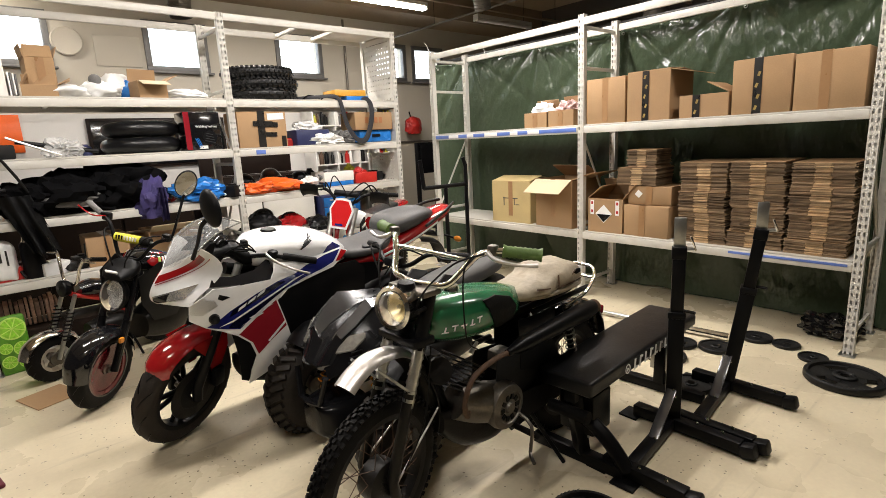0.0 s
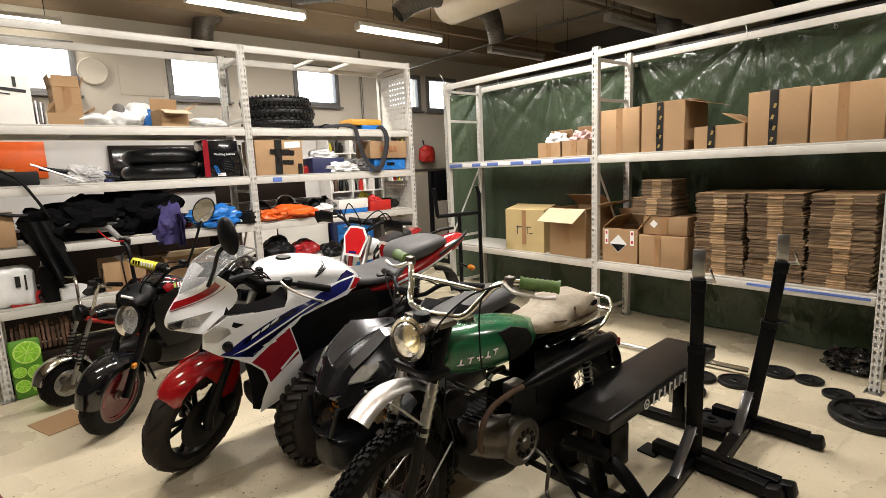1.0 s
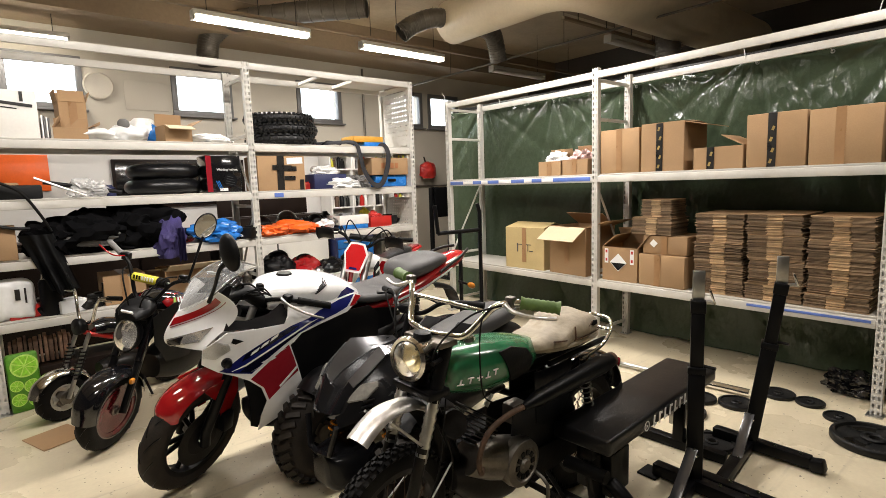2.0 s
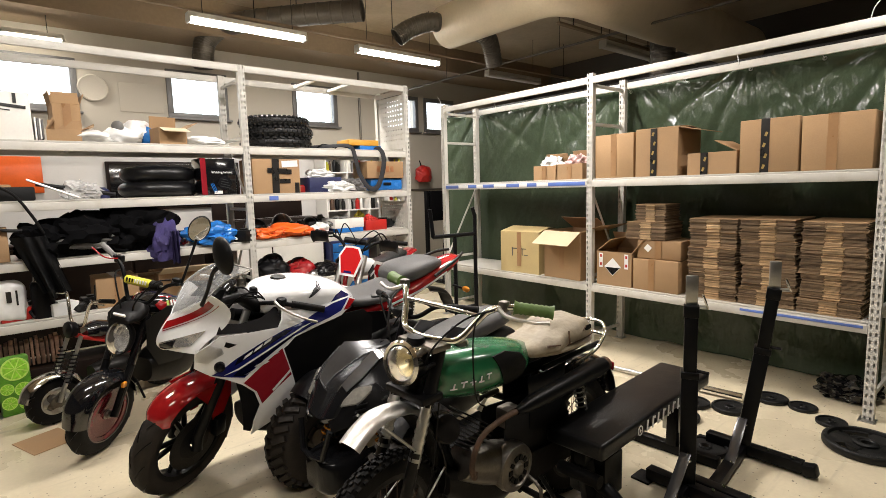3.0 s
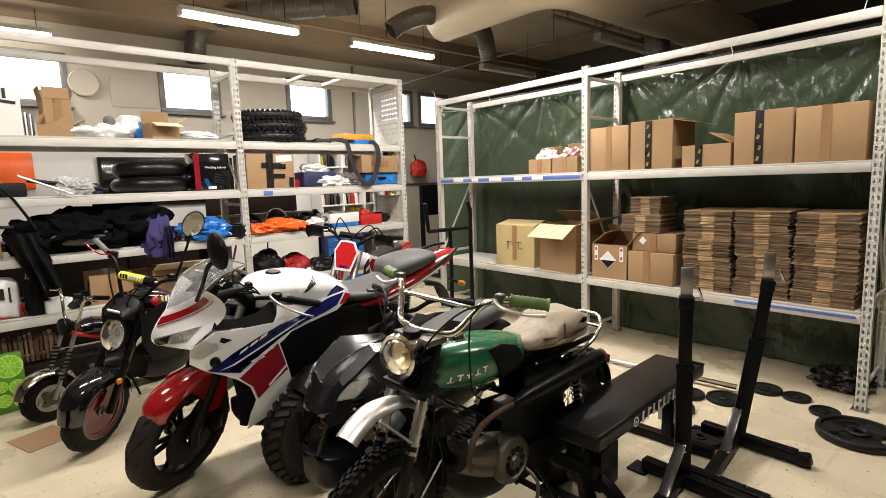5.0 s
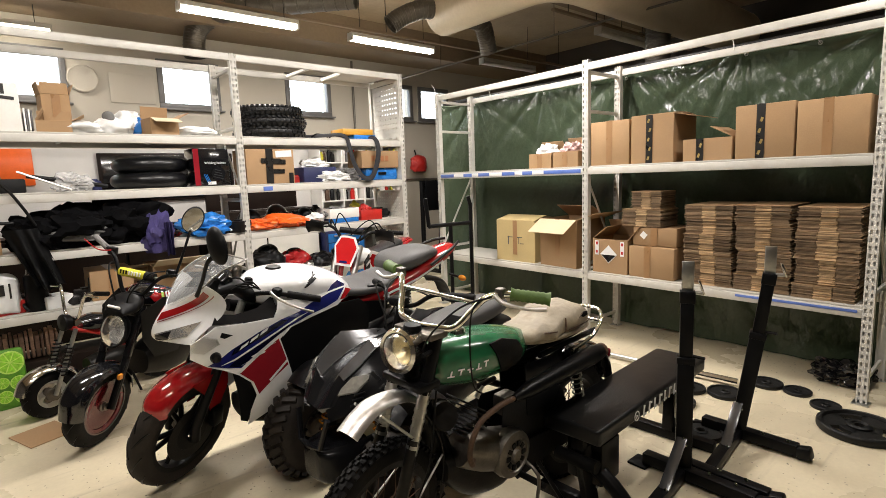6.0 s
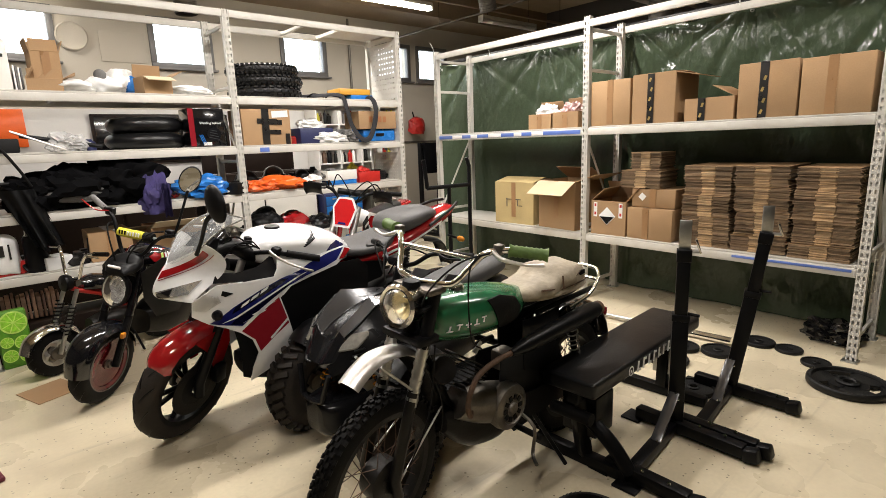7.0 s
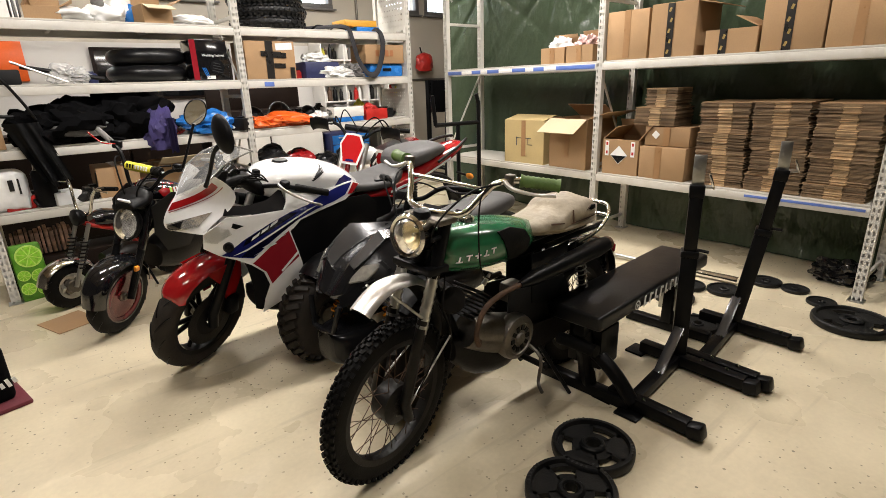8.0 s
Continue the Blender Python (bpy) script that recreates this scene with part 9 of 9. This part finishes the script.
# red punching bag glove shape and gym frame in the passage
bm = bmesh.new()
blob(bm, (7.25, Y1 - 0.12, 1.66), (0.34, 0.2, 0.34), 0.2, 1.6, 2.4, 4)
rb = tagged(link("boxing_gloves", bm, M["red_plastic"], 40), "red bag hung on the wall by a cord", "bag")
bm = bmesh.new()
tube(bm, [(7.25, Y1 - 0.06, 1.93), (7.24, Y1 - 0.02, 2.06)], 0.012, 6)
part("cord", bm, M["cloth_black"], rb)
bm = bmesh.new()
rod(bm, (6.8, Y1 - 0.02, 1.52), (8.6, Y1 - 0.02, 1.52), 0.018, 8)
tagged(link("wall_pipe", bm, M["spiral"]), "thin grey pipe along the wall", "pipe")
bm = bmesh.new()
rod(bm, (5.99, Y1 - 0.03, 2.12), (5.99, Y1 - 0.03, 3.5), 0.02, 8)
tagged(link("wall_conduit", bm, M["spiral"]), "vertical grey conduit on the wall", "pipe")
t = thing("exercise_machine", pose(6.9, 6.5, 0), "dark exercise machine standing by the wall", "exercise machine")
for a, b, r in (((-0.3, 0, 0), (-0.3, 0, 1.5), 0.04), ((0.2, 0, 0), (0.2, 0, 1.7), 0.04), ((-0.3, 0, 1.45), (0.2, 0, 1.45), 0.035), ((-0.3, -0.5, 0.03), (-0.3, 0.4, 0.03), 0.04), ((0.2, -0.5, 0.03), (0.2, 0.4, 0.03), 0.04), ((-0.3, -0.4, 0.05), (0.1, 0, 1.3), 0.03)):
    bm = bmesh.new()
    rod(bm, a, b, r, 10)
    part("tube", bm, M["black_metal"], t)
bm = bmesh.new()
rbox(bm, (-0.05, 0.0, 1.25), (0.4, 0.1, 0.5), 0.02)
part("pad", bm, M["cloth_black"], t)
# black dip stand behind the bikes
t = thing("dip_stand", pose(4.63, 3.53, 0, 0, 0, -6), "black tubular steel stand with handles", "exercise stand")
for a, b in (((-0.05, 0, 0), (-0.05, 0, 1.085)), ((0.20, 0, 0), (0.20, 0, 1.28)), ((-0.30, 0, 1.085), (0.20, 0, 1.085)), ((0.20, 0, 1.26), (0.17, 0.0, 1.35)), ((-0.30, 0, 1.085), (-0.33, 0, 1.35)), ((-0.05, -0.3, 0.025), (-0.05, 0.3, 0.025)), ((0.20, -0.3, 0.025), (0.20, 0.3, 0.025)), ((-0.05, 0, 0.35), (0.2, 0, 0.35))):
    bm = bmesh.new()
    rod(bm, a, b, 0.02, 12)
    part("tube", bm, M["black_metal"], t)


# ---------------------------------------------------------------- weight bench, stands and plates
def square_tube(name, a, b, w, material, parent, bev=0.004):
    a, b = V(*a), V(*b)
    d = b - a
    q = d.to_track_quat("Z", "Y").to_matrix().to_4x4()
    bm = bmesh.new()
    rbox(bm, (0, 0, d.length / 2), (w, w, d.length), bev)
    bmesh.ops.transform(bm, matrix=Matrix.Translation(a) @ q, verts=bm.verts)
    return part(name, bm, M[material], parent)


bench = thing("weight_bench", pose(3.06, 1.043, 0, 0, 0, 3.0), "black vinyl weight bench with white print on its side", "bench")
bm = bmesh.new()
rbox(bm, (0.56, 0.005, 0.435), (1.17, 0.285, 0.075), 0.018, None, 4)
pad = part("pad", bm, M["vinyl"], bench, "black vinyl pad, scuffed on top")
bm = bmesh.new()
rbox(bm, (0.56, 0, 0.39), (1.10, 0.21, 0.018), 0.003)
part("base_board", bm, M["black_plastic"], bench)
# maker's mark as plain bars
for i in range(11):
    if i == 7:
        continue
    x = 0.36 + i * 0.056
    bm = bmesh.new()
    addbox(bm, (x, -0.1465, 0.434), (0.015, 0.0015, 0.054), turn(0, 8))
    part("mark", bm, M["skin"], pad, smooth=0)
    bm = bmesh.new()
    addbox(bm, (x + 0.016, -0.1465, 0.434 + (0.018 if i % 2 else -0.018)), (0.022, 0.0015, 0.011), turn(0, 8))
    part("mark", bm, M["skin"], pad, smooth=0)
bm = bmesh.new()
lathe(bm, [(0.018, 0.001), (0.024, 0.001), (0.024, 0.0), (0.018, 0.0), (0.018, 0.001)], Matrix.Translation((0.29, -0.1455, 0.434)) @ turn(90), 24, caps=False)
part("mark", bm, M["skin"], pad, smooth=0)
bm = bmesh.new()
lathe(bm, [(0.0, 0.001), (0.010, 0.001), (0.012, 0.0), (0.0, 0.0)], Matrix.Translation((0.29, -0.1455, 0.432)) @ turn(90), 3, caps=False)
part("mark", bm, M["skin"], pad, smooth=0)
square_tube("spine", (0.02, 0, 0.355), (1.10, 0, 0.355), 0.06, "black_metal", bench)
square_tube("front_leg", (0.06, 0, 0.34), (0.10, -0.02, 0.05), 0.06, "black_metal", bench)
square_tube("front_foot", (0.10, -0.24, 0.03), (0.10, 0.24, 0.03), 0.055, "black_metal", bench)
square_tube("rear_leg", (1.02, 0, 0.34), (1.0, 0, 0.05), 0.06, "black_metal", bench)
square_tube("rear_foot", (1.0, -0.25, 0.03), (1.0, 0.25, 0.03), 0.055, "black_metal", bench)
bm = bmesh.new()
tube(bm, [(0.10, 0.04, 0.25), (0.10, -0.07, 0.215), (0.10, -0.17, 0.14), (0.10, -0.25, 0.045)], 0.034, 10, 5)
part("arched_leg", bm, M["black_metal"], bench)
bm = bmesh.new()
rbox(bm, (0.10, -0.255, 0.006), (0.15, 0.11, 0.012), 0.003)
part("foot_plate", bm, M["black_metal"], bench)
bm = bmesh.new()
rbox(bm, (0.16, 0, 0.25), (0.16, 0.18, 0.20), 0.01)
part("hinge_housing", bm, M["black_metal"], bench)
bm = bmesh.new()
tube(bm, [(0.02, -0.10, 0.28), (0.02, 0.10, 0.28)], 0.03, 12)
part("roller", bm, M["rubber"], bench)
for x in (0.1, 1.0):
    bm = bmesh.new()
    rbox(bm, (x, 0, 0.2), (0.01, 0.12, 0.14), 0.003)
    part("gusset", bm, M["steel"], bench)


def squat_stand(m, lean_x, lean_y, height, feet, label):
    t = thing("squat_stand", m, label, "squat stand", "pair of squat stands")
    top = V(lean_x, lean_y, height)
    mid = top * 0.56
    square_tube("upright", (0, 0, 0.06), mid, 0.075, "black_metal", t)
    square_tube("sleeve", mid - top * 0.02, mid + top * 0.012, 0.083, "black_metal", t, 0.006)
    square_tube("inner_post", mid, top * 0.84, 0.06, "black_metal", t)
    d = top.normalized()
    c = top * 0.84
    square_tube("cradle_block", c - d * 0.03, c + d * 0.03, 0.068, "black_metal", t)
    # bright steel bar catcher: a tall plate and a short lip
    bm = bmesh.new()
    rbox(bm, (0, 0, 0.075), (0.055, 0.012, 0.16), 0.004)
    part("catcher_back", bm, M["steel"], t, "bright steel bar catcher", m=Matrix.Translation(c + d * 0.02) @ turn(0, 0, -62))
    bm = bmesh.new()
    rbox(bm, (0.0, -0.06, 0.03), (0.055, 0.010, 0.075), 0.004, turn(-18))
    part("catcher_lip", bm, M["chrome"], t, m=Matrix.Translation(c + d * 0.02) @ turn(0, 0, 28))
    bm = bmesh.new()
    rbox(bm, (0.0, -0.03, 0.0), (0.055, 0.07, 0.010), 0.003)
    part("catcher_base", bm, M["steel"], t, m=Matrix.Translation(c + d * 0.022) @ turn(0, 0, 28))
    # feet: one under the post, one ahead, joined by a beam
    for x, y0, y1 in feet:
        square_tube("foot", (x, y0, 0.045), (x, y1 + 0.03, 0.045), 0.06, "black_metal", t)
        bm = bmesh.new()
        rbox(bm, (x, y1, 0.04), (0.066, 0.07, 0.066), 0.014, turn(-14), 2)
        part("end_cap", bm, M["black_plastic"], t)
        bm = bmesh.new()
        rbox(bm, (x, y0 + 0.02, 0.006), (0.11, 0.10, 0.012), 0.003)
        part("rubber_foot", bm, M["rubber"], t)
    square_tube("beam", (0.0, 0.0, 0.045), (-0.54, -0.06, 0.045), 0.055, "black_metal", t)
    bm = bmesh.new()
    a, b = V(-0.04, -0.01, 0.23), V(-0.27, -0.035, 0.07)
    q = (b - a).to_track_quat("Z", "Y").to_matrix().to_4x4()
    rbox(bm, (0, 0, (b - a).length / 2), (0.05, 0.012, (b - a).length), 0.003)
    bmesh.ops.transform(bm, matrix=Matrix.Translation(a) @ q, verts=bm.verts)
    part("brace", bm, M["silver_paint"], t, "grey brace plate with bright bolts")
    for p in (a, b, V(-0.01, -0.12, 0.078), V(-0.01, -0.24, 0.078), V(-0.54, -0.10, 0.078), V(-0.54, -0.22, 0.078), V(-0.04, -0.02, 0.2)):
        bm = bmesh.new()
        lathe(bm, [(0.0, 0.008), (0.009, 0.006), (0.010, 0.0), (0.0, 0.0)], Matrix.Translation(p + V(0, -0.008, 0.0)) @ turn(50), 8, caps=False)
        part("bolt", bm, M["chrome"], t)
    # locking pin
    bm = bmesh.new()
    tube(bm, [mid + V(0.0, -0.035, 0.02), mid + V(0.0, -0.09, 0.02)], 0.008, 8)
    part("locking_pin", bm, M["black_metal"], t)
    for k in range(5):
        bm = bmesh.new()
        p = mid + d * (0.08 + 0.06 * k)
        addbox(bm, p + V(0.0, -0.0305, 0), (0.014, 0.002, 0.014))
        part("pin_hole", bm, M["dark_metal"], t, smooth=0)
    return t


squat_stand(pose(3.72, 0.86, 0), 0.04, 0.02, 1.10, ((-0.02, 0.19, -0.37), (-0.53, 0.06, -0.345)), "black steel squat stand with a bright bar catcher")
squat_stand(pose(4.32, 0.82, 0), 0.04, -0.13, 1.12, ((0.0, 0.19, -0.325), (-0.545, 0.06, -0.36)), "black steel squat stand, leaning slightly, with bright bar catcher")


def weight_plate(m, r, th, grips, label):
    t = thing("weight_plate", m, label, "weight plate", "weight plates on the floor")
    bm = bmesh.new()
    lay = None
    lathe(bm, [(r * 0.84, 0.0), (r * 0.96, 0.0), (r * 0.99, th * 0.12), (r, th * 0.3), (r, th * 0.7), (r * 0.99, th * 0.88), (r * 0.96, th), (r * 0.87, th), (r * 0.845, th * 0.7), (r * 0.84, 0.0)], lay, 56, caps=False)
    part("rim", bm, M["iron"], t)
    bm = bmesh.new()
    lathe(bm, [(0.026, 0.0), (r * 0.30, 0.0), (r * 0.30, th * 0.85), (r * 0.26, th), (r * 0.20, th), (r * 0.17, th * 0.8), (0.026, th * 0.85), (0.026, 0.0)], lay, 36, caps=False)
    part("hub", bm, M["iron"], t)
    if grips:
        for k in range(3):
            a0 = 120 * k
            for lo, hi, start, arc in ((0.29, 0.87, a0 + 24, 72), (0.29, 0.50, a0 - 30, 60), (0.74, 0.87, a0 - 30, 60)):
                bm = bmesh.new()
                n = 10
                rings = []
                for j in range(n + 1):
                    q = radians(start + arc * j / n)
                    rings.append([bm.verts.new((rr * r * math.cos(q), rr * r * math.sin(q), z)) for rr, z in ((lo, th * 0.15), (hi, th * 0.15), (hi, th * 0.62), (lo, th * 0.62))])
                for a, b in zip(rings, rings[1:]):
                    for j in range(4):
                        bm.faces.new((a[j], a[(j + 1) % 4], b[(j + 1) % 4], b[j]))
                bm.faces.new(rings[0][::-1])
                bm.faces.new(rings[-1])
                bmesh.ops.recalc_face_normals(bm, faces=bm.faces)
                part("web" if lo < 0.5 else "grip", bm, M["iron"], t)
            # raised lettering as plain bars on the rim
            for j in range(6):
                q = radians(a0 + 40 + 7 * j)
                bm = bmesh.new()
                addbox(bm, (r * 0.93 * math.cos(q), r * 0.93 * math.sin(q), th + 0.0005), (0.012, 0.007, 0.002), Matrix.Rotation(q, 4, "Z"))
                part("raised_mark", bm, M["bare_iron"], t, smooth=0)
    else:
        bm = bmesh.new()
        lathe(bm, [(r * 0.28, th * 0.15), (r * 0.87, th * 0.15), (r * 0.87, th * 0.65), (r * 0.28, th * 0.65), (r * 0.28, th * 0.15)], lay, 40, caps=False)
        part("web", bm, M["iron"], t)
    return t


for x, y, r, th, g, rot in ((2.81, 0.758, 0.166, 0.046, True, 10), (2.545, 0.67, 0.168, 0.046, True, 50), (4.885, 0.372, 0.207, 0.045, True, 30), (5.114, 0.586, 0.085, 0.022, False, 0), (5.243, 0.774, 0.085, 0.022, False, 0), (5.249, 0.965, 0.105, 0.025, False, 0),
                            (4.883, 1.10, 0.112, 0.028, False, 0), (4.80, 1.30, 0.10, 0.028, False, 0), (4.52, 1.28, 0.13, 0.03, False, 0), (4.22, 0.98, 0.12, 0.03, False, 0)):
    weight_plate(pose(x, y, 0.001, 0, 0, rot), r, th, g, "black cast-iron weight plate %s lying on the floor" % ("with grip holes" if g else "with a plain web"))

t = thing("barbell", pose(0, 0, 0), "bright steel barbell lying on the floor by the rack", "barbell")
bm = bmesh.new()
tube(bm, [(5.045, 1.40, 0.03), (4.90, 3.1, 0.03)], 0.016, 12)
part("shaft", bm, M["steel"], t)
bm = bmesh.new()
tube(bm, [(5.08, 1.09, 0.03), (5.045, 1.42, 0.03)], 0.027, 14)
part("sleeve", bm, M["chrome"], t)
bm = bmesh.new()
tube(bm, [(5.045, 1.42, 0.03), (5.042, 1.45, 0.03)], 0.03, 14)
part("collar", bm, M["chrome"], t)

# black bag by the tarpaulin, maroon sack near the camera, cardboard scrap
bm = bmesh.new()
blob(bm, (5.66, 0.62, 0), (0.24, 0.32, 0.17), 0.45, 2.4, 3.9, 4)
tagged(link("black_bag", bm, M["gloss_black"], 30), "black crumpled plastic sack under the rack", "sack")
t = thing("cardboard_scrap", pose(1.32, 3.86, 0.001, 0, 0, 20), "flat scrap of brown cardboard on the floor", "cardboard")
bm = bmesh.new()
rbox(bm, (0, 0, 0.003), (0.26, 0.30, 0.005), 0.001, None, 1)
part("sheet", bm, M["card"], t)
t = thing("sports_bag", pose(0.90, 2.98, 0, 0, 0, 12), "black and maroon cloth bag with white print", "bag")
bm = bmesh.new()
rbox(bm, (0, 0.02, 0.16), (0.20, 0.26, 0.31), 0.035, None, 4)
crumple(bm, 0.018, 7, 2)
part("sack", bm, M["cloth_black"], t)
bm = bmesh.new()
rbox(bm, (0.02, -0.02, 0.012), (0.24, 0.32, 0.024), 0.008)
part("base", bm, M["maroon"], t)
for k in range(3):
    bm = bmesh.new()
    addbox(bm, (0.05 + 0.026 * k, -0.125, 0.12 + 0.006 * k), (0.016, 0.004, 0.03 + (0.015 if k == 1 else 0)), turn(0, -14))
    part("printed_bar", bm, M["skin"], t, smooth=0)
bm = bmesh.new()
tube(bm, [(-0.05, 0.0, 0.29), (-0.03, -0.02, 0.36), (0.04, -0.02, 0.37), (0.07, 0.0, 0.29)], 0.010, 8, 5)
part("handle", bm, M["maroon"], t)
